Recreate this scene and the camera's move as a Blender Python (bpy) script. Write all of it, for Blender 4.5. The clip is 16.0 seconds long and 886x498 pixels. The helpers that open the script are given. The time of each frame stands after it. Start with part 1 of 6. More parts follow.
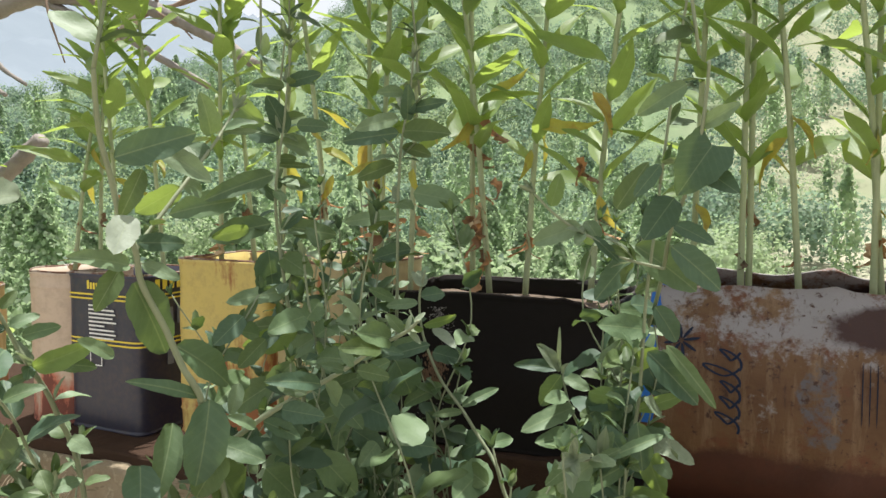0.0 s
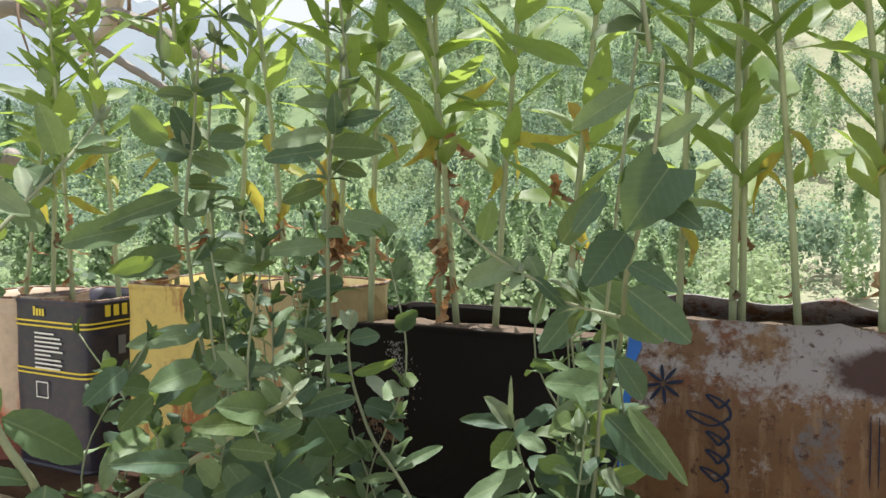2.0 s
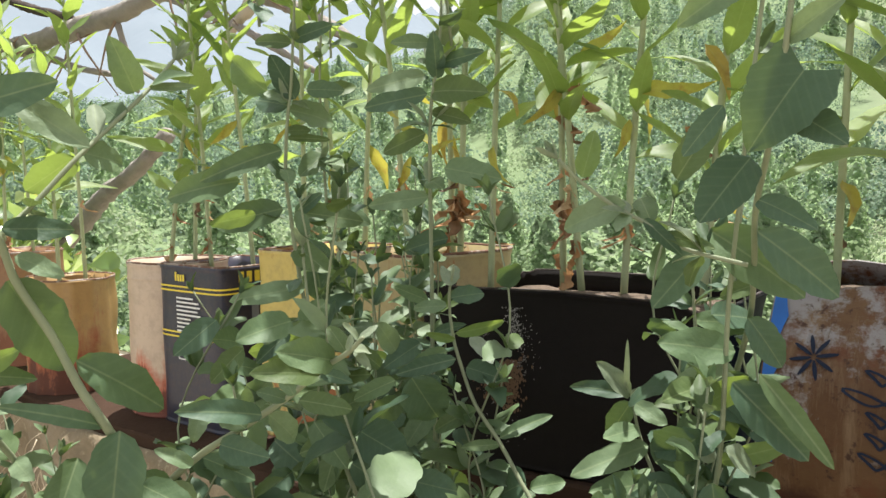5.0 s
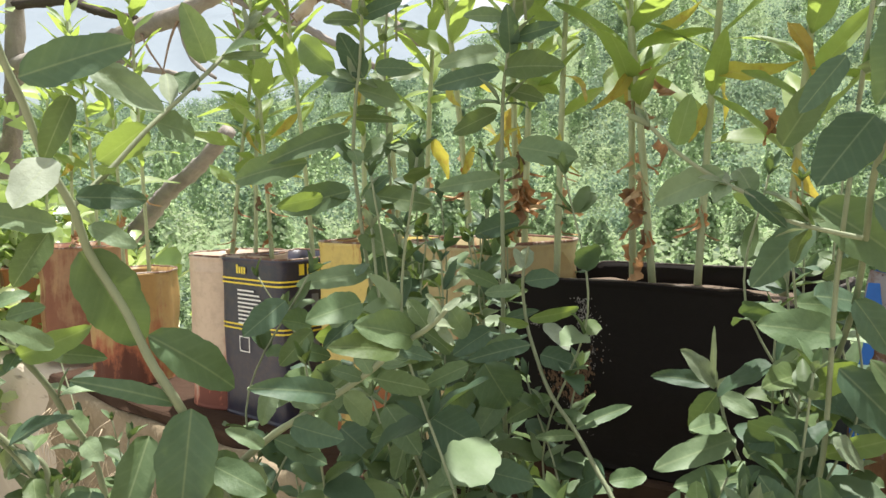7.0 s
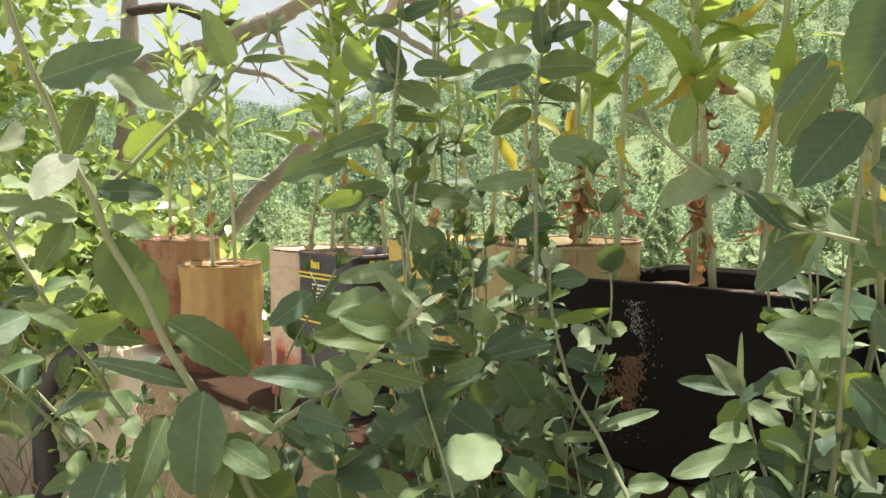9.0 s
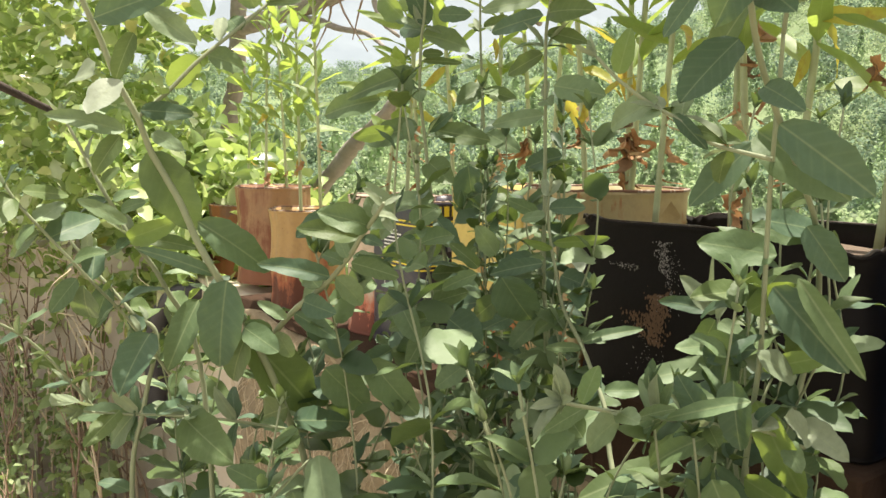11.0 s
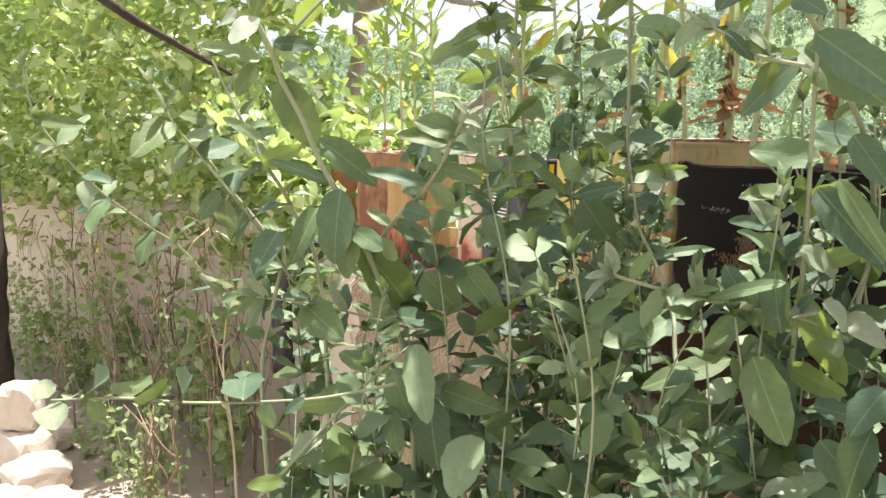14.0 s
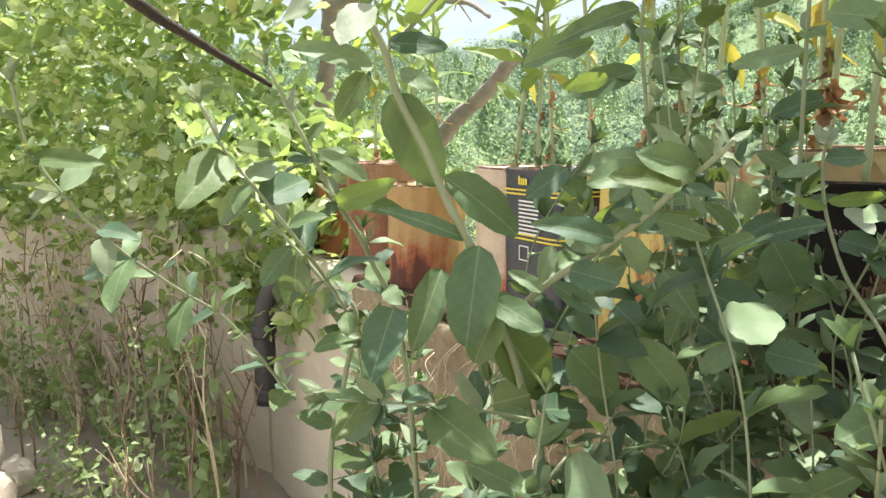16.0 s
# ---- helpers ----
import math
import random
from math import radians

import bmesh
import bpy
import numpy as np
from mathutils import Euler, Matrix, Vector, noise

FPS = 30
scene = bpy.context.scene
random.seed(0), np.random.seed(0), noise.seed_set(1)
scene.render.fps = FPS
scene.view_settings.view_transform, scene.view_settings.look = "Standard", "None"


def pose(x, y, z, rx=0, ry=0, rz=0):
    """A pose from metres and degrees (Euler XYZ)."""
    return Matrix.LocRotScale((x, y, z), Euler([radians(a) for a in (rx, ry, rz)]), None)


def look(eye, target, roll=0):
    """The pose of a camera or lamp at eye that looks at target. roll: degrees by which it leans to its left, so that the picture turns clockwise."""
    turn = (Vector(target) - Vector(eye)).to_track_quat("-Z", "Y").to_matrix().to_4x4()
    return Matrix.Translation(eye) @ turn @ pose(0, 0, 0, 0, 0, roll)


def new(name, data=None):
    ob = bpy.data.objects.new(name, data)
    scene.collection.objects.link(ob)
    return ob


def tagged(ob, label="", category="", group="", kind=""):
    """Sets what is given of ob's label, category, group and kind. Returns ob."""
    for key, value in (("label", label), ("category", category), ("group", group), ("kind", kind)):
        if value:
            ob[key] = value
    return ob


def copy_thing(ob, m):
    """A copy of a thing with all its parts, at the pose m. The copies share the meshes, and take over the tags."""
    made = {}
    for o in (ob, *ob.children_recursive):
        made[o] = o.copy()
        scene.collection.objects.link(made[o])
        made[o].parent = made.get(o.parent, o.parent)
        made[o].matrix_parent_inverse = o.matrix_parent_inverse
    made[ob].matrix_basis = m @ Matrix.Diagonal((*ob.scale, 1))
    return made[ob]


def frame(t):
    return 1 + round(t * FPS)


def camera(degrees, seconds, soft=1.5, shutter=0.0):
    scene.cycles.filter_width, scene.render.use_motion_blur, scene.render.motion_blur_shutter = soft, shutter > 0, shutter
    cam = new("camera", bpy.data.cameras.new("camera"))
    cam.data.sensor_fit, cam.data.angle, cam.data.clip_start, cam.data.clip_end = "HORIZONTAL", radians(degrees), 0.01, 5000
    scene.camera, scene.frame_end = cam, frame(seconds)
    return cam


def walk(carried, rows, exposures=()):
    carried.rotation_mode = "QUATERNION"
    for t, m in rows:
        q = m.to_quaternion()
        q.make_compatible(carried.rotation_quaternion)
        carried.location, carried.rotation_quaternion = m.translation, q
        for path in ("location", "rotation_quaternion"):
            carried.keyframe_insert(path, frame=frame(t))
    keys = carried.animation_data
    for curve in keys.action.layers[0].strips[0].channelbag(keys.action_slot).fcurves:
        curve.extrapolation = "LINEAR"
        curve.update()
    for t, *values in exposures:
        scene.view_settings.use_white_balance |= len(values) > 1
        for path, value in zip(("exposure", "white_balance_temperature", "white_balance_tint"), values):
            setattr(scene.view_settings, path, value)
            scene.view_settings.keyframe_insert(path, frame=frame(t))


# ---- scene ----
cam = camera(59.2, 16.0, soft=1.5)
PATH = [
    (0, (0.693, 0.547, 1.593), (-0.166, 2.347, 1.447), 0.2),
    (0.5, (0.703, 0.554, 1.597), (-0.134, 2.365, 1.458), 0.3),
    (1, (0.708, 0.57, 1.591), (-0.134, 2.378, 1.443), 0.2),
    (1.5, (0.71, 0.612, 1.603), (-0.149, 2.413, 1.465), -0.0),
    (2, (0.705, 0.69, 1.607), (-0.177, 2.481, 1.49), 0.1),
    (2.5, (0.692, 0.731, 1.595), (-0.317, 2.454, 1.479), 0.2),
    (3, (0.683, 0.748, 1.586), (-0.385, 2.432, 1.432), 0.6),
    (3.5, (0.703, 0.752, 1.587), (-0.416, 2.403, 1.436), -0.1),
    (4, (0.716, 0.75, 1.586), (-0.444, 2.37, 1.416), -0.5),
    (6.5, (0.683, 0.771, 1.562), (-0.57, 2.323, 1.412), -0.8),
    (7, (0.679, 0.765, 1.559), (-0.622, 2.276, 1.399), -0.8),
    (7.5, (0.685, 0.766, 1.556), (-0.675, 2.224, 1.4), -0.7),
    (8, (0.692, 0.775, 1.558), (-0.713, 2.188, 1.389), -0.4),
    (10.5, (0.819, 0.819, 1.547), (-0.782, 2.004, 1.367), 0.6),
    (11, (0.847, 0.816, 1.531), (-0.793, 1.933, 1.278), 0.8),
    (11.5, (0.867, 0.807, 1.513), (-0.792, 1.888, 1.227), 0.8),
    (12, (0.892, 0.797, 1.493), (-0.787, 1.84, 1.186), 1.0),
    (12.5, (0.91, 0.806, 1.482), (-0.78, 1.821, 1.144), 0.5),
    (13, (0.929, 0.809, 1.484), (-0.784, 1.792, 1.173), 1.1),
    (13.5, (0.943, 0.805, 1.485), (-0.807, 1.725, 1.184), 1.2),
    (14, (0.945, 0.79, 1.485), (-0.838, 1.643, 1.18), 0.7),
    (14.5, (0.941, 0.782, 1.49), (-0.862, 1.59, 1.177), 0.5),
    (15, (0.901, 0.774, 1.497), (-0.895, 1.603, 1.201), -0.1),
    (15.5, (0.788, 0.766, 1.495), (-0.98, 1.657, 1.212), 0.6),
    (16, (0.694, 0.749, 1.504), (-1.036, 1.705, 1.202), -0.6),
]
walk(cam, [(t, look(eye, target, roll)) for t, eye, target, roll in PATH], exposures=[(0, 0.38, 6350, 10), (4, 0.50, 6400, 10), (6.5, 0.60, 6450, 10), (8, 0.64, 6800, 10), (10.5, 0.58, 7300, 9), (11, 0.76, 7200, 10), (12, 0.92, 6800, 14), (13, 1.06, 6600, 17), (14, 1.06, 6600, 17), (15, 0.99, 6350, 11), (16, 0.92, 6500, 9)])

# ---- light ----
SUN_EL, SUN_AZ = radians(76), radians(20)          # azimuth is turned left from +y
world = bpy.data.worlds.new("world")
scene.world = world
world.use_nodes = True
WT = world.node_tree
sky = WT.nodes.new("ShaderNodeTexSky")
sky.sky_type, sky.sun_disc = "NISHITA", False
sky.sun_elevation, sky.sun_rotation = SUN_EL, -SUN_AZ
sky.air_density, sky.dust_density = 0.8, 6.0
haze = WT.nodes.new("ShaderNodeMix")          # thin white haze over the blue
haze.data_type = "RGBA"
haze.inputs[0].default_value = 0.70
haze.inputs[7].default_value = (6.9, 7.0, 7.0, 1)
WT.links.new(sky.outputs[0], haze.inputs[6])
WT.links.new(haze.outputs[2], WT.nodes["Background"].inputs[0])
WT.nodes["Background"].inputs[1].default_value = 0.125
sun = new("sun", bpy.data.lights.new("sun", "SUN"))
sun.data.energy, sun.data.angle, sun.data.color = 6.6, radians(0.6), (1.0, 0.97, 0.92)
sun.matrix_world = look((0, 0, 0), (math.sin(SUN_AZ) * math.cos(SUN_EL), -math.cos(SUN_AZ) * math.cos(SUN_EL), -math.sin(SUN_EL)))

# ---- materials ----


class Nodes:
    """A small builder for one node material."""

    def __init__(self, name):
        self.mat = bpy.data.materials.new(name)
        self.mat.use_nodes = True
        self.t = self.mat.node_tree
        self.bsdf = self.t.nodes["Principled BSDF"]
        self.out = self.t.nodes["Material Output"]

    def add(self, kind, **values):
        n = self.t.nodes.new(kind)
        for k, v in values.items():
            n.inputs[k.replace("_", " ")].default_value = v
        return n

    def link(self, a, b):
        self.t.links.new(a, b)

    def coords(self, which="Object", scale=(1, 1, 1)):
        c = self.t.nodes.new("ShaderNodeTexCoord")
        m = self.t.nodes.new("ShaderNodeMapping")
        m.inputs["Scale"].default_value = scale
        self.link(c.outputs[which], m.inputs["Vector"])
        return m.outputs[0]

    def noise(self, vec, scale, detail=4.0, rough=0.6):
        n = self.add("ShaderNodeTexNoise", Scale=scale, Detail=detail, Roughness=rough)
        self.link(vec, n.inputs["Vector"])
        return n.outputs["Fac"]

    def ramp(self, fac, stops):
        r = self.t.nodes.new("ShaderNodeValToRGB")
        e = r.color_ramp.elements
        while len(e) < len(stops):
            e.new(0.5)
        for el, (p, c) in zip(e, stops):
            el.position, el.color = p, (*c, 1) if len(c) == 3 else c
        self.link(fac, r.inputs[0])
        return r.outputs[0]

    def step(self, fac, a, b):
        return self.ramp(fac, [(a, (0, 0, 0)), (b, (1, 1, 1))])

    def mix(self, fac, a, b, mode="MIX"):
        m = self.t.nodes.new("ShaderNodeMix")
        m.data_type, m.blend_type = "RGBA", mode
        for v, sock in ((fac, m.inputs[0]), (a, m.inputs[6]), (b, m.inputs[7])):
            if isinstance(v, (int, float)):
                sock.default_value = v
            elif isinstance(v, tuple):
                sock.default_value = (*v, 1)
            else:
                self.link(v, sock)
        return m.outputs[2]

    def bump(self, height, strength, distance):
        b = self.add("ShaderNodeBump", Strength=strength, Distance=distance)
        self.link(height, b.inputs["Height"])
        self.link(b.outputs[0], self.bsdf.inputs["Normal"])

    def done(self, colour, rough=0.6, metal=0.0, spec=0.4):
        for v, k in ((colour, "Base Color"), (rough, "Roughness"), (metal, "Metallic"), (spec, "Specular IOR Level")):
            if isinstance(v, tuple):
                self.bsdf.inputs[k].default_value = (*v, 1)
            elif isinstance(v, (int, float)):
                self.bsdf.inputs[k].default_value = v
            else:
                self.link(v, self.bsdf.inputs[k])
        return self.mat


def leaf_material(name, stops, sheer=0.4, glow=(0.35, 0.5, 0.06), rough=0.55, joined=False, spec=0.35, edge=None, patch=9.0):
    """A leaf: cuticle over a body that lets light through. Colour differs from leaf to leaf."""
    n = Nodes(name)
    if joined:
        rnd = n.t.nodes.new("ShaderNodeNewGeometry").outputs["Random Per Island"]
    else:
        rnd = n.t.nodes.new("ShaderNodeObjectInfo").outputs["Random"]
    col = n.ramp(rnd, stops)
    vec = n.coords("Object")
    if not joined:
        sep = n.t.nodes.new("ShaderNodeSeparateXYZ")
        n.link(vec, sep.inputs[0])
        ax = n.t.nodes.new("ShaderNodeMath")
        ax.operation = "ABSOLUTE"
        n.link(sep.outputs[0], ax.inputs[0])
        k = n.t.nodes.new("ShaderNodeMath")
        k.operation = "MULTIPLY"
        n.link(ax.outputs[0], k.inputs[0])
        k.inputs[1].default_value = 100.0
        rib = n.ramp(k.outputs[0], [(0.0, (0.55, 0.55, 0.55)), (0.03, (0.4, 0.4, 0.4)), (0.07, (0, 0, 0))])
        diag = n.t.nodes.new("ShaderNodeMath")
        diag.operation = "MULTIPLY_ADD"
        n.link(ax.outputs[0], diag.inputs[0])
        diag.inputs[1].default_value = -0.9
        n.link(sep.outputs[1], diag.inputs[2])
        wv = n.t.nodes.new("ShaderNodeMath")
        wv.operation = "MULTIPLY"
        n.link(diag.outputs[0], wv.inputs[0])
        wv.inputs[1].default_value = 900.0
        sn = n.t.nodes.new("ShaderNodeMath")
        sn.operation = "SINE"
        n.link(wv.outputs[0], sn.inputs[0])
        side = n.step(sn.outputs[0], 0.55, 1.0)
        col = n.mix(n.mix(0.10, (0, 0, 0), side), col, n.mix(0.5, col, (0.30, 0.36, 0.18)))
        col = n.mix(rib, col, n.mix(0.6, col, (0.36, 0.42, 0.22)))
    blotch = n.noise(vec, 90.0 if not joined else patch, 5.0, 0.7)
    # patch below 1: tree-to-tree tone, with shade among far trees painted dark blue-green
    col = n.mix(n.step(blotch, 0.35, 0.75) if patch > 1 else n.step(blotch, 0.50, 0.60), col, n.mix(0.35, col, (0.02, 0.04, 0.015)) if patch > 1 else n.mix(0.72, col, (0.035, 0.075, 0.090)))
    if edge:
        spots = n.noise(vec, 38.0, 4.0, 0.7)
        col = n.mix(n.step(spots, 0.50, 0.66), col, edge)
    n.done(col, rough, 0.0, spec)
    vein = n.mix(0.5, n.noise(vec, 240.0, 2.0), n.noise(vec, 70.0, 3.0))
    n.bump(vein, 0.35, 0.002)
    tr = n.t.nodes.new("ShaderNodeBsdfTranslucent")
    n.link(n.mix(0.75, col, glow), tr.inputs["Color"])
    mx = n.t.nodes.new("ShaderNodeMixShader")
    mx.inputs[0].default_value = sheer
    n.link(n.bsdf.outputs[0], mx.inputs[1])
    n.link(tr.outputs[0], mx.inputs[2])
    n.link(mx.outputs[0], n.out.inputs["Surface"])
    return n.mat


def painted_rust(name, paint, paint2, rust=(0.20, 0.075, 0.028), dark=(0.055, 0.022, 0.014), wear=0.5, scale=7.0, gloss=0.42, low=0.0, streak=1.0, spec=0.45):
    """Sheet metal: old paint, rust that runs down in streaks, dirt. low: how far the rust climbs from the foot (0 to 1)."""
    n = Nodes(name)
    obj = n.coords("Object")
    run = n.coords("Object", (3.0, 3.0, 0.45))
    gen = n.t.nodes.new("ShaderNodeSeparateXYZ")
    tc = n.t.nodes.new("ShaderNodeTexCoord")
    n.link(tc.outputs["Generated"], gen.inputs[0])
    a = n.noise(obj, scale, 8.0, 0.68)
    b = n.noise(run, scale * 1.3, 6.0, 0.65)
    c = n.noise(obj, scale * 11, 4.0, 0.7)
    add = n.t.nodes.new("ShaderNodeMath")
    add.operation = "MULTIPLY_ADD"
    n.link(b, add.inputs[0])
    add.inputs[1].default_value = streak
    n.link(a, add.inputs[2])
    foot = n.t.nodes.new("ShaderNodeMath")
    foot.operation = "MULTIPLY_ADD"
    n.link(gen.outputs[2], foot.inputs[0])
    foot.inputs[1].default_value = -low * 1.5
    n.link(add.outputs[0], foot.inputs[2])
    half = 0.5 * (1 + streak)
    base = half + 0.28 * (0.5 - wear) - low * 0.55
    col = n.mix(n.noise(obj, 2.5, 5.0), paint, paint2)
    col = n.mix(n.step(c, 0.45, 0.75), col, n.mix(0.3, col, (0.12, 0.08, 0.05) if max(paint) > 0.02 else (0.006, 0.005, 0.004)))
    m1 = n.step(foot.outputs[0], base - 0.06, base + 0.10)
    col = n.mix(m1, col, n.mix(n.noise(obj, scale * 3, 5.0), rust, tuple(c * 1.7 for c in rust)))
    m2 = n.step(foot.outputs[0], base + 0.10, base + 0.26)
    col = n.mix(m2, col, dark)
    rough = n.ramp(m1, [(0, (gloss,) * 3), (1, (0.85,) * 3)])
    n.bump(n.mix(0.5, a, c), 0.35, 0.003)
    return n.done(col, rough, 0.0, spec)


def plain(name, colour, rough=0.6, metal=0.0, vary=0.25, scale=40.0, bump=0.2, dist=0.002, spec=0.4):
    n = Nodes(name)
    v = n.coords("Object")
    a, b = n.noise(v, scale, 6.0, 0.65), n.noise(v, scale * 0.13, 3.0)
    dark = tuple(c * (1 - vary) for c in colour)
    light = tuple(min(1, c * (1 + vary)) for c in colour)
    col = n.mix(n.step(b, 0.3, 0.7), n.mix(a, dark, light), n.mix(a, colour, light))
    n.bump(a, bump, dist)
    return n.done(col, rough, metal, spec)


M = {}
# blue-green stop paints leaves in shade, olive stop leaves with light coming through
M["sage"] = leaf_material("sage_leaf", [(0.0, (0.046, 0.086, 0.048)), (0.28, (0.082, 0.140, 0.088)), (0.5, (0.096, 0.138, 0.046)), (0.78, (0.120, 0.186, 0.088)), (1.0, (0.21, 0.28, 0.16))], 0.15, (0.25, 0.34, 0.05), 0.55, spec=0.30)
# pale tone of young leaves; also paints the sun on some marked leaves
M["sage_young_and_lit"] = leaf_material("young_and_lit_sage_leaf", [(0.0, (0.18, 0.225, 0.145)), (1.0, (0.27, 0.31, 0.21))], 0.22, (0.36, 0.44, 0.17), 0.65, spec=0.25)
# lighter, yellower sage copy: the glow of sun behind a leaf, partly painted
M["sage_backlit"] = leaf_material("backlit_sage_leaf", [(0.0, (0.115, 0.180, 0.070)), (1.0, (0.165, 0.240, 0.090))], 0.29, (0.46, 0.60, 0.08), 0.60, spec=0.25)
# near-white copy of the sage leaf: direct sun painted into the colour
M["sage_sunlit"] = leaf_material("sunlit_sage_leaf", [(0.0, (0.29, 0.34, 0.25)), (1.0, (0.34, 0.38, 0.29))], 0.2, (0.6, 0.64, 0.5), 0.6, spec=0.3)
M["stem"] = plain("shrub_stem", (0.21, 0.235, 0.14), 0.7, 0, 0.25, 90, 0.3)
M["stalk"] = plain("stalk_skin", (0.31, 0.345, 0.19), 0.6, 0, 0.3, 60, 0.3)
M["blade"] = leaf_material("stalk_leaf", [(0.0, (0.10, 0.165, 0.065)), (0.6, (0.15, 0.225, 0.085)), (1.0, (0.24, 0.32, 0.14))], 0.46, (0.48, 0.62, 0.09), 0.5)
M["yellow_leaf"] = leaf_material("yellowing_leaf", [(0.0, (0.40, 0.33, 0.06)), (0.5, (0.30, 0.34, 0.06)), (1.0, (0.40, 0.26, 0.07))], 0.38, (0.62, 0.52, 0.08), 0.55, edge=(0.20, 0.10, 0.035))
M["dead_leaf"] = leaf_material("dead_leaf", [(0.0, (0.09, 0.06, 0.04)), (0.25, (0.28, 0.15, 0.08)), (0.6, (0.52, 0.26, 0.11)), (1.0, (0.66, 0.49, 0.30))], 0.2, (0.42, 0.22, 0.09), 0.75)
# dark and near-white stops paint in shadowed gaps and bright highlights
M["creeper"] = leaf_material("creeper_leaf", [(0.0, (0.060, 0.110, 0.042)), (0.25, (0.15, 0.235, 0.080)), (0.65, (0.35, 0.44, 0.18)), (0.96, (0.62, 0.66, 0.44)), (1.0, (0.55, 0.46, 0.11))], 0.36, (0.60, 0.77, 0.19), 0.26, joined=True, spec=0.6)
# distant trees: leaf colours are greyed and lightened to paint in the haze
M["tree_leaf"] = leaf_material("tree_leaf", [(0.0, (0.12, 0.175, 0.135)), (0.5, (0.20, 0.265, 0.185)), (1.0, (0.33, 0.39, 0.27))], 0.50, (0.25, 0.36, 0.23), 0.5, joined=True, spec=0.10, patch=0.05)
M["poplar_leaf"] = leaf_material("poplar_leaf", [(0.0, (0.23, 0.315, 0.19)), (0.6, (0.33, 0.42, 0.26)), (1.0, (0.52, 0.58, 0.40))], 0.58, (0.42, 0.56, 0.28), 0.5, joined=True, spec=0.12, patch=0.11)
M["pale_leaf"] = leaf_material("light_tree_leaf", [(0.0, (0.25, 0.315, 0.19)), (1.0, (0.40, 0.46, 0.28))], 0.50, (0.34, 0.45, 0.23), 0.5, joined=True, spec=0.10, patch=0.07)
M["weed_leaf"] = leaf_material("weed_leaf", [(0.0, (0.14, 0.20, 0.08)), (0.6, (0.27, 0.35, 0.16)), (1.0, (0.46, 0.52, 0.32))], 0.36, (0.40, 0.52, 0.12), 0.55, joined=True, patch=30.0)
M["bark"] = plain("bark", (0.20, 0.165, 0.13), 0.9, 0, 0.45, 30, 0.8, 0.01)
M["dark_bark"] = plain("dark_bark", (0.060, 0.048, 0.040), 0.95, 0, 0.5, 26, 1.0, 0.012, 0.15)
M["grey_wood"] = plain("weathered_wood", (0.22, 0.195, 0.17), 0.9, 0, 0.6, 22, 1.0, 0.012)
M["pale_wood"] = plain("bare_wood", (0.42, 0.36, 0.29), 0.8, 0, 0.25, 30, 0.4, 0.004)
M["dry_stem"] = plain("dry_vine", (0.20, 0.140, 0.098), 0.85, 0, 0.4, 40, 0.5)
M["twig_pale"] = plain("bleached_twig", (0.45, 0.37, 0.26), 0.85, 0, 0.3, 40, 0.4)
M["soil"] = plain("dry_soil", (0.105, 0.075, 0.052), 0.95, 0, 0.5, 35, 1.0, 0.012)
M["pipe"] = plain("black_plastic", (0.035, 0.033, 0.036), 0.4, 0, 0.3, 30, 0.15)
M["stone"] = plain("pale_stone", (0.46, 0.40, 0.33), 0.9, 0, 0.3, 14, 0.8, 0.01)
M["plank"] = plain("old_plank", (0.040, 0.024, 0.016), 0.95, 0, 0.6, 18, 0.9, 0.008, 0.08)
M["white_mark"] = plain("white_print", (0.72, 0.71, 0.68), 0.5, 0, 0.1, 60, 0.0)
M["yellow_mark"] = plain("yellow_print", (0.72, 0.56, 0.06), 0.45, 0, 0.12, 60, 0.0)
M["grey_mark"] = plain("worn_grey_print", (0.16, 0.17, 0.20), 0.6, 0, 0.3, 60, 0.0)
M["blue_mark"] = plain("blue_print", (0.009, 0.014, 0.032), 0.95, 0, 0.35, 70, 0.0)
M["bright_blue"] = plain("bright_blue_paint", (0.010, 0.085, 0.30), 0.6, 0, 0.4, 40, 0.1)

# tins
M["yellow_tin"] = painted_rust("yellow_tin_paint", (0.56, 0.41, 0.085), (0.48, 0.385, 0.15), wear=0.46, scale=5, low=0.12)
M["cream_tin"] = painted_rust("cream_tin_paint", (0.36, 0.285, 0.125), (0.31, 0.25, 0.135), wear=0.42, scale=5, low=0.10)
M["pale_tin"] = painted_rust("pale_tin_paint", (0.56, 0.43, 0.32), (0.50, 0.38, 0.28), rust=(0.34, 0.11, 0.065), dark=(0.18, 0.06, 0.04), wear=0.38, scale=4, low=0.30)
M["navy_tin"] = painted_rust("dark_blue_tin_paint", (0.022, 0.022, 0.040), (0.035, 0.033, 0.055), wear=0.05, scale=5, gloss=0.3)
M["orange_tin"] = painted_rust("orange_rust_tin", (0.23, 0.115, 0.055), (0.30, 0.17, 0.080), rust=(0.135, 0.056, 0.031), wear=0.62, scale=6, low=0.10)
M["fluted_tin"] = painted_rust("yellow_rust_tin", (0.38, 0.25, 0.09), (0.32, 0.175, 0.066), rust=(0.21, 0.070, 0.034), dark=(0.10, 0.035, 0.02), wear=0.5, scale=5, low=0.35)
M["dark_rust"] = painted_rust("dark_rust_tin", (0.18, 0.08, 0.04), (0.13, 0.06, 0.04), wear=0.7, scale=6)
M["tar_tin"] = painted_rust("black_tar_tin", (0.008, 0.0065, 0.006), (0.014, 0.011, 0.010), rust=(0.026, 0.016, 0.011), dark=(0.006, 0.004, 0.003), wear=0.2, scale=9, gloss=0.62, spec=0.10)
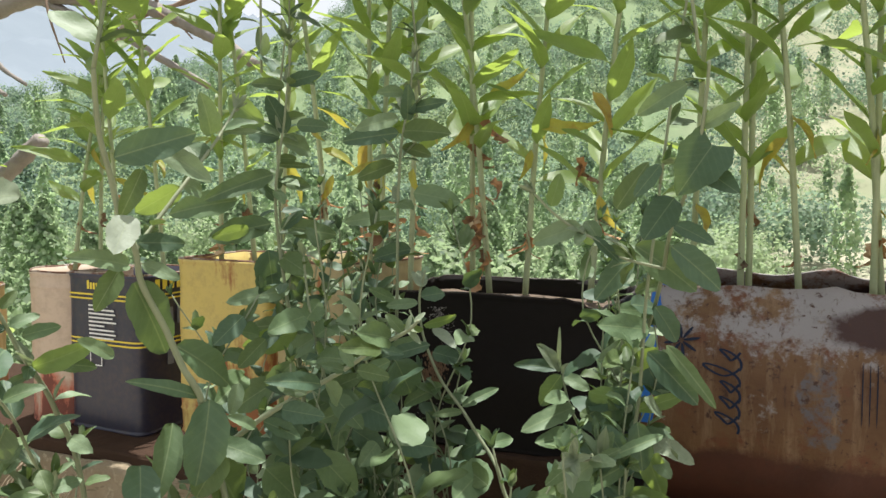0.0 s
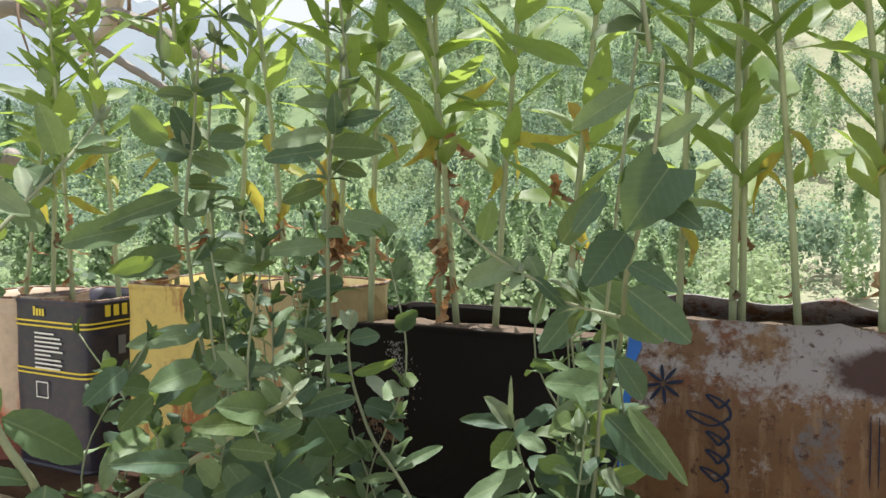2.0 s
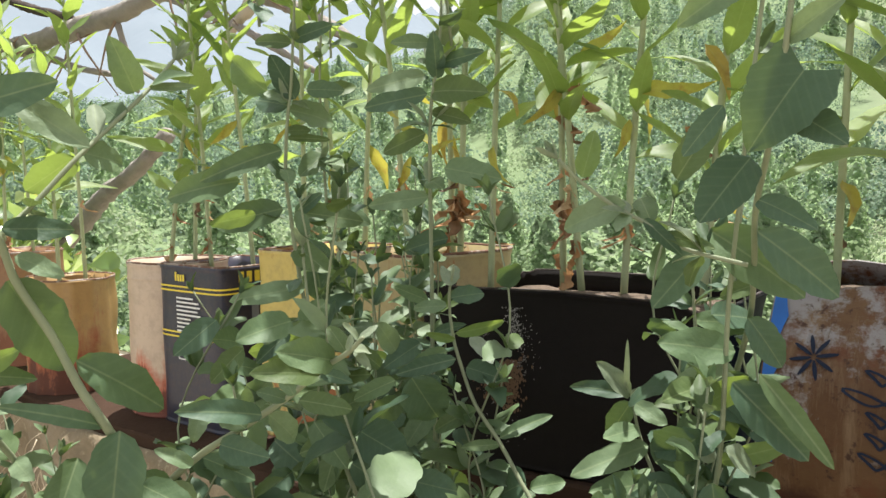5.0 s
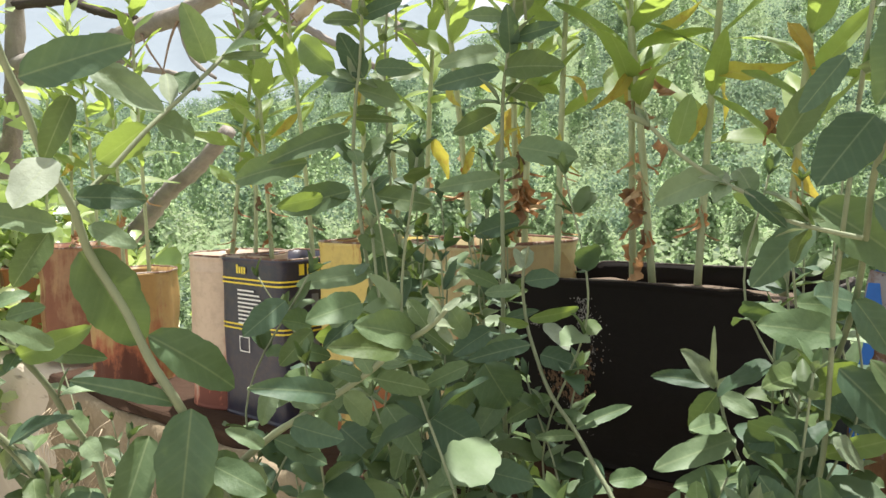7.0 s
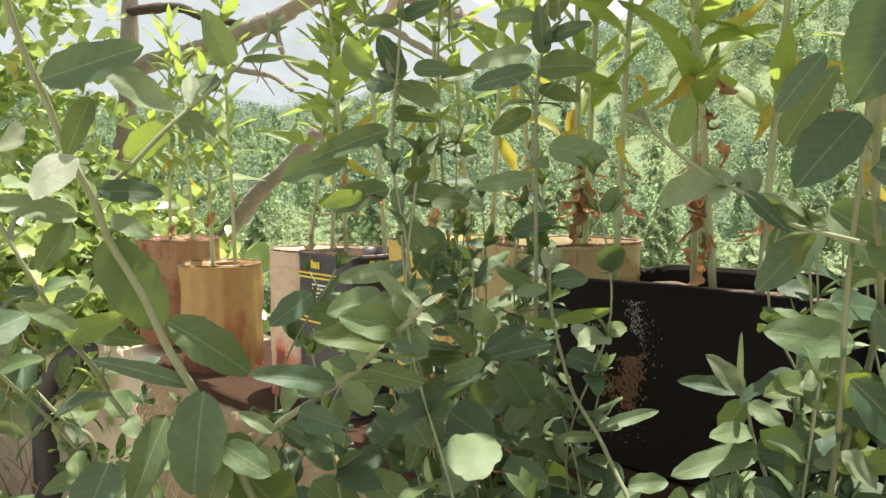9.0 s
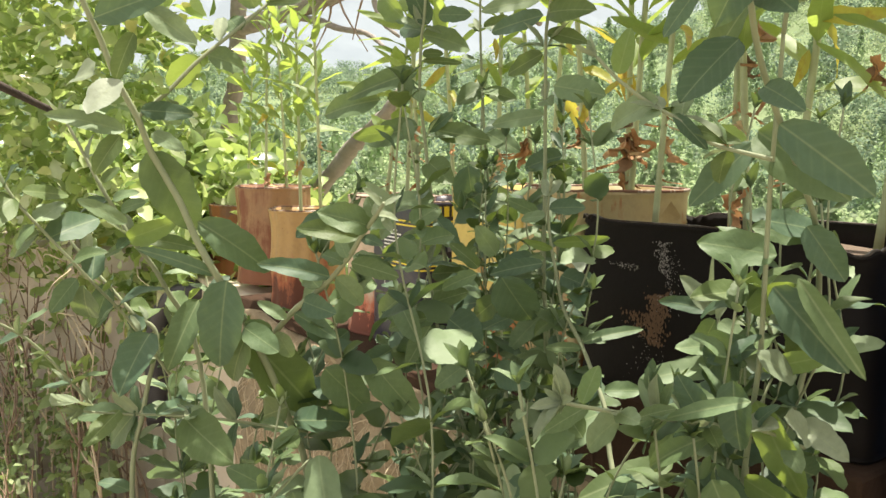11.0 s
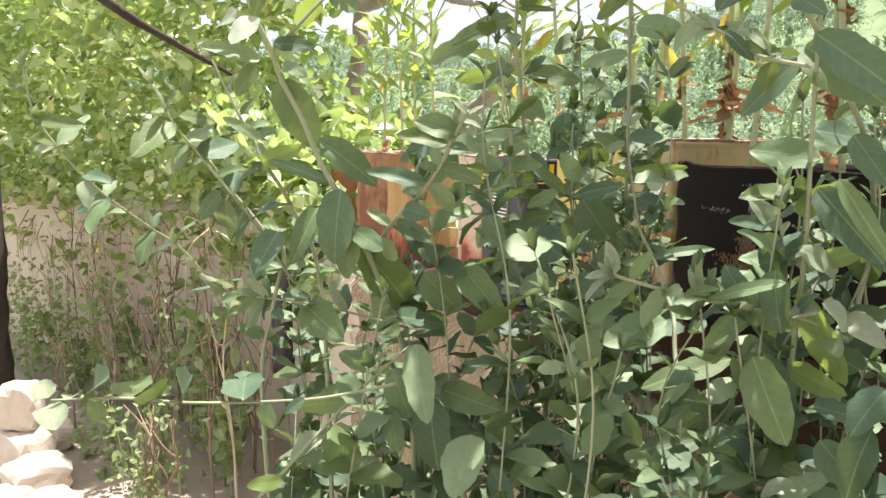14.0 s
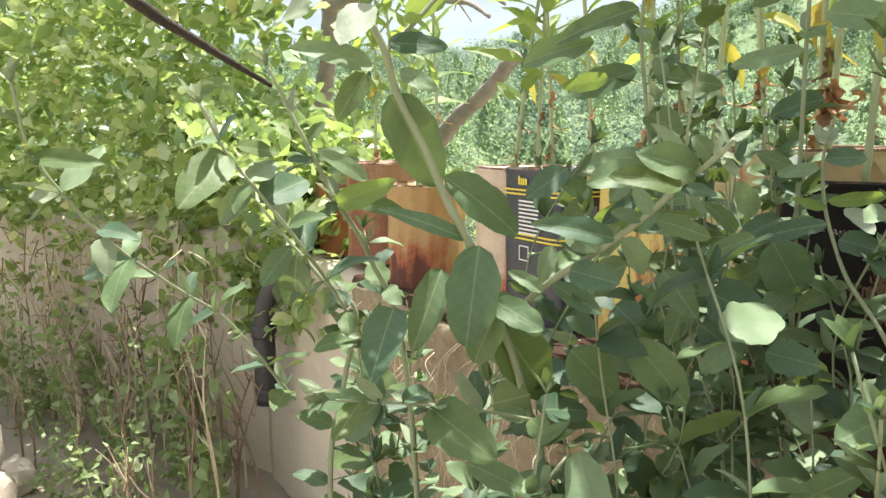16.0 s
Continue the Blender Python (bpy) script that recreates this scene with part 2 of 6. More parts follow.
def barrel_material():
    """Thin old white paint nearly gone over tan and red-brown rust, with runs, blotches and pits; sky light painted in
    at the top.
    """
    n = Nodes("rusty_white_barrel")
    obj = n.coords("Object")
    run = n.coords("Object", (16, 6, 2.0))
    sep = n.t.nodes.new("ShaderNodeSeparateXYZ")
    tc = n.t.nodes.new("ShaderNodeTexCoord")
    n.link(tc.outputs["Generated"], sep.inputs[0])

    def plus(a, b, k):
        m = n.t.nodes.new("ShaderNodeMath")
        m.operation = "MULTIPLY_ADD"
        n.link(b, m.inputs[0])
        m.inputs[1].default_value = k
        n.link(a, m.inputs[2])
        return m.outputs[0]

    def spot(x, z, hx, hz, ragged):
        """A ragged stain round one place on the sheet: 1 inside, 0 outside."""
        move = n.t.nodes.new("ShaderNodeMapping")
        move.inputs["Location"].default_value = (-x / hx, 0, -z / hz)
        move.inputs["Scale"].default_value = (1 / hx, 0, 1 / hz)
        n.link(obj, move.inputs["Vector"])
        size = n.t.nodes.new("ShaderNodeVectorMath")
        size.operation = "LENGTH"
        n.link(move.outputs[0], size.inputs[0])
        return n.ramp(plus(size.outputs["Value"], n.noise(obj, 30.0, 5.0, 0.7), -ragged), [(0.62 - ragged * 0.5, (1, 1, 1)), (0.80 - ragged * 0.5, (0, 0, 0))])

    tan = n.mix(n.step(n.noise(obj, 8.0, 6.0, 0.65), 0.36, 0.64), (0.078, 0.034, 0.013), (0.130, 0.070, 0.031))
    col = n.mix(n.step(n.noise(run, 2.6, 6.0, 0.7), 0.50, 0.66), tan, (0.175, 0.110, 0.062))
    # paler upwards: remains of white paint, plus the sky's reflection put into the colour
    col = n.mix(n.step(plus(n.noise(obj, 13.0, 8.0, 0.75), sep.outputs[2], 0.55), 0.92, 1.06), col, (0.225, 0.205, 0.203))
    col = n.mix(n.step(n.noise(obj, 17.0, 8.0, 0.75), 0.54, 0.64), col, (0.105, 0.040, 0.017))
    col = n.mix(n.step(n.noise(run, 5.5, 7.0, 0.75), 0.60, 0.70), col, (0.060, 0.026, 0.014))
    col = n.mix(spot(-0.030, 0.114, 0.15, 0.040, 0.5), col, (0.040, 0.018, 0.014))
    col = n.mix(n.mix(n.step(n.noise(obj, 60.0, 5.0, 0.7), 0.42, 0.60), (0, 0, 0), spot(-0.143, 0.020, 0.030, 0.080, 1.3)), col, (0.095, 0.085, 0.088))
    # dark red-brown below a ragged, level edge
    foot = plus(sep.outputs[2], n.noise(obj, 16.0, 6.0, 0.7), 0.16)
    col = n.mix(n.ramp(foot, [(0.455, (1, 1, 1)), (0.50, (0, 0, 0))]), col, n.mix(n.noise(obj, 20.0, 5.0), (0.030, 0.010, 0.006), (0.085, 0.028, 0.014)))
    pits = n.noise(obj, 85.0, 4.0, 0.7)
    col = n.mix(n.step(pits, 0.58, 0.68), col, (0.050, 0.022, 0.013))
    n.bump(n.mix(0.5, pits, n.noise(obj, 14.0, 6.0)), 0.5, 0.003)
    return n.done(col, 0.62, 0.0, 0.30)


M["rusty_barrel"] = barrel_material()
M["metal_edge"] = painted_rust("bare_rim", (0.30, 0.25, 0.20), (0.20, 0.14, 0.10), rust=(0.10, 0.05, 0.03), wear=0.5, scale=14)

M["scorched_edge"] = painted_rust("scorched_rim", (0.055, 0.042, 0.03), (0.025, 0.018, 0.013), rust=(0.02, 0.013, 0.009), wear=0.6, scale=12)

# ---- mesh helpers ----


def mesh_of(name, verts, faces, material, smooth=True):
    me = bpy.data.meshes.new(name)
    me.from_pydata([tuple(v) for v in verts], [], faces)
    me.materials.append(material)
    if smooth:
        me.polygons.foreach_set("use_smooth", [True] * len(me.polygons))
    me.update()
    return me


def part(name, bm, material, parent, label=""):
    me = bpy.data.meshes.new(name)
    bm.to_mesh(me)
    bm.free()
    me.materials.append(material)
    ob = new(name, me)
    ob.parent = parent
    return tagged(ob, label)


def piece(name, me, parent, m=None, label=""):
    ob = new(name, me)
    ob.parent = parent
    if m is not None:
        ob.matrix_local = m
    return tagged(ob, label)


def curve_points(ctrl, n):
    """A smooth line through the control points."""
    p = [Vector(c) for c in ctrl]
    p = [2 * p[0] - p[1], *p, 2 * p[-1] - p[-2]]
    out = []
    for i in range(1, len(p) - 2):
        for k in range(n):
            t = k / n
            a, b, c, d = p[i - 1:i + 3]
            out.append(0.5 * ((2 * b) + (c - a) * t + (2 * a - 5 * b + 4 * c - d) * t * t + (3 * b - a - 3 * c + d) * t ** 3))
    return [*out, p[-2]]


def tube_data(pts, r0, r1, sides=7, rough=0.0, seed=0):
    """Vertices and faces of a tapered, slightly knotty tube."""
    rng = random.Random(seed)
    verts, faces = [], []
    n = len(pts)
    for i, p in enumerate(pts):
        d = (pts[min(i + 1, n - 1)] - pts[max(i - 1, 0)]).normalized()
        side = d.cross(Vector((0.31, 0.17, 0.93)))
        side = side.normalized() if side.length > 1e-4 else Vector((1, 0, 0))
        up = side.cross(d)
        r = r0 + (r1 - r0) * i / max(1, n - 1)
        for k in range(sides):
            a = 2 * math.pi * k / sides
            q = r * (1 + rough * (rng.random() - 0.5))
            verts.append(p + side * math.cos(a) * q + up * math.sin(a) * q)
    for i in range(n - 1):
        for k in range(sides):
            a, b = i * sides + k, i * sides + (k + 1) % sides
            faces.append((a, b, b + sides, a + sides))
    faces.append(tuple(range(sides))[::-1])
    faces.append(tuple((n - 1) * sides + k for k in range(sides)))
    return verts, faces


def tube(name, ctrl, r0, r1, material, sides=7, rough=0.0, seed=0, steps=6):
    v, f = tube_data(curve_points(ctrl, steps), r0, r1, sides, rough, seed)
    return mesh_of(name, v, f, material)


def leaf_mesh(name, length, width, material, seed, kind="ovate", fold=0.25, curl=0.3, wave=0.06, nu=6, nv=4, twist=0.0, tooth=0.0):
    """One leaf: base at the origin, blade along +y, upper side +z; folded at the midrib, curled to the tip, wavy at the rim."""
    rng = random.Random(seed)
    ph = rng.random() * 6.28
    verts, faces = [], []
    for i in range(nu + 1):
        s = i / nu
        if kind == "ovate":
            w = math.sin(math.pi * min(1, s ** 0.82)) ** 0.54
        elif kind == "round":
            w = math.sin(math.pi * min(1, s ** 0.85)) ** 0.52
        elif kind == "heart":
            w = (math.sin(math.pi * min(1, (s + 0.10) / 1.10) ** 0.62)) ** 0.7
        else:
            w = math.sin(math.pi * min(1, s ** 0.70)) ** 0.85
        w = max(w, 0.05 if i == 0 else 0.02) * width / 2
        for j in range(nv + 1):
            v = j / nv * 2 - 1
            e = 1 + (wave * math.sin(s * 19 + ph + v * 2) + tooth * (1 if i % 2 else -1) if abs(v) > 0.9 else 0)
            x = v * w * e
            y = s * length - (0.16 * length * (1 - s) ** 6 * abs(v) if kind == "heart" else 0)
            z = fold * abs(x) - curl * length * s * s + wave * width * math.sin(s * 9 + v * 2.2 + ph) * abs(v)
            a = twist * s
            x, z = x * math.cos(a) - z * math.sin(a), x * math.sin(a) + z * math.cos(a)
            verts.append((x, y, z))
    m = nv + 1
    for i in range(nu):
        for j in range(nv):
            a = i * m + j
            faces.append((a, a + 1, a + m + 1, a + m))
    return mesh_of(name, verts, faces, material)


def leaf_pose(base, direction, normal, size=1.0):
    y = Vector(direction).normalized()
    z = Vector(normal)
    z = z - y * z.dot(y)
    z = z.normalized() if z.length > 1e-5 else y.orthogonal().normalized()
    x = y.cross(z)
    m = Matrix((x, y, z)).transposed().to_4x4()
    return Matrix.Translation(base) @ m @ Matrix.Scale(size, 4)


def anchor(name, at, **tags):
    ob = new(name)
    ob.location = at
    ob.empty_display_size = 0.05
    return tagged(ob, **tags)


# ---- the ground, from the yard to the horizon ----
EYE = Vector((0.65, 0.78, 0))


def ridge(az):
    """Elevation of the near hill's ridge, in degrees, by the azimuth turned left from +y."""
    return float(np.interp(az, [-180, -60, -20, 0, 12, 22, 30, 35, 42, 50, 60, 80, 120, 180],
                           [6, 12, 14.5, 13.0, 14.5, 15.2, 14.6, 11.0, 8.2, 6.0, 4.6, 4.0, 5, 6]))


def far_ridge(az):
    return float(np.interp(az, [-180, -60, -20, -3, 6, 15, 32, 40, 47, 55, 66, 90, 180],
                           [5, 12, 19, 20, 16, 12, 11, 12.5, 13.4, 13.8, 13.2, 12, 5]))


def height(x, y):
    """The land: a yard at 0, a steep bank behind the wall, a valley, a wooded hill, and mountains far off."""
    dx, dy = x - EYE.x, y - EYE.y
    r = math.hypot(dx, dy)
    az = math.degrees(math.atan2(-dx, dy))
    yard = y < 2.2 and r < 12
    if yard:
        return 0.02 * noise.noise((x * 2, y * 2, 0))
    back = max(0.0, min(1.0, (y - 2.2) / 3.0)) if r < 40 else 1.0
    if dy < -2 and r < 3000:
        back = 0.0
    n1 = noise.noise((x * 0.02, y * 0.02, 3)) + 0.5 * noise.noise((x * 0.06, y * 0.06, 5))
    top = 1.5 + 260 * math.tan(radians(ridge(az)))
    far = 1.5 + 1800 * math.tan(radians(far_ridge(az)))
    z = float(np.interp(r, [2, 12, 45, 75, 110, 180, 260, 420, 900, 1800, 3000], [0, -5.5, -9, -8.5, -3, top * 0.42, top, top * 0.8, far * 0.35, far, far * 1.05]))
    z += n1 * float(np.interp(r, [10, 60, 260, 1800], [0.1, 0.8, 8, 60]))
    return z * back


def build_ground():
    radii = [0.0, *np.geomspace(0.6, 12, 16), *np.geomspace(15, 300, 44), *np.geomspace(330, 4200, 30)]
    n = 240
    verts, faces = [], []
    for r in radii:
        for k in range(n):
            a = 2 * math.pi * k / n
            x, y = EYE.x - r * math.sin(a), EYE.y + r * math.cos(a)
            verts.append((x, y, height(x, y)))
    for i in range(len(radii) - 1):
        for k in range(n):
            a, b = i * n + k, i * n + (k + 1) % n
            faces.append((a, a + n, b + n, b))
    g = Nodes("ground_earth_grass_hazy_rock")
    v = g.coords("Object")
    big, mid, fine = g.noise(v, 0.018, 6.0), g.noise(v, 0.35, 6.0, 0.7), g.noise(v, 14.0, 6.0, 0.7)
    geo = g.t.nodes.new("ShaderNodeNewGeometry")
    sep = g.t.nodes.new("ShaderNodeSeparateXYZ")
    g.link(geo.outputs["Position"], sep.inputs[0])
    slope = g.t.nodes.new("ShaderNodeMath")
    slope.operation = "MULTIPLY_ADD"
    g.link(sep.outputs[1], slope.inputs[0])
    slope.inputs[1].default_value = 0.13
    g.link(sep.outputs[0], slope.inputs[2])
    dry = g.t.nodes.new("ShaderNodeMath")
    dry.operation = "MULTIPLY_ADD"
    g.link(slope.outputs[0], dry.inputs[0])
    dry.inputs[1].default_value = 0.02
    dry.inputs[2].default_value = 0.5
    field = g.mix(g.step(big, 0.42, 0.58), (0.115, 0.165, 0.085), (0.165, 0.215, 0.11))
    field = g.mix(g.step(dry.outputs[0], 0.35, 0.75), field, g.mix(g.step(big, 0.40, 0.62), (0.22, 0.235, 0.145), (0.33, 0.305, 0.225)))
    field = g.mix(g.step(mid, 0.50, 0.68), field, (0.17, 0.22, 0.115))
    dirt = g.mix(fine, (0.25, 0.212, 0.168), (0.38, 0.33, 0.27))
    # far mountains: blue haze of the distance painted into the rock colour
    hazy_rock = g.mix(g.noise(v, 0.012, 8.0, 0.7), (0.135, 0.165, 0.195), (0.19, 0.22, 0.245))
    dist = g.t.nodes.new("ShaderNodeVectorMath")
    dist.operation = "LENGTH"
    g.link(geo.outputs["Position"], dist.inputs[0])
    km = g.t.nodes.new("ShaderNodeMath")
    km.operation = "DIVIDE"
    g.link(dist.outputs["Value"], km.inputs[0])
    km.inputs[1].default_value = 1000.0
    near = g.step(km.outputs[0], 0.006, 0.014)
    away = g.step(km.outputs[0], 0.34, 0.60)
    col = g.mix(away, g.mix(near, dirt, field), hazy_rock)
    g.bump(fine, 0.5, 0.02)
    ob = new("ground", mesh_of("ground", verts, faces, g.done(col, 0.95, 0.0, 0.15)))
    tagged(ob, "dry earth yard falling to a green valley and hills", "ground", kind="structure")


build_ground()


# ---- far woods ----
def clump_crown(rng, count, rx, rz, z0, size, shape):
    """Loose leaf clumps on a crown: small bent quads in boughs, with gaps. Returns an array of corners, four to a clump."""
    n = count
    if shape == "poplar":
        t = rng.random(n) ** 0.85
        rr = rx * np.sin(np.pi * np.clip(0.08 + 0.92 * t, 0, 1) ** 0.8) ** 0.7 * (0.45 + 0.65 * rng.random(n))
        a = rng.random(n) * 6.283
        rr = rr * (1 + 0.35 * np.sin(a * 3 + t * 23 + rng.random() * 6) * np.sin(t * 31))
        c = np.stack([rr * np.cos(a), rr * np.sin(a), z0 + rz * t], 1)
        face = np.stack([np.cos(a), np.sin(a), np.full(n, 0.45)], 1)
    else:
        k = 16
        lobe = np.stack([rng.normal(0, 0.42, k) * rx, rng.normal(0, 0.42, k) * rx, rng.uniform(0.22, 0.92, k)], 1)
        rad = rx * rng.uniform(0.28, 0.52, k)
        w = rng.integers(0, k, n)
        d = rng.normal(0, 1, (n, 3))
        d /= np.linalg.norm(d, axis=1)[:, None]
        face = d + np.array((0, 0, 0.35))
        d *= (rad[w] * rng.uniform(0.55, 1.08, n))[:, None]
        c = np.stack([lobe[w, 0], lobe[w, 1], z0 + rz * lobe[w, 2] * 0.82], 1) + d
    w3 = face + rng.normal(0, 0.6 if shape == "poplar" else 0.35, (n, 3))
    w3 /= np.linalg.norm(w3, axis=1)[:, None]
    u = np.cross(w3, rng.normal(0, 1, (n, 3)))
    u /= np.linalg.norm(u, axis=1)[:, None]
    v = np.cross(w3, u)
    h = size * rng.uniform(0.5, 1.25, n)[:, None]
    quad = [c - 0.6 * h * u, c - 0.5 * h * v + 0.2 * h * w3, c + 0.65 * h * u, c + 0.5 * h * v + 0.2 * h * w3]
    return np.stack(quad, 1).reshape(-1, 3)


def clump_mesh(name, corners, material):
    n = len(corners)
    me = bpy.data.meshes.new(name)
    me.vertices.add(n)
    me.vertices.foreach_set("co", np.asarray(corners, dtype=np.float32).ravel())
    me.loops.add(n)
    me.loops.foreach_set("vertex_index", np.arange(n, dtype=np.int32))
    me.polygons.add(n // 4)
    me.polygons.foreach_set("loop_start", np.arange(0, n, 4, dtype=np.int32))
    me.materials.append(material)
    me.update(calc_edges=True)
    return me


def far_woods(name, label, material, count, seed, az, rr, size, keep, shape="round", tall=(5, 9), clump=0.06):
    rng = np.random.default_rng(seed)
    out = []
    made = 0
    while made < count:
        a = rng.uniform(*az)
        r = math.sqrt(rng.uniform(rr[0] ** 2, rr[1] ** 2))
        x, y = EYE.x - r * math.sin(radians(a)), EYE.y + r * math.cos(radians(a))
        if rng.random() > keep(a, r, x, y):
            made += 0.02
            continue
        made += 1
        h = rng.uniform(*tall)
        w = h * (rng.uniform(0.10, 0.15) if shape == "poplar" else rng.uniform(0.38, 0.6))
        v = clump_crown(rng, int(size * h / 7), w, h * 0.95, height(x, y) + h * 0.02, h * clump, shape)
        out.append(v + np.array((x, y, 0)))
    ob = new(name, clump_mesh(name, np.concatenate(out), material))
    return tagged(ob, label, "woods", kind="stuff")


def wooded(a, r, x, y):
    patch = noise.noise((x * 0.022, y * 0.022, 9))
    side = float(np.interp(a, [-20, 0, 4, 8, 90], [0.10, 0.35, 0.80, 1.0, 1.0]))
    if r < 145:
        side = float(np.interp(a, [-12, -3, 1, 90], [0.0, 0.08, 1.0, 1.0]))
    return side * (0.95 if patch > -0.25 or r < 120 else 0.35)


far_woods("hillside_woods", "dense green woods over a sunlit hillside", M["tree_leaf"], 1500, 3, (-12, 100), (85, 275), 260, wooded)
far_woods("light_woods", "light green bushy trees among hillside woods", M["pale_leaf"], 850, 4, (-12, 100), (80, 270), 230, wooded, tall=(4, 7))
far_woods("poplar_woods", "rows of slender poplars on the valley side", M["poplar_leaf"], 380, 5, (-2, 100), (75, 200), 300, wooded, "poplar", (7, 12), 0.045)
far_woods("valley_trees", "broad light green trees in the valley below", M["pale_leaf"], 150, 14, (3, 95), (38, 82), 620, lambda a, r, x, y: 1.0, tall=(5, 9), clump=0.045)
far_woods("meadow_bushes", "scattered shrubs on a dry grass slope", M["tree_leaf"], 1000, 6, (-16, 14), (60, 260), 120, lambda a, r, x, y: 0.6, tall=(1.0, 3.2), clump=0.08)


def poplar(seed, h):
    rng = np.random.default_rng(seed)
    root = anchor("poplar_tree", (0, 0, 0), label="slender light green poplar in the valley", category="tree", group="poplars in the valley")
    piece("trunk", tube("trunk", [(0, 0, -0.3), (0.1, 0, h * 0.4), (0, 0.1, h * 0.92)], 0.16, 0.03, M["bark"], 6), root)
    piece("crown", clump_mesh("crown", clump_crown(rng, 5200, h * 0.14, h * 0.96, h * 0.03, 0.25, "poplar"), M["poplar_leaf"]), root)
    return root


kinds = [poplar(20 + i, h) for i, h in enumerate((9.0, 10.5, 8.0))]
prng = random.Random(8)
for i in range(46):
    a = prng.uniform(7, 72)
    r = prng.uniform(44, 74)
    x, y = EYE.x - r * math.sin(radians(a)), EYE.y + r * math.cos(radians(a))
    m = pose(x, y, height(x, y), 0, 0, prng.uniform(0, 360))
    if i < 3:
        kinds[i].matrix_basis = m
    else:
        copy_thing(kinds[i % 3], m)

# ---- the wall ----
LEDGE = 1.085


def lumpy_block(name, x0, x1, y0, y1, z0, z1, material, step=0.03, amp=0.012, seed=0, drop=0.0):
    """A long block with an uneven face, as of mud and stones."""
    bm = bmesh.new()
    nx, nz, ny = max(2, int((x1 - x0) / step)), max(2, int((z1 - z0) / step)), max(2, int((y1 - y0) / step / 2))

    def grid(n, m, f):
        rows = [[bm.verts.new(f(i / n, j / m)) for j in range(m + 1)] for i in range(n + 1)]
        for i in range(n):
            for j in range(m):
                bm.faces.new((rows[i][j], rows[i + 1][j], rows[i + 1][j + 1], rows[i][j + 1]))

    def bumpy(p):
        q = Vector(p)
        d = amp * (noise.noise((q.x * 9, q.z * 9, seed)) + 0.7 * noise.noise((q.x * 24, q.z * 24, seed + q.y * 4)) + 1.6 * noise.noise((q.x * 3, q.z * 3, seed)))
        q.y -= d
        q.z += 0.5 * d * (1 if p[2] > z0 + 0.01 else 0)
        return q

    grid(nx, nz, lambda u, v: bumpy((x0 + (x1 - x0) * u, y0, z0 + (z1 - z0) * v)))
    grid(nx, ny, lambda u, v: bumpy((x0 + (x1 - x0) * u, y0 + (y1 - y0) * v, z1)))
    grid(2, nz, lambda u, v: bumpy((x0, y1 + (y0 - y1) * u, z0 + (z1 - z0) * v)))
    grid(2, nz, lambda u, v: bumpy((x1, y0 + (y1 - y0) * u, z0 + (z1 - z0) * v)))
    grid(2, 2, lambda u, v: (x1 + (x0 - x1) * u, y1, z0 + (z1 - z0) * v))
    bmesh.ops.remove_doubles(bm, verts=bm.verts, dist=0.002)
    me = bpy.data.meshes.new(name)
    bm.to_mesh(me)
    bm.free()
    me.materials.append(material)
    me.polygons.foreach_set("use_smooth", [True] * len(me.polygons))
    return new(name, me)


def mud_material(name, a, b, straw, scale):
    n = Nodes(name)
    v = n.coords("Object")
    f1, f2, f3 = n.noise(v, scale, 8.0, 0.7), n.noise(v, scale * 6, 6.0, 0.7), n.noise(n.coords("Object", (1, 1, 5)), scale * 3, 5.0)
    col = n.mix(n.step(f1, 0.35, 0.65), a, b)
    col = n.mix(n.step(f2, 0.55, 0.75), col, straw)
    col = n.mix(n.step(f3, 0.62, 0.75), col, tuple(c * 0.45 for c in a))
    n.bump(n.mix(0.5, f1, f2), 0.8, 0.012)
    return n.done(col, 0.95, 0.0, 0.2)


M["mud"] = mud_material("mud_and_straw", (0.19, 0.150, 0.095), (0.30, 0.240, 0.160), (0.44, 0.37, 0.25), 7.0)
M["plaster"] = mud_material("mud_plaster", (0.46, 0.395, 0.31), (0.52, 0.455, 0.365), (0.57, 0.51, 0.42), 2.6)

tagged(lumpy_block("wall_front", -1.45, 2.6, 1.60, 2.12, 0.0, LEDGE - 0.025, M["mud"], 0.02, 0.024, 1), "rough mud and straw garden wall", "wall", kind="structure")
tagged(lumpy_block("wall_side", -2.55, -1.452, 1.66, 2.12, 0.0, LEDGE - 0.03, M["plaster"], 0.05, 0.006, 2), "smooth mud-plastered garden wall", "wall", kind="structure")
bend = lumpy_block("wall_far", 0, 4.2, 0, 0.4, 0.0, LEDGE - 0.02, M["plaster"], 0.06, 0.008, 3)
bend.matrix_world = pose(-6.30, -0.146, 0, 0, 0, 25.8)
tagged(bend, "sunlit mud-plastered garden wall under a creeper", "wall", kind="structure")


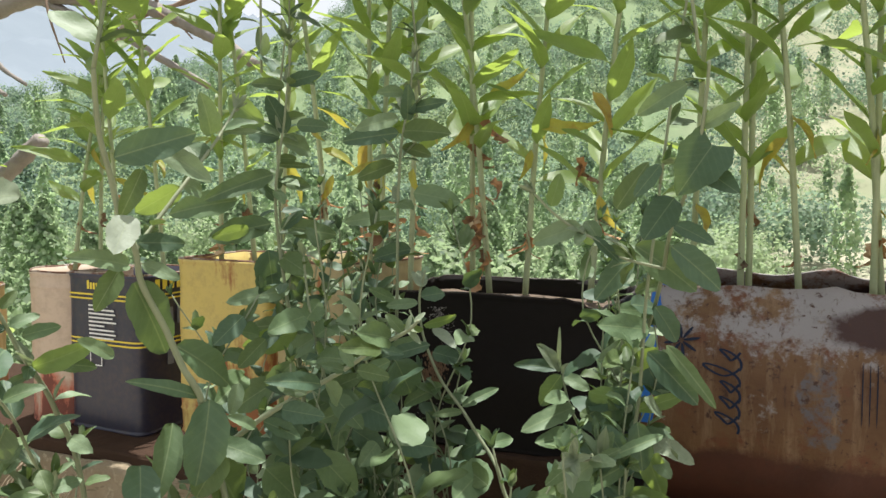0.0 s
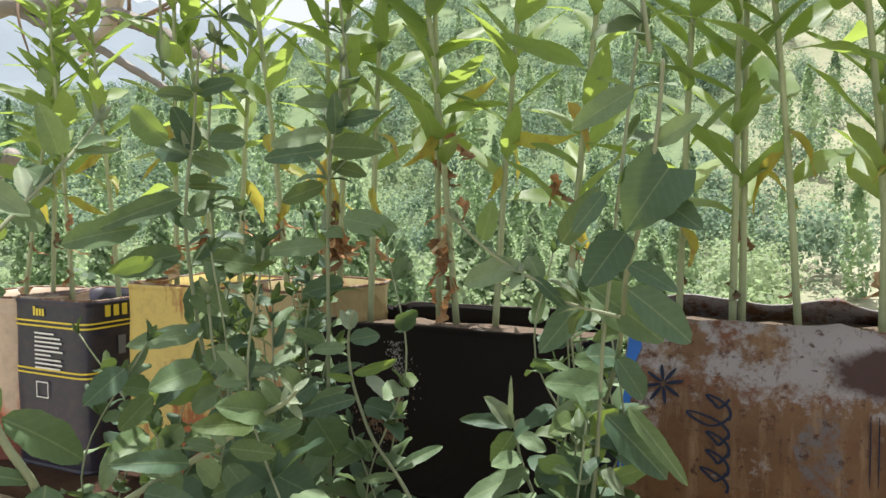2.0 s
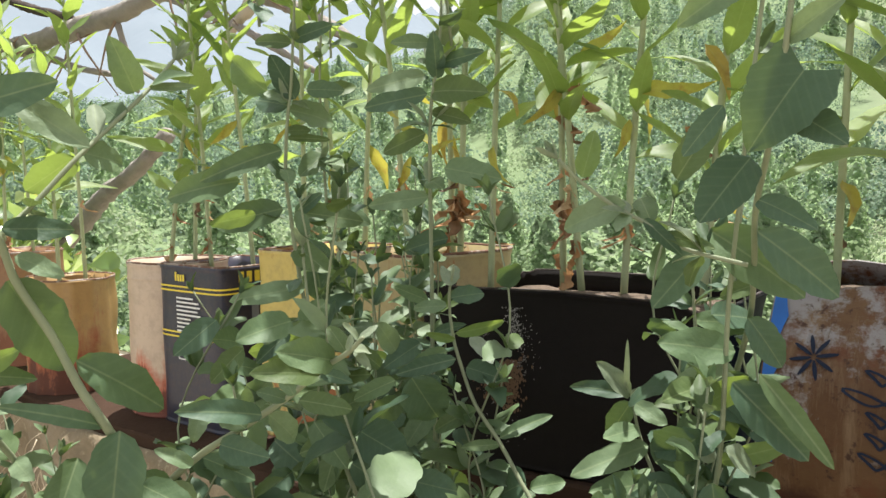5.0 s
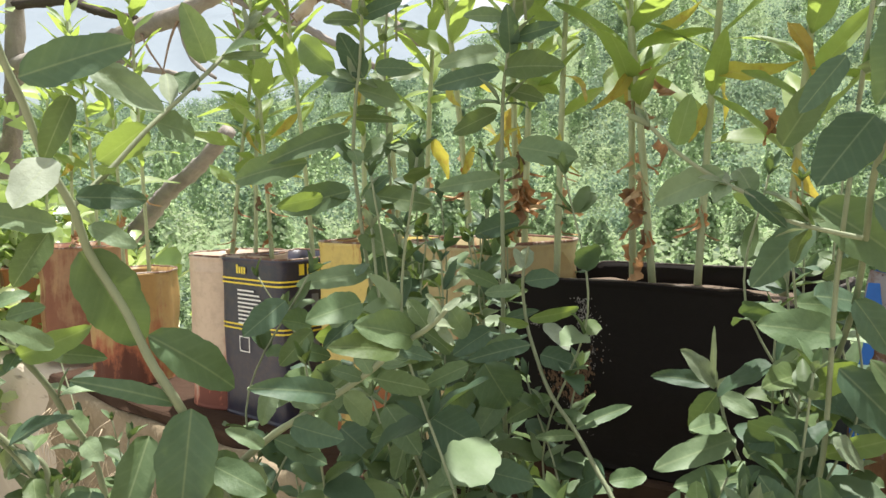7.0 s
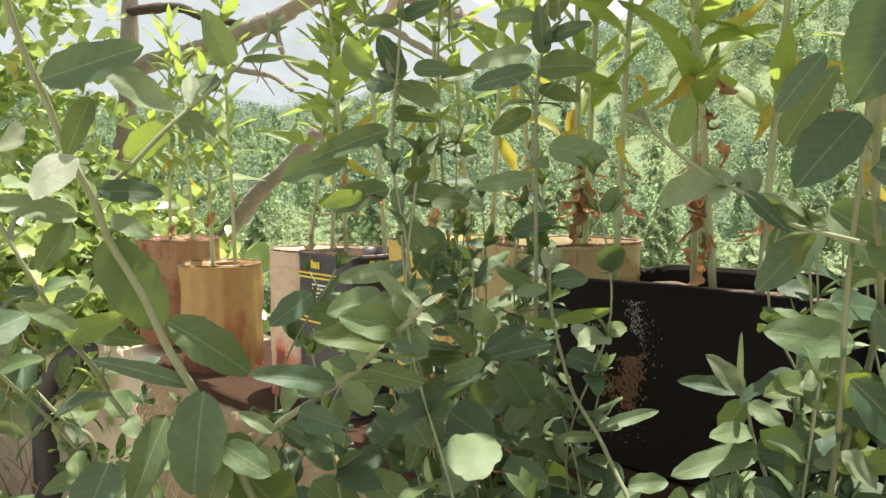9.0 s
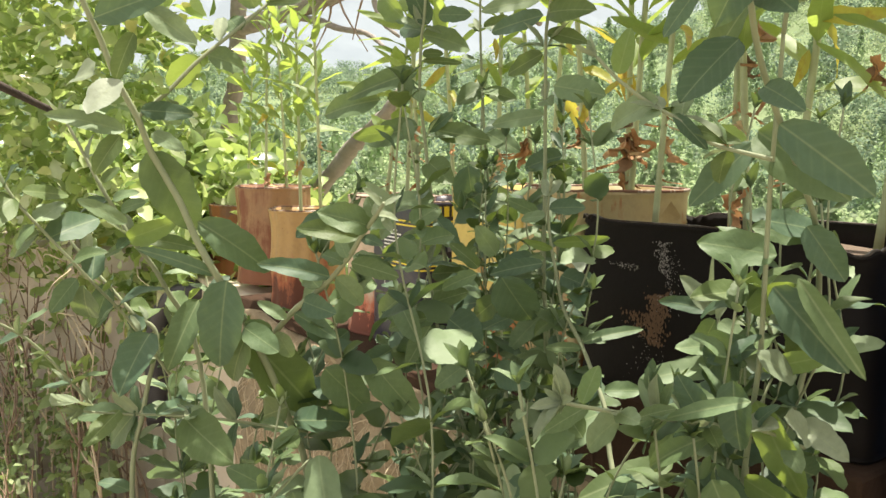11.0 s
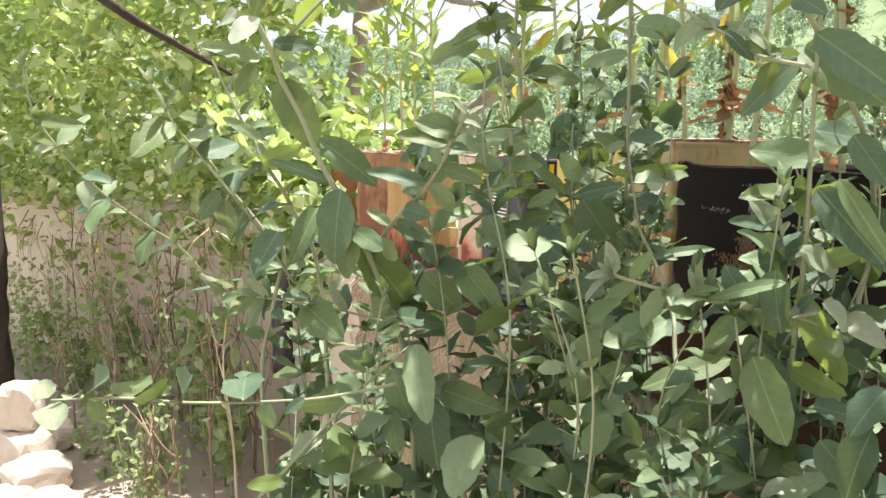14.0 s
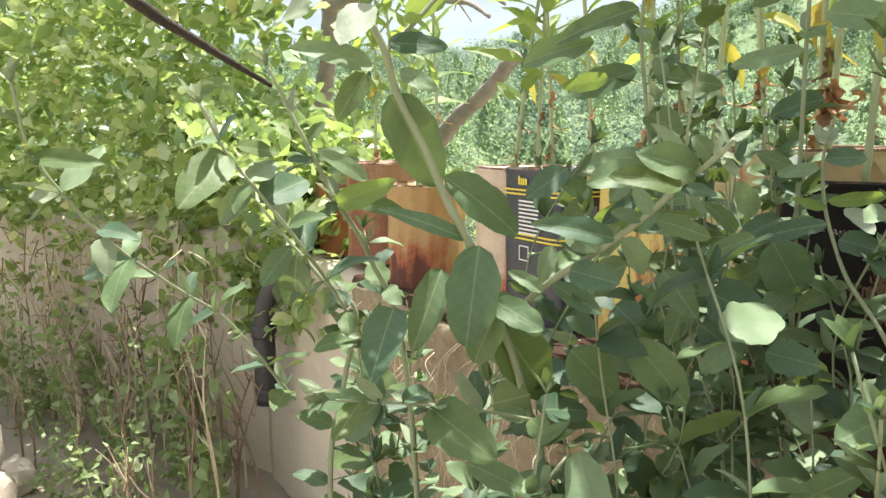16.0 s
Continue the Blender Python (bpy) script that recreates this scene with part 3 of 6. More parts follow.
def slab(name, x0, x1, y0, y1, z0, z1, material, label, category, seed):
    rng = random.Random(seed)
    bm = bmesh.new()
    bmesh.ops.create_cube(bm, size=1)
    for v in bm.verts:
        v.co = Vector((x0 + (x1 - x0) * (v.co.x + 0.5), y0 + (y1 - y0) * (v.co.y + 0.5), z0 + (z1 - z0) * (v.co.z + 0.5)))
    bmesh.ops.subdivide_edges(bm, edges=[e for e in bm.edges if abs(e.verts[0].co.x - e.verts[1].co.x) > 0.1], cuts=10)
    for v in bm.verts:
        v.co += Vector((0, rng.uniform(-0.008, 0.008), rng.uniform(-0.003, 0.003)))
    bmesh.ops.bevel(bm, geom=[e for e in bm.edges if e.is_boundary is False and e.calc_face_angle(0) > 0.8], offset=0.004, segments=1, affect="EDGES")
    me = bpy.data.meshes.new(name)
    bm.to_mesh(me)
    bm.free()
    me.materials.append(material)
    return tagged(new(name, me), label, category)


slab("ledge_plank", -1.42, -0.02, 1.61, 2.05, LEDGE - 0.028, LEDGE, M["plank"], "weathered brown plank along the wall top", "plank", 1)
slab("ledge_plank", -0.005, 0.455, 1.61, 2.05, LEDGE - 0.028, LEDGE + 0.114, M["plank"], "thick dark beam under the black tin", "beam", 2)
slab("ledge_plank", 0.47, 1.5, 1.60, 2.05, LEDGE - 0.03, LEDGE + 0.033, M["plank"], "weathered brown plank under the barrel", "plank", 3)


# ---- tins ----
def tin(name, at, shape, h, material, label, group="tins on the wall", flutes=0, beads=(), dent=0.006, seed=0, turn=0.0, rim=0.0025, size=(0.12, 0.12), soil=0.03, edge="metal_edge", sag=0.003, torn=0.0):
    """An open tin: thin wall with rolled rim, beads or flutes, dents, and soil inside. size: half width and half depth."""
    rng = random.Random(seed)
    root = anchor(name, at, label=label, category="tin", group=group)
    root.rotation_euler = (0, 0, radians(turn))
    n = 72

    def outline(a, k=1.0):
        c, s = math.cos(a), math.sin(a)
        if shape == "round":
            x, y = c * size[0], s * size[1]
        else:
            e = 0.22
            x = math.copysign(abs(c) ** e, c) * size[0]
            y = math.copysign(abs(s) ** e, s) * size[1]
        f = 1 + (0.022 * math.cos(a * flutes) if flutes else 0)
        return Vector((x * f * k, y * f * k, 0))

    levels = sorted({0.0, 0.012, 0.02, 0.5, *np.linspace(0.03, 0.965, 14).tolist(), 0.975, 0.985, 1.0, *[b + d for b in beads for d in (-0.012, 0, 0.012)]})
    verts, faces = [], []
    seedv = rng.random() * 50
    bend_top = [sag * noise.noise((math.cos(2 * math.pi * k / n) * 1.6, math.sin(2 * math.pi * k / n) * 1.6, seedv)) + torn * noise.noise((math.cos(2 * math.pi * k / n) * 14, math.sin(2 * math.pi * k / n) * 14, seedv)) for k in range(n)]
    for lv in levels:
        k = 1.0
        if lv <= 0.012 or lv >= 0.985:
            k = 1.014
        if any(abs(lv - b) < 1e-6 for b in beads):
            k = 1.014
        for j in range(n):
            a = 2 * math.pi * j / n
            p = outline(a, k)
            d = dent * noise.noise((p.x * 9, p.y * 9, lv * 3 + seedv))
            p = p * (1 + d / max(0.05, p.length))
            verts.append((p.x, p.y, lv * h + bend_top[j] * lv ** 6))
    for i in range(len(levels) - 1):
        for j in range(n):
            a, b = i * n + j, i * n + (j + 1) % n
            faces.append((a, b, b + n, a + n))
    top = (len(levels) - 1) * n
    base = len(verts)
    for depth in (1.0, 1 - soil / h - 0.06):
        for j in range(n):
            p = outline(2 * math.pi * j / n, 0.975)
            verts.append((p.x, p.y, depth * h + bend_top[j] * depth ** 6))
    for j in range(n):
        j2 = (j + 1) % n
        faces.append((top + j, top + j2, base + j2, base + j))
        faces.append((base + j, base + j2, base + n + j2, base + n + j))
    faces.append(tuple(range(n))[::-1])
    body = piece("body", mesh_of("body", verts, faces, material), root)
    lip_v, lip_f = [], []
    for j in range(n):
        p = outline(2 * math.pi * j / n, 1.010)
        q = outline(2 * math.pi * j / n, 0.984)
        z = h + bend_top[j]
        for c, dz in ((p, -rim), (p * 1.004, 0.0), ((p + q) / 2, rim * 0.9), (q, 0.0), (q, -rim)):
            lip_v.append((c.x, c.y, z + dz + 0.0015))
    for j in range(n):
        for k in range(4):
            a, b = j * 5 + k, ((j + 1) % n) * 5 + k
            lip_f.append((a, b, b + 1, a + 1))
    piece("rim", mesh_of("rim", lip_v, lip_f, M[edge]), root, label="rusted rolled rim")
    sv, sf = [(0, 0, h - soil)], []
    for ring, k in ((1, 0.33), (2, 0.66), (3, 0.965)):
        for j in range(n):
            p = outline(2 * math.pi * j / n, k)
            sv.append((p.x, p.y, h - soil + 0.008 * noise.noise((p.x * 30, p.y * 30, seedv)) - 0.006 * ring))
    for j in range(n):
        sf.append((0, 1 + j, 1 + (j + 1) % n))
        for r in range(2):
            a, b = 1 + r * n + j, 1 + r * n + (j + 1) % n
            sf.append((a, a + n, b + n, b))
    piece("soil", mesh_of("soil", sv, sf, M["soil"]), root, label="dry brown soil")
    return root


yellow = tin("yellow_tin", (-0.350, 1.837, LEDGE + 0.02), "square", 0.352, M["yellow_tin"], "yellow square oil tin with rust streaks and soil", size=(0.117, 0.117), seed=1, turn=0, beads=(0.14,))
cream = tin("cream_tin", (-0.082, 1.775, LEDGE + 0.02), "square", 0.365, M["cream_tin"], "faded cream and yellow tin planted with stalks", size=(0.096, 0.110), seed=2, turn=-12, beads=(0.86,))
pale = tin("pale_tin", (-0.815, 1.795, LEDGE), "round", 0.33, M["pale_tin"], "faded pink-cream round tin with red foot", size=(0.108, 0.108), seed=3, beads=(0.90, 0.30), dent=0.004)
navy = tin("paint_tin", (-0.650, 1.812, LEDGE), "square", 0.332, M["navy_tin"], "dark navy square oil tin with yellow stripes", size=(0.108, 0.112), seed=4, dent=0.002)
fluted = tin("fluted_tin", (-1.205, 1.745, LEDGE), "round", 0.272, M["fluted_tin"], "yellow and red rusted fluted drum", size=(0.106, 0.106), seed=5, flutes=15, dent=0.008)
orange = tin("orange_tin", (-1.64, 1.82, LEDGE), "round", 0.315, M["orange_tin"], "orange rusted fluted tin with soil", size=(0.12, 0.12), seed=6, flutes=13, dent=0.008)
dark = tin("brown_tin", (-2.02, 1.86, LEDGE - 0.03), "round", 0.26, M["dark_rust"], "dark brown rusted tin at the creeper", size=(0.13, 0.13), seed=7, flutes=13, dent=0.01)


def strip_on_square(name, root, size, a0, a1, z0, z1, material, label="", proud=1.013):
    """A thin printed band or bar that follows a square tin round its corner; angles in degrees, -90 the front, 0 the side."""
    n = max(2, int(abs(a1 - a0) / 3))
    verts, faces = [], []
    for k in range(n + 1):
        a = radians(a0 + (a1 - a0) * k / n)
        c, q = math.cos(a), math.sin(a)
        x, y = math.copysign(abs(c) ** 0.22, c) * size[0] * proud, math.copysign(abs(q) ** 0.22, q) * size[1] * proud
        verts += [(x, y, z0), (x, y, z1)]
        if k:
            faces.append((2 * k - 2, 2 * k, 2 * k + 1, 2 * k - 1))
    return piece(name, mesh_of(name, verts, faces, material), root, label=label)


def face_bar(name, root, x0, x1, z0, z1, material, label, side=False):
    """A printed bar on the flat front of the dark tin, or on its side."""
    bm = bmesh.new()
    for z in (z0, z1):
        for x in (x0, x1) if z == z0 else (x1, x0):
            bm.verts.new((0.1112, x, z) if side else (x, -0.1152, z))
    bm.faces.new(bm.verts[:])
    return part(name, bm, material, root, label)


# print on the dark tin: double stripes, yellow words as bars, rows of small print
for z in (0.280, 0.289, 0.185, 0.194):
    strip_on_square("stripe", navy, (0.108, 0.112), -170, 60, z, z + 0.0035, M["yellow_mark"], "thin yellow stripe")
for k in range(4):
    face_bar("print_bar", navy, -0.036 + k * 0.0085, -0.030 + k * 0.0085, 0.302, 0.316 if k else 0.320, M["yellow_mark"], "yellow printed bar")
    face_bar("print_bar", navy, -0.070 + k * 0.020, -0.057 + k * 0.020, 0.302, 0.324, M["yellow_mark"], "yellow printed bar", True)
for k, (a0, a1) in enumerate(((-34, 22), (-34, 40), (-34, 44), (-34, 36), (-34, 46), (-34, 12), (-34, 40), (-34, 44), (-34, 38))):
    face_bar("print_line", navy, a0 / 1000, a1 / 1000, 0.266 - k * 0.0085, 0.2695 - k * 0.0085, M["white_mark"], "row of tiny white print")
for z0, z1, x0, x1 in ((0.140, 0.1425, -0.03, 0.0), (0.170, 0.1725, -0.03, 0.0), (0.140, 0.1725, -0.0325, -0.03), (0.140, 0.1725, 0.0, 0.0025)):
    face_bar("print_frame", navy, x0, x1, z0, z1, M["white_mark"], "thin white printed frame")
for k in range(3):
    face_bar("print_bar", navy, -0.04 + k * 0.030, -0.022 + k * 0.030, 0.225, 0.262, M["grey_mark"], "pale worn printed bar", True)
    face_bar("print_bar", navy, -0.04 + k * 0.030, -0.022 + k * 0.030, 0.140, 0.170, M["grey_mark"], "pale worn printed bar", True)

tar = tin("black_tin", (0.218, 1.750, LEDGE + 0.115), "square", 0.232, M["tar_tin"], "black tarred square tin with scorched dented rim", size=(0.218, 0.120), seed=9, dent=0.014, rim=0.0012, sag=0.014, torn=0.008, turn=1.5, soil=0.007, edge="scorched_edge")


def tar_front(x, z):
    """A point on the dented front of the black tin, in the tin's own space."""
    d = 0.014 * noise.noise((x * 9, -0.120 * 9, z / 0.232 * 3 + random.Random(9).random() * 50))
    k = 1 + d / math.hypot(x, 0.120)
    return Vector((x * k, -0.120 * k - 0.002, z))


krng = random.Random(64)


def splash(count, xm, xs, z0, z1, low, high, lean=0.0):
    """Small paint drops on the front of the black tin, thicker along one run."""
    v, f = [], []
    for k in range(count):
        z = z0 + (z1 - z0) * krng.random() ** 0.8
        c, h = tar_front(krng.gauss(xm, xs) + lean * (z - z0), z), krng.uniform(low, high)
        j = len(v)
        v += [(c.x - h, c.y, c.z), (c.x, c.y, c.z - h * 1.6), (c.x + h, c.y, c.z), (c.x, c.y, c.z + h * 1.6)]
        f.append((j, j + 1, j + 2, j + 3))
    return v, f


M["grey_speck"] = plain("grey_speck", (0.24, 0.22, 0.21), 0.7, 0, 0.4, 60, 0.0)
M["scrape"] = plain("brown_scrape", (0.115, 0.066, 0.038), 0.9, 0, 0.5, 50, 0.3)
for label, mat, runs in (("patch of splashed pale specks", "grey_speck", ((360, -0.052, 0.0065, 0.13, 0.215, 0.0003, 0.0010, 0.0), (120, -0.038, 0.012, 0.12, 0.20, 0.0003, 0.0008, 0.0), (70, -0.066, 0.020, 0.02, 0.10, 0.0003, 0.0008, 0.0), (60, -0.115, 0.020, 0.170, 0.178, 0.0004, 0.0010, 0.0))),
                         ("brown scraped patch of bare rust", "scrape", ((520, -0.056, 0.009, 0.075, 0.155, 0.0006, 0.0022, 0.0), (160, -0.080, 0.016, 0.085, 0.115, 0.0006, 0.0020, 0.0)))):
    got = [splash(*r) for r in runs]
    sv, sf, n0 = [], [], 0
    for v, f in got:
        sv += v
        sf += [tuple(i + n0 for i in q) for q in f]
        n0 += len(v)
    tagged(piece("speck_patch", mesh_of("speck_patch", sv, sf, M[mat], False), tar, label=label), kind="stuff")


def lying_barrel(name, x0, x1, yc, zc, r, cut, material, label):
    """A barrel on its side with the top cut open along its length: curved sheet, two end discs, soil."""
    root = anchor(name, ((x0 + x1) / 2, yc, zc), label=label, category="barrel")
    half = (x1 - x0) / 2
    n, m = 44, 34
    verts, faces = [], []
    for side in (0, 1):
        rr = r - 0.0025 * side
        for i in range(m + 1):
            u = i / m * 2 - 1
            for k in range(n + 1):
                a = cut + (2 * math.pi - 2 * cut) * k / n          # from the back rim round the foot to the front rim
                x = u * half
                q = rr + 0.006 * (1 if abs(abs(u) - 0.36) < 0.035 and side == 0 else 0)
                q += 0.006 * noise.noise((x * 7, a * 2.5, 4.0))
                edge = max(0.0, 1 - min(k, n - k) / 3)
                zz = q * math.cos(a) + edge * 0.016 * noise.noise((x * 11, 3.0 if k < n / 2 else 8.0, 1.0))
                verts.append((x, -q * math.sin(-a) * 1.0, zz))
    w = n + 1
    off = (m + 1) * w
    for i in range(m):
        for k in range(n):
            a = i * w + k
            faces.append((a, a + 1, a + w + 1, a + w))
            faces.append((off + a, off + a + w, off + a + w + 1, off + a + 1))
        for k in (0, n):
            a = i * w + k
            faces.append((a, a + w, off + a + w, off + a))
    piece("body", mesh_of("body", verts, faces, material), root)
    for sx in (-1, 1):
        dv, df = [(sx * half, 0, 0)], []
        for k in range(n + 1):
            a = cut + (2 * math.pi - 2 * cut) * k / n
            dv.append((sx * half, r * 0.985 * math.sin(a), r * 0.985 * math.cos(a)))
        for k in range(n):
            df.append((0, k + 1, k + 2))
        df.append((0, n + 1, 1))
        piece("end_disc", mesh_of("end_disc", dv, df, M["bright_blue" if sx < 0 else "dark_rust"], False), root, label="blue painted end" if sx < 0 else "")
    zt = r * math.cos(cut) - 0.03
    hw = math.sqrt(r * r - zt * zt) * 0.97
    sv, sf = [], []
    for i in range(21):
        for j in range(9):
            x, y = (i / 10 - 1) * half * 0.985, (j / 4 - 1) * hw
            sv.append((x, y, zt + 0.012 * noise.noise((x * 14, y * 14, 2))))
    for i in range(20):
        for j in range(8):
            a = i * 9 + j
            sf.append((a, a + 9, a + 10, a + 1))
    piece("soil", mesh_of("soil", sv, sf, M["soil"]), root, label="dry brown soil")
    return root


BR, BC = 0.192, (0.0, 1.790, LEDGE + 0.225)
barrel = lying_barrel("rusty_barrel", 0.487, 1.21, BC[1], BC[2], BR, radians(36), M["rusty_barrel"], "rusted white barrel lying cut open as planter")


def skin(x, t):
    """Radius of the barrel's sheet at a place along it and an angle above the middle, a hair proud."""
    return BR + 0.006 * noise.noise(((x - barrel.location.x) * 7, (1.5 * math.pi + t) * 2.5, 4.0)) + 0.0016


def on_barrel(name, x, up, half_x, half_up, material, tilt=0.0, label=""):
    """A flat painted stroke that follows the barrel's front; up is the angle above the middle, in degrees; an ellipse in outline."""
    verts, faces = [], []
    n = 12
    for k in range(n + 1):
        a = 2 * math.pi * k / n
        ex, ez = (0, 0) if k == n else (half_x * math.cos(a), half_up * math.sin(a))
        ex, ez = ex * math.cos(tilt) - ez * math.sin(tilt), ex * math.sin(tilt) + ez * math.cos(tilt)
        t = radians(up) + ez / BR
        q = skin(x + ex, t)
        verts.append((x + ex - barrel.location.x, -q * math.cos(t), q * math.sin(t)))
    for k in range(n):
        faces.append((n, k, (k + 1) % n))
    return piece(name, mesh_of(name, verts, faces, material), barrel, label=label)


# the faded blue mark on the barrel, as plain strokes
def brush_line(pts, half):
    """A thin painted line over the barrel's front, through points (x, angle above the middle in degrees)."""
    verts, faces = [], []
    for k, (x, up) in enumerate(pts):
        x0, u0 = pts[max(0, k - 1)]
        x1, u1 = pts[min(len(pts) - 1, k + 1)]
        way = Vector((x1 - x0, radians(u1 - u0) * BR, 0)).normalized()
        w = half * (0.65 + 0.5 * abs(way.y))
        for side in (-1, 1):
            t = radians(up) + side * w * way.x / BR
            q = skin(x, t)
            verts.append((x - side * w * way.y - barrel.location.x, -q * math.cos(t), q * math.sin(t)))
        if k:
            faces.append((2 * k - 2, 2 * k - 1, 2 * k + 1, 2 * k))
    return piece("paint_stroke", mesh_of("paint_stroke", verts, faces, M["blue_mark"]), barrel, label="faded dark blue brush stroke")


for k, tall in enumerate((1.0, 0.8, 0.8, 1.7, 0.9)):
    up = -6 + k * 6.0
    loop = [(0.612 - 0.013 * tall * (1 - math.cos(u)) + 0.004 * math.sin(u * 2), up + 3.6 * math.sin(u - 0.5) + 1.1 * u) for u in np.linspace(0, 2 * math.pi, 22)]
    brush_line(loop, 0.0015)
for k in range(8):
    a = k * math.pi / 4 + 0.2
    on_barrel("paint_stroke", 0.537 + 0.013 * math.cos(a), 26.5 + 4.2 * math.sin(a), 0.011, 0.0022, M["blue_mark"], a, "faded dark blue brush stroke")
band_v, band_f = [], []
for k in range(15):
    t = radians(-8 + k * 4)
    for x in (0.489, 0.503 + 0.003 * math.sin(k * 1.7)):
        band_v.append((x - barrel.location.x, -skin(x, t) * math.cos(t), skin(x, t) * math.sin(t)))
for k in range(14):
    band_f.append((2 * k, 2 * k + 1, 2 * k + 3, 2 * k + 2))
piece("paint_band", mesh_of("paint_band", band_v, band_f, M["bright_blue"]), barrel, label="worn blue painted band")
for k in range(3):
    on_barrel("print_line", 0.752 + k * 0.008, 12, 0.0007, 0.04, M["blue_mark"], 0, "line of tiny faded print")


# ---- leaves shared by the plants ----
SAGE = [leaf_mesh("leaf", 0.047, 0.047 * w, M["sage"], 100 + i, k, f, c, 0.06, 12, 4, tooth=0.022) for i, (w, k, f, c) in enumerate(
    ((0.52, "ovate", 0.22, 0.22), (0.58, "ovate", 0.12, 0.34), (0.46, "ovate", 0.30, 0.12), (0.62, "round", 0.15, 0.20), (0.55, "ovate", 0.18, 0.05), (0.48, "ovate", 0.35, 0.40)))]
YOUNG = [leaf_mesh("leaf", 0.030, 0.011, M["sage_young_and_lit"], 120 + i, "ovate", 0.45, c, 0.05) for i, c in enumerate((-0.25, 0.1, 0.3))]
BLADE = [leaf_mesh("leaf", 0.100, 0.100 * w, M["blade"], 140 + i, "lance", f, c, 0.07, 9, 4, twist=t) for i, (w, f, c, t) in enumerate(
    ((0.26, 0.30, 0.12, 0.3), (0.31, 0.22, 0.32, 0.6), (0.24, 0.40, 0.05, -0.5), (0.28, 0.25, 0.50, -0.4)))]
YELLOW = [leaf_mesh("leaf", 0.075, 0.019, M["yellow_leaf"], 160 + i, "lance", 0.4, c, 0.10, twist=t) for i, (c, t) in enumerate(((0.35, 0.6), (0.6, -0.8), (0.2, 1.1)))]
DEAD = [leaf_mesh("leaf", 0.068, 0.018, M["dead_leaf"], 180 + i, "lance", 1.6, c, 0.5, 12, 4, twist=t) for i, (c, t) in enumerate(((0.9, 2.2), (1.2, -2.8), (0.5, 3.4)))]

# ---- the dead tree behind the wall ----
dead_tree = anchor("dead_tree", (-3.75, 2.4, -0.6), label="bare grey tree with broken limbs behind wall", category="tree")


def limb(name, pts, r0, r1, material, seed, label=""):
    off = dead_tree.location
    return piece(name, tube(name, [Vector(p) - off for p in pts], r0, r1, material, 10, 0.34, seed, 9), dead_tree, label=label)


limb("trunk", [(-3.75, 2.4, -0.6), (-3.80, 2.4, 0.9), (-3.76, 2.4, 1.58), (-3.62, 2.4, 1.95), (-3.54, 2.4, 2.4), (-3.6, 2.45, 3.1)], 0.062, 0.040, M["grey_wood"], 1)
limb("limb", [(-3.60, 2.4, 2.20), (-2.88, 2.4, 2.19), (-2.62, 2.4, 2.19), (-2.23, 2.4, 2.21), (-2.0, 2.4, 2.22), (-1.75, 2.4, 2.25), (-1.37, 2.4, 2.21), (-1.15, 2.4, 2.14), (-0.95, 2.4, 2.05), (-0.80, 2.4, 1.96)], 0.048, 0.016, M["grey_wood"], 2)
limb("limb", [(-3.56, 2.4, 2.50), (-2.96, 2.4, 2.42), (-2.70, 2.4, 2.34), (-2.35, 2.4, 2.25)], 0.026, 0.016, M["dark_bark"], 3)
limb("limb", [(-2.95, 2.4, 2.19), (-2.53, 2.4, 2.11), (-2.31, 2.4, 2.05), (-2.06, 2.4, 2.00), (-1.91, 2.4, 1.93)], 0.018, 0.008, M["grey_wood"], 4)
limb("limb", [(-1.75, 2.4, 2.26), (-1.55, 2.4, 2.17), (-1.34, 2.4, 2.09), (-1.16, 2.4, 2.00), (-0.98, 2.4, 1.91)], 0.018, 0.009, M["grey_wood"], 6)
limb("limb", [(-1.20, 2.42, 2.50), (-1.26, 2.4, 2.17), (-1.32, 2.4, 2.11), (-1.40, 2.4, 2.05)], 0.030, 0.010, M["pale_wood"], 5, "broken limb with bare pale wood")
limb("limb", [(-3.78, 2.4, 0.80), (-3.2, 2.4, 1.02), (-2.43, 2.4, 1.39), (-2.18, 2.4, 1.54), (-1.93, 2.4, 1.65), (-1.73, 2.4, 1.77)], 0.046, 0.026, M["grey_wood"], 8, "leaning weathered limb")
limb("limb", [(-2.05, 2.4, 2.24), (-1.95, 2.4, 2.05), (-1.80, 2.4, 1.96)], 0.014, 0.006, M["grey_wood"], 9)
trng = random.Random(31)
BOUGH = curve_points([Vector(p) for p in ((-2.72, 2.4, 2.23), (-2.2, 2.4, 2.21), (-1.79, 2.4, 2.28), (-1.3, 2.42, 2.45), (-0.9, 2.46, 2.65))], 8)
SPUR = curve_points([Vector(p) for p in ((-1.464, 2.42, 2.264), (-1.28, 2.42, 2.196), (-1.135, 2.42, 2.13), (-0.985, 2.42, 2.062))], 6)
for i in range(18):
    p = trng.choice(BOUGH[:20] if i < 11 else SPUR)
    dx, dz = trng.uniform(-0.35, 0.35), trng.uniform(-0.32, -0.02) if i < 11 else trng.uniform(-0.12, 0.2)
    limb("twig", [p, p + Vector((dx * 0.5, trng.uniform(-0.06, 0.03), dz * 0.4)), p + Vector((dx, -0.04, dz))], 0.007, 0.002, M["dry_stem"], 40 + i)

# ---- stalk plants in the tins ----
srng = random.Random(12)


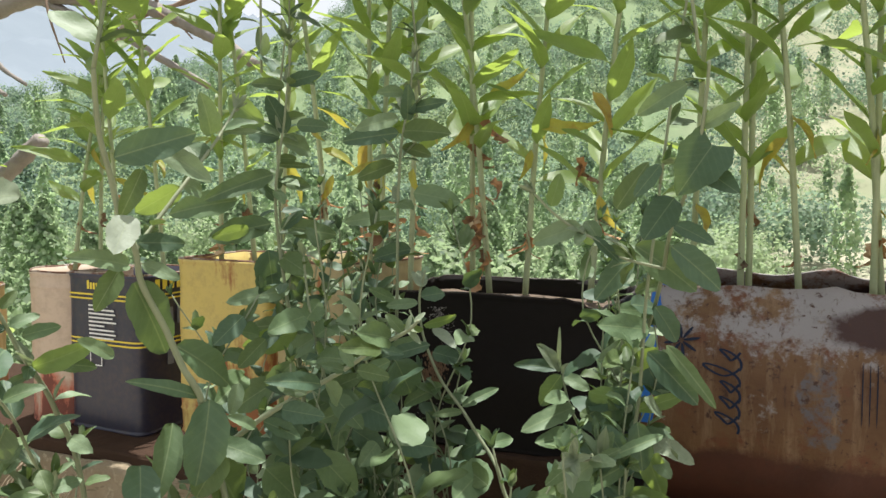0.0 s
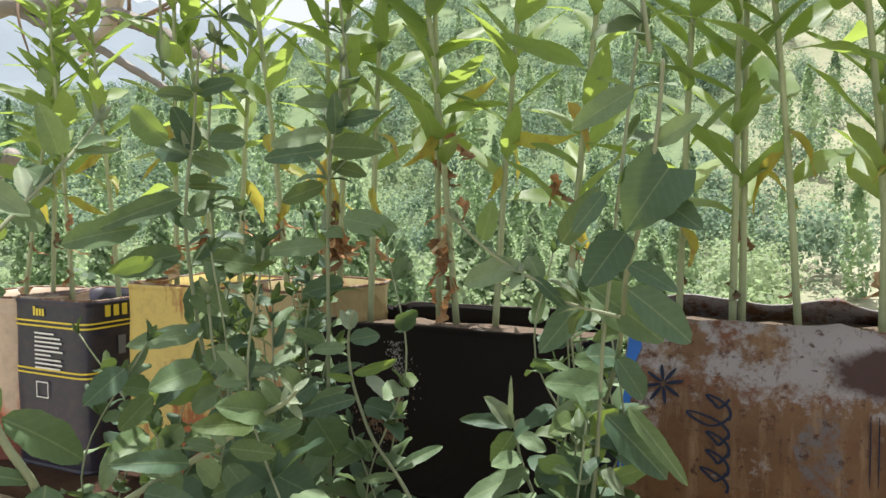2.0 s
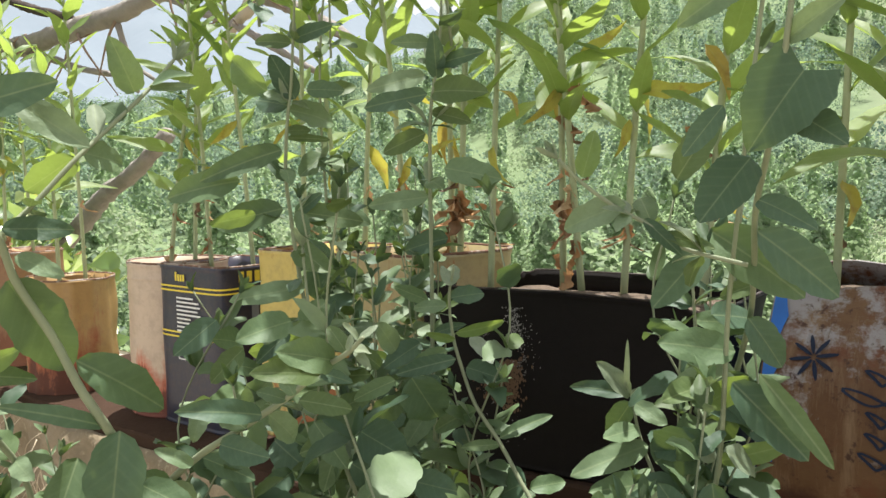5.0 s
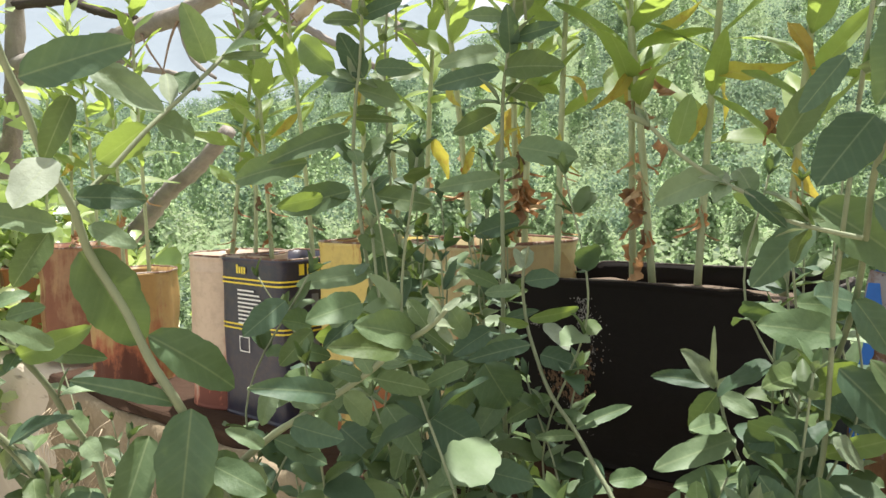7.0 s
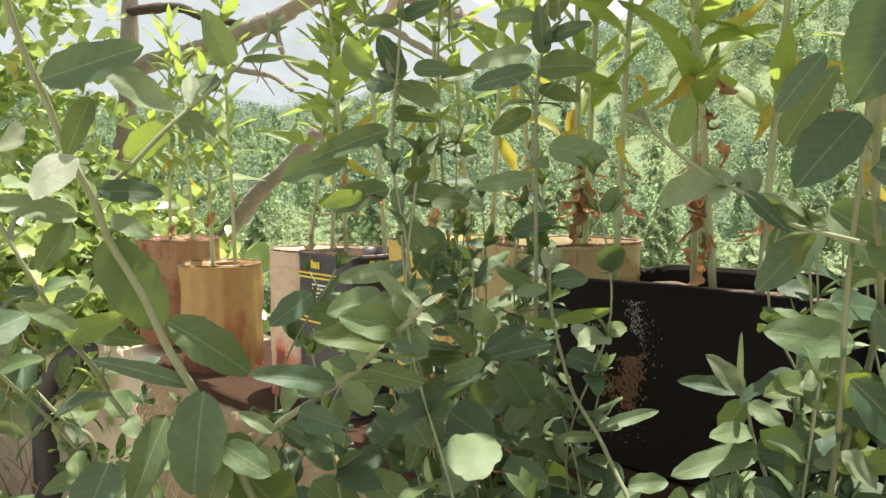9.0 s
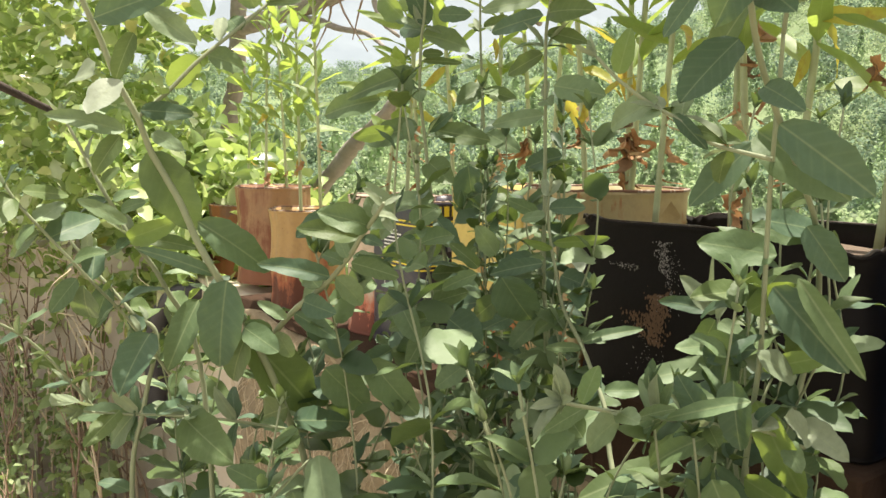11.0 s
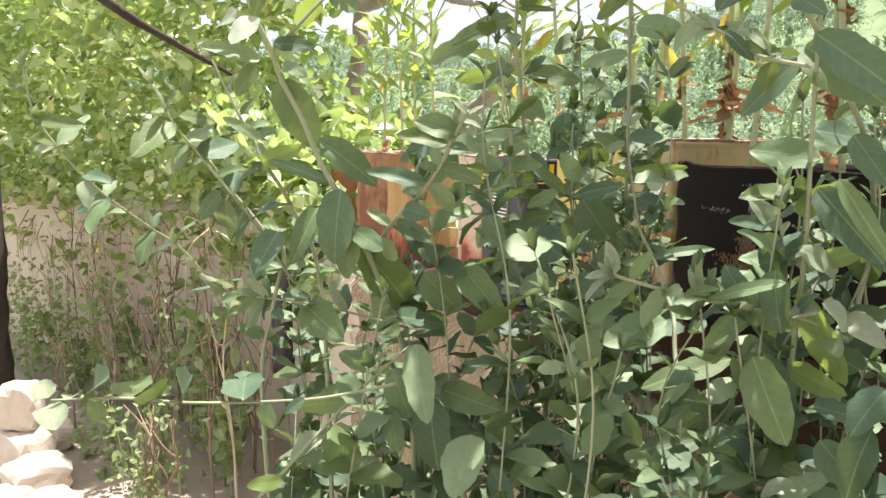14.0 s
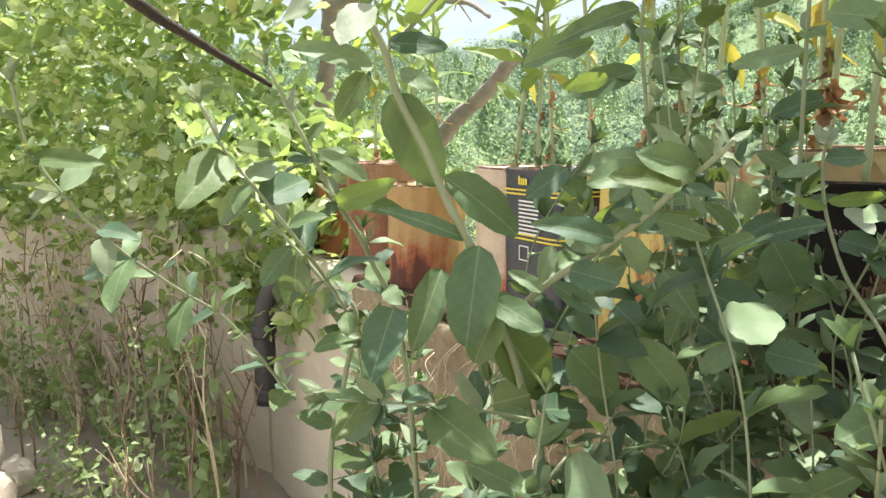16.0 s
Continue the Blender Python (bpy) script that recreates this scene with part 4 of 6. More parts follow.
def stalk(x, y, z, h, lean, green=0.20, seed=0, dead=5, spread=1.0):
    """A tall unbranched plant: pale stalk, lance leaves above, yellow and shrivelled ones below."""
    rng = random.Random(seed)
    root = anchor("tall_stalk_plant", (x, y, z), label="tall green stalk plant with yellowed lower leaves", category="plant", group="stalk plants in tins")
    ctrl = [Vector((0, 0, 0)), Vector((lean[0] * 0.3, lean[1] * 0.3, h * 0.35)), Vector((lean[0] * 0.7, lean[1] * 0.7, h * 0.7)), Vector((lean[0], lean[1], h))]
    pts = curve_points(ctrl, 8)
    v, f = tube_data(pts, 0.0054, 0.0028, 8, 0.10, seed)
    st = piece("stalk", mesh_of("stalk", v, f, M["stalk"]), root)

    def at(u):
        k = min(len(pts) - 2, int(u * (len(pts) - 1)))
        w = u * (len(pts) - 1) - k
        return pts[k].lerp(pts[k + 1], w)

    a, zz = rng.random() * 6.28, green
    while zz < h:
        u = zz / h
        a += 2.4
        tip = (zz - green) / (h - green)
        out = Vector((math.cos(a), math.sin(a), 0))
        rise = 0.80 + 0.75 * tip + rng.uniform(-0.55, 0.35)
        d = out + Vector((0, 0, rise))
        nrm = Vector((0, 0, 1)) - out * rise * 0.8 + Vector((rng.uniform(-0.1, 0.8), rng.uniform(-0.9, 0.2), 0))
        size = rng.uniform(0.85, 1.35) * spread ** 0.5 * (1.0 - 0.40 * tip ** 3)
        mesh = rng.choice(YELLOW) if (zz < green + 0.09 and rng.random() < 0.22) else rng.choice(BLADE)
        if mesh in YELLOW:
            d, size = out + Vector((0, 0, rng.uniform(-1.6, -0.2))), size * 0.9
        piece("leaf", mesh, st, leaf_pose(at(u) + out * 0.004, d, nrm, size))
        zz += rng.uniform(0.014, 0.023) * spread * (1.2 - 0.5 * tip)
    for k in range(dead):
        zz = rng.uniform(0.03, green * 0.95)
        a = rng.random() * 6.28
        out = Vector((math.cos(a), math.sin(a), 0))
        mesh = rng.choice(YELLOW) if zz > green * 0.9 and rng.random() < 0.6 else rng.choice(DEAD)
        piece("leaf", mesh, st, leaf_pose(at(zz / h), out * 0.22 + Vector((0, 0, rng.uniform(-1.6, -0.6))), Vector((0, 0, 0.4)) + out, rng.uniform(0.35, 0.85)))
    return root


ROWS_OF_STALKS = ((-2.00, 1.86, 1.29), (-1.66, 1.80, 1.376), (-1.60, 1.85, 1.376), (-1.24, 1.74, 1.333), (-1.17, 1.77, 1.333), (-0.84, 1.79, 1.391), (-0.79, 1.82, 1.391),
                  (-0.70, 1.80, 1.391), (-0.61, 1.84, 1.391), (-0.43, 1.82, 1.433), (-0.39, 1.88, 1.433), (-0.30, 1.85, 1.433), (-0.13, 1.78, 1.446), (-0.055, 1.80, 1.446), (-0.012, 1.76, 1.446),
                  (0.066, 1.73, 1.42), (0.162, 1.78, 1.42), (0.202, 1.76, 1.42), (0.261, 1.77, 1.42), (0.368, 1.78, 1.42), (0.520, 1.82, 1.435),
                  (0.594, 1.80, 1.435), (0.605, 1.81, 1.435), (0.676, 1.80, 1.435), (0.771, 1.80, 1.435), (0.783, 1.82, 1.435), (0.87, 1.80, 1.435), (0.95, 1.82, 1.435))
rooted = {}
for i, (x, y, z) in enumerate(ROWS_OF_STALKS):
    far = x < -1.2
    rooted[(x, z - 0.004)] = stalk(x, y, z - 0.004, srng.uniform(0.62, 0.88) * (0.8 if far else 1), (srng.uniform(-0.08, 0.08), srng.uniform(-0.06, 0.06)),
          srng.uniform(0.13, 0.20) if x > 0.4 else srng.uniform(0.16, 0.26), 300 + i, srng.randint(3, 6) if -0.3 < x < 0.3 else (1 if x > 0.4 else srng.randint(1, 4)), 1.5 if x > 0.4 else 1.15)


def withered(kind, x, z, way, size, count=1):
    """Turned leaves hanging from the stalk nearest to a place: yellow, or brown and crumpled."""
    near = min(rooted, key=lambda k: abs(k[0] - x))
    root = rooted[near]
    st = [c for c in root.children if c.name.startswith("stalk")][0]
    for k in range(count):
        d = Vector((way[0] + srng.uniform(-0.5, 0.5) * (count > 1), -0.15 + srng.uniform(-0.4, 0.4) * (count > 1), way[1] + srng.uniform(-0.3, 0.5) * (count > 1)))
        at = Vector((near[0] + (x - near[0]) * srng.uniform(0.1, 0.6), root.location.y - 0.01, z + size * 0.4 + srng.uniform(-0.012, 0.012))) - root.location
        mesh = srng.choice(YELLOW if kind == "yellow" else DEAD)
        piece("leaf", mesh, st, leaf_pose(at, d, Vector((0.2, -1, 0.5)), size / 0.07), "yellow turned leaf" if kind == "yellow" else "brown crumpled dead leaf")


for kind, x, z, way, size, count in (("dead", 0.006, 1.535, (0.1, -0.9), 0.062, 6), ("dead", 0.178, 1.525, (0.1, -1.0), 0.055, 3), ("yellow", 0.138, 1.684, (-0.3, -1.0), 0.034, 1), ("dead", 0.180, 1.651, (0.3, -0.7), 0.050, 2),
                                     ("yellow", 0.211, 1.730, (0.7, 0.3), 0.060, 1), ("dead", 0.207, 1.688, (0.1, -1.0), 0.060, 1), ("yellow", -0.052, 1.650, (0.1, -1.0), 0.085, 2), ("yellow", -0.098, 1.605, (-0.3, -1.0), 0.055, 1),
                                     ("yellow", 0.294, 1.667, (0.8, -0.1), 0.085, 1), ("dead", 0.321, 1.624, (0.2, -0.8), 0.042, 2), ("yellow", 0.284, 1.633, (-0.2, -1.0), 0.050, 1), ("yellow", 0.379, 1.715, (0.5, -0.6), 0.070, 1),
                                     ("dead", 0.221, 1.584, (0.5, -0.2), 0.045, 1), ("yellow", 0.443, 1.572, (0.3, -1.0), 0.060, 1), ("dead", -0.404, 1.523, (0.1, -1.0), 0.060, 3), ("yellow", -0.451, 1.729, (0.4, -0.7), 0.045, 1), ("yellow", -0.780, 1.657, (0.2, -1.0), 0.055, 1)):
    withered(kind, x, z, way, size, count)

# ---- dry straw and roots hanging over the mud wall ----
def straw():
    rng = random.Random(58)
    verts, faces = [], []
    for i in range(260):
        x, z = rng.uniform(-1.40, 0.45), rng.uniform(0.72, 1.05)
        run, fall = rng.uniform(-0.10, 0.10), rng.uniform(0.03, 0.20)
        y = 1.57 - rng.uniform(0.0, 0.022)
        v, f = tube_data(curve_points([Vector((x, y + 0.02, z)), Vector((x + run * 0.3, y - 0.012, z - fall * 0.3)), Vector((x + run, y, z - fall))], 4), rng.uniform(0.0008, 0.0022), 0.0006, 4, 0.2, i)
        n = len(verts)
        verts.extend(v)
        faces.extend(tuple(k + n for k in q) for q in f)
    tagged(new("dry_straw", mesh_of("dry_straw", verts, faces, M["twig_pale"])), "tangled dry straw hanging over the mud wall", "straw", kind="stuff")


straw()

# ---- the grey-green shrub in front of the wall ----
shrubs = [anchor("sage_shrub", (0.30 + dx, 1.12 + dy, 0.0), label="grey-green leafy shrub growing before the wall", category="shrub", group="shrubs before the wall")
          for dx, dy in ((-0.03, -0.06), (0.02, 0.10), (0.22, 0.05))]
STEMS = []


def stem(ctrl, bush=None, r0=0.0021, r1=0.0010, gap=0.022, size=1.0, seed=None, bare=0.0, branch=False, mass=False):
    """One shoot of the shrub, from its root through the given bends, with its leaves in crossed pairs."""
    seed = len(STEMS) + 500 if seed is None else seed
    rng = random.Random(seed)
    c = [Vector(p) for p in ctrl]
    if bush is None:
        bush = min(range(3), key=lambda k: (shrubs[k].location.xy - c[0].xy).length)
    base = shrubs[bush].location
    root = Vector((base.x + rng.uniform(-0.05, 0.05), base.y + rng.uniform(-0.05, 0.05), 0))
    knee = c[0] - (c[1] - c[0]).normalized() * 0.07
    knee.z = min(knee.z, c[0].z) - 0.05
    low = root.lerp(knee, 0.7)
    low.z = max(0.25, knee.z - 0.38)
    path = curve_points(c if branch else [root, low, knee, *c], 7)
    first = 0 if branch else 14
    local = [p - base for p in path]
    v, f = tube_data(local, r0 * (1.2 if branch else 1.0 if mass else 1.5), r1 * 1.2, 7, 0.10, seed)
    ob = piece("stem", mesh_of("stem", v, f, M["stem"]), shrubs[bush])
    STEMS.append(ob)
    length = 0.0
    turn = rng.random() * 3

    def put(mesh, m):
        if mass:
            mass_leaf(bush, mesh, m)
        else:
            piece("leaf", mesh, ob, m)

    want = gap * 0.5 if size else 1e9
    for i in range(max(1, first - 3), len(local) - 1):
        seg = local[i + 1] - local[i]
        length += seg.length
        if length < want:
            continue
        want = length + gap * rng.uniform(0.75, 1.3)
        d = seg.normalized()
        u = i / (len(local) - 1)
        tip = max(0.0, (u - 0.72) / 0.28)
        side = d.cross(Vector((0.2, 0.1, 1)))
        side = side.normalized() if side.length > 0.05 else Vector((1, 0, 0))
        turn += math.pi / 2 + rng.uniform(-0.4, 0.4)
        for half in (0, math.pi):
            if rng.random() < 0.10 + bare:
                continue
            q = Matrix.Rotation(turn + half, 3, d)
            out = (q @ side).normalized()
            way = out + d * (0.30 + 0.7 * tip) + Vector((0, 0, rng.uniform(-0.45, 0.25)))
            nrm = Vector((rng.uniform(-0.4, 0.9), rng.uniform(-1.0, 0.4), 0.9)) + d * 0.2 - out * 0.2
            sz = size * rng.uniform(0.70, 1.25) * (1 - 0.5 * tip)
            put(rng.choice(SAGE if tip < 0.75 else YOUNG + SAGE[:2]), leaf_pose(local[i] + out * r0, way, nrm, sz))
            if rng.random() < 0.45:
                put(rng.choice(YOUNG), leaf_pose(local[i] + out * r0, out + d * 1.2 + Vector((0, 0, 0.2)), nrm, rng.uniform(0.6, 1.1)))
    for k in range(5 if size else 0):
        a = k * 1.3 + turn
        d = (local[-1] - local[-2]).normalized()
        out = Matrix.Rotation(a, 3, d) @ d.orthogonal().normalized()
        put(rng.choice(YOUNG), leaf_pose(local[-1], d + out * rng.uniform(0.3, 0.9), d - out, rng.uniform(0.35, 0.75)))
    return ob


MASS = {0: ([], [], [0]), 1: ([], [], [0]), 2: ([], [], [0])}
# same painted mix: blue-green for shaded leaves, olive for backlit ones
M["sage_mass"] = leaf_material("sage_leaf_mass", [(0.0, (0.040, 0.074, 0.040)), (0.28, (0.070, 0.120, 0.074)), (0.5, (0.082, 0.120, 0.040)), (0.78, (0.110, 0.168, 0.080)), (1.0, (0.23, 0.295, 0.17))], 0.15, (0.24, 0.34, 0.05), 0.56, spec=0.30, joined=True, patch=30.0)


def mass_leaf(bush, mesh, m):
    """Adds one leaf to the joined foliage of a shrub."""
    vs, fs, count = MASS[bush]
    n = len(mesh.vertices)
    co = np.empty(n * 3)
    mesh.vertices.foreach_get("co", co)
    mat = np.array(m)
    vs.append(co.reshape(-1, 3) @ mat[:3, :3].T + mat[:3, 3])
    fs.extend(tuple(i + count[0] for i in p.vertices) for p in mesh.polygons)
    count[0] += n


HERO = {}
CAMERA_SIDE = Vector((0.72, 0.72, 1.54))          # about where the camera stands; the placed leaves are turned to face it


def hero(ob, base, tip, ratio, kind):
    """One leaf that stands out, on a given shoot. kind: o flat, r round, h heart, d hanging, y lit through, w pale for
    young and for sun-struck leaves, p full sun painted near-white.
    """
    b, t = Vector(base), Vector(tip)
    length = (t - b).length
    key = (round(ratio, 1), kind if kind in "rhwpy" else "o")
    if key not in HERO:
        shape = {"r": "round", "h": "heart"}.get(kind, "ovate")
        tone = {"w": "sage_young_and_lit", "p": "sage_sunlit", "y": "sage_backlit"}.get(kind, "sage")
        HERO[key] = [leaf_mesh("leaf", 0.05, 0.05 * key[0], M[tone], 700 + 10 * len(HERO) + v, shape, 0.16 + 0.10 * v, 0.08 + 0.09 * v, 0.045, 18, 6, tooth=0.016) for v in range(3)]
    # blades face the camera's place, then tilt up or down by kind
    side = CAMERA_SIDE - (b + t) / 2
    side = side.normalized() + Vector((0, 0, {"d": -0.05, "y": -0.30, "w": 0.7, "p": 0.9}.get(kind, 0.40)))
    mesh = HERO[key][int(abs(b.x * 7919 + t.z * 6007)) % 3]
    off = ob.parent.location
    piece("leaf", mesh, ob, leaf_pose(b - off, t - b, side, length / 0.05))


SHOOT_A = stem([(0.235, 1.071, 1.306), (0.246, 1.036, 1.383), (0.266, 1.004, 1.433), (0.261, 0.991, 1.460), (0.255, 0.980, 1.491), (0.251, 0.963, 1.525), (0.257, 0.952, 1.551), (0.257, 0.939, 1.577), (0.261, 0.928, 1.605), (0.265, 0.918, 1.626), (0.272, 0.909, 1.649), (0.280, 0.901, 1.670)], size=0.0, r0=0.0023, r1=0.0014)
SHOOT_Ab = stem([(0.257, 0.952, 1.551), (0.255, 0.974, 1.570), (0.257, 0.998, 1.595), (0.253, 1.027, 1.619), (0.249, 1.054, 1.642), (0.244, 1.076, 1.663)], size=0.55, gap=0.05, branch=True, r0=0.0014)
SHOOT_B = stem([(0.066, 0.993, 1.276), (0.067, 1.007, 1.344), (0.054, 0.989, 1.366), (0.041, 0.971, 1.392), (0.030, 0.954, 1.416), (0.020, 0.935, 1.446)], size=0.6, gap=0.04)
SHOOT_C = stem([(0.096, 1.009, 1.398), (0.105, 0.977, 1.448), (0.100, 0.970, 1.466), (0.102, 0.955, 1.494), (0.095, 0.941, 1.527), (0.092, 0.929, 1.554)], size=0.6, gap=0.035)
SHOOT_D = stem([(0.149, 1.308, 1.313), (0.139, 1.303, 1.404), (0.141, 1.287, 1.451), (0.139, 1.278, 1.501), (0.134, 1.276, 1.544), (0.139, 1.266, 1.587), (0.151, 1.259, 1.638), (0.157, 1.259, 1.668), (0.165, 1.256, 1.711), (0.173, 1.252, 1.748)], size=0.6, gap=0.05, r0=0.0020)
SHOOT_E = stem([(0.058, 1.465, 1.155), (0.027, 1.473, 1.291), (0.009, 1.478, 1.418), (-0.002, 1.465, 1.504), (0.000, 1.453, 1.609), (0.012, 1.438, 1.696), (0.032, 1.424, 1.770), (0.041, 1.421, 1.806)], size=0.7, gap=0.035)
SHOOT_F = stem([(0.240, 1.364, 1.320), (0.243, 1.358, 1.366), (0.249, 1.349, 1.412), (0.254, 1.343, 1.492), (0.258, 1.337, 1.570), (0.268, 1.326, 1.638), (0.274, 1.325, 1.671), (0.282, 1.323, 1.707), (0.288, 1.318, 1.738)], size=0.6, gap=0.05, r0=0.0020)
SHOOT_G = stem([(0.410, 1.283, 1.291), (0.395, 1.293, 1.314), (0.377, 1.298, 1.334), (0.356, 1.301, 1.360), (0.332, 1.301, 1.388), (0.312, 1.309, 1.417), (0.303, 1.309, 1.445), (0.304, 1.303, 1.479), (0.312, 1.300, 1.508)], size=0.0, r0=0.0017)
SHOOT_H = stem([(0.497, 1.329, 1.304), (0.480, 1.346, 1.331), (0.463, 1.359, 1.353), (0.453, 1.363, 1.376), (0.448, 1.367, 1.397)], size=0.0, r0=0.0015)
SHOOT_I = stem([(0.504, 1.399, 1.336), (0.514, 1.398, 1.388), (0.531, 1.371, 1.429), (0.553, 1.324, 1.480), (0.569, 1.272, 1.520), (0.584, 1.217, 1.560), (0.602, 1.170, 1.592), (0.616, 1.139, 1.633), (0.620, 1.135, 1.663), (0.622, 1.130, 1.686)], size=0.0, r0=0.0020)
SHOOT_J = stem([(0.577, 1.230, 1.528), (0.552, 1.223, 1.534), (0.539, 1.219, 1.539), (0.525, 1.214, 1.550), (0.506, 1.207, 1.561), (0.487, 1.198, 1.576), (0.473, 1.190, 1.592)], size=0.5, gap=0.05, branch=True, r0=0.0012)
SHOOT_K = stem([(0.529, 1.295, 1.184), (0.532, 1.290, 1.281), (0.541, 1.281, 1.348), (0.550, 1.273, 1.401), (0.557, 1.261, 1.499), (0.567, 1.248, 1.573), (0.570, 1.244, 1.601)], size=0.0, r0=0.0020)
SHOOT_M = stem([(0.565, 1.308, 1.333), (0.557, 1.268, 1.351), (0.546, 1.233, 1.358), (0.539, 1.201, 1.365), (0.534, 1.169, 1.373), (0.533, 1.125, 1.386), (0.534, 1.112, 1.391)], size=0.45, gap=0.03, branch=True, r0=0.0012)
SHOOT_N = stem([(0.404, 1.239, 1.103), (0.431, 1.270, 1.171), (0.451, 1.288, 1.219), (0.464, 1.305, 1.257), (0.473, 1.312, 1.290)], size=0.6, gap=0.05, branch=True, r0=0.0016)
SHOOT_O = stem([(0.295, 0.915, 1.154), (0.295, 0.940, 1.176), (0.295, 0.977, 1.211), (0.294, 1.020, 1.248), (0.290, 1.070, 1.283)], size=0.0, branch=True, r0=0.0016)
SHOOT_Q = stem([(0.383, 1.018, 1.281), (0.385, 0.993, 1.280), (0.383, 0.952, 1.278), (0.372, 0.907, 1.278), (0.373, 0.858, 1.285), (0.376, 0.812, 1.296), (0.375, 0.770, 1.300)], size=0.0, branch=True, r0=0.0011, r1=0.0008)
SHOOT_R = stem([(0.250, 1.084, 1.289), (0.259, 1.011, 1.316), (0.257, 0.974, 1.326), (0.256, 0.935, 1.334), (0.260, 0.908, 1.342)], size=0.55, gap=0.03, branch=True, r0=0.0010, r1=0.0007)
SHOOT_T = stem([(0.090, 1.012, 1.311), (0.112, 0.971, 1.374), (0.141, 0.937, 1.416), (0.153, 0.903, 1.459), (0.150, 0.881, 1.489), (0.149, 0.865, 1.523)], size=0.7, gap=0.03, branch=True, r0=0.0012)
SHOOT_U = stem([(0.036, 0.958, 1.264), (0.043, 0.903, 1.343), (0.054, 0.862, 1.378), (0.068, 0.818, 1.416), (0.085, 0.784, 1.457), (0.086, 0.762, 1.495), (0.087, 0.755, 1.538)], size=0.8, gap=0.028, branch=True, r0=0.0012)
SHOOT_V = stem([(0.216, 1.052, 1.349), (0.244, 1.056, 1.375), (0.281, 1.061, 1.404), (0.317, 1.068, 1.427), (0.361, 1.065, 1.453), (0.392, 1.061, 1.474), (0.419, 1.055, 1.488), (0.431, 1.055, 1.498)], size=0.0, branch=True, r0=0.0024)
SHOOT_X = stem([(0.259, 1.233, 1.298), (0.249, 1.227, 1.334), (0.242, 1.222, 1.367), (0.235, 1.220, 1.399), (0.228, 1.217, 1.432), (0.219, 1.217, 1.469), (0.215, 1.217, 1.497), (0.212, 1.217, 1.525)], size=0.45, gap=0.04, r0=0.0014)
hero(SHOOT_A, (0.271, 0.923, 1.615), (0.306, 0.963, 1.634), 0.42, "o")
hero(SHOOT_A, (0.275, 0.957, 1.624), (0.306, 0.978, 1.602), 0.42, "o")
hero(SHOOT_A, (0.269, 0.949, 1.608), (0.267, 0.933, 1.576), 0.36, "o")
hero(SHOOT_A, (0.268, 0.938, 1.576), (0.279, 0.914, 1.553), 0.62, "p")
hero(SHOOT_A, (0.263, 0.941, 1.541), (0.273, 0.895, 1.554), 0.33, "o")
hero(SHOOT_A, (0.253, 0.941, 1.538), (0.253, 0.921, 1.512), 0.50, "o")
hero(SHOOT_A, (0.245, 0.961, 1.526), (0.243, 0.997, 1.466), 0.50, "o")
hero(SHOOT_A, (0.251, 0.995, 1.474), (0.270, 1.049, 1.436), 0.36, "o")
hero(SHOOT_A, (0.270, 1.010, 1.430), (0.271, 0.998, 1.361), 0.52, "d")
hero(SHOOT_A, (0.245, 0.996, 1.412), (0.266, 0.964, 1.370), 0.42, "d")
hero(SHOOT_A, (0.257, 0.954, 1.556), (0.271, 0.988, 1.555), 0.36, "o")
hero(SHOOT_A, (0.251, 0.963, 1.540), (0.273, 0.979, 1.529), 0.42, "o")
hero(SHOOT_A, (0.240, 0.946, 1.474), (0.247, 0.913, 1.493), 0.30, "o")
hero(SHOOT_A, (0.265, 1.003, 1.434), (0.260, 0.951, 1.460), 0.25, "o")
hero(SHOOT_A, (0.267, 1.024, 1.391), (0.303, 1.037, 1.379), 0.50, "o")
hero(SHOOT_A, (0.270, 1.026, 1.387), (0.249, 1.012, 1.342), 0.50, "o")
hero(SHOOT_Ab, (0.257, 0.997, 1.596), (0.227, 0.981, 1.575), 0.45, "y")
hero(SHOOT_Ab, (0.250, 1.006, 1.599), (0.246, 1.038, 1.594), 0.60, "o")
hero(SHOOT_Ab, (0.254, 1.030, 1.619), (0.234, 1.028, 1.631), 0.85, "o")
hero(SHOOT_Ab, (0.244, 1.046, 1.639), (0.260, 1.024, 1.665), 0.45, "o")
hero(SHOOT_Ab, (0.249, 1.053, 1.642), (0.275, 1.070, 1.643), 0.25, "o")
hero(SHOOT_B, (0.040, 0.971, 1.395), (0.035, 0.951, 1.352), 0.50, "o")
hero(SHOOT_B, (0.051, 0.986, 1.372), (0.039, 1.013, 1.371), 0.70, "o")
hero(SHOOT_B, (0.065, 0.989, 1.364), (0.036, 0.979, 1.344), 0.60, "o")
hero(SHOOT_B, (0.064, 1.002, 1.347), (0.045, 1.016, 1.315), 0.70, "o")
hero(SHOOT_C, (0.115, 0.973, 1.448), (0.156, 1.000, 1.462), 0.36, "y")
hero(SHOOT_C, (0.118, 0.982, 1.448), (0.131, 1.031, 1.442), 0.28, "o")
hero(SHOOT_C, (0.115, 0.971, 1.442), (0.098, 0.952, 1.432), 0.35, "o")
hero(SHOOT_C, (0.104, 0.958, 1.482), (0.098, 0.940, 1.484), 0.40, "o")
hero(SHOOT_C, (0.109, 0.969, 1.474), (0.138, 0.982, 1.483), 0.40, "o")
hero(SHOOT_C, (0.102, 0.956, 1.498), (0.107, 0.968, 1.512), 0.50, "o")
hero(SHOOT_C, (0.114, 0.935, 1.586), (0.147, 0.941, 1.593), 0.90, "w")
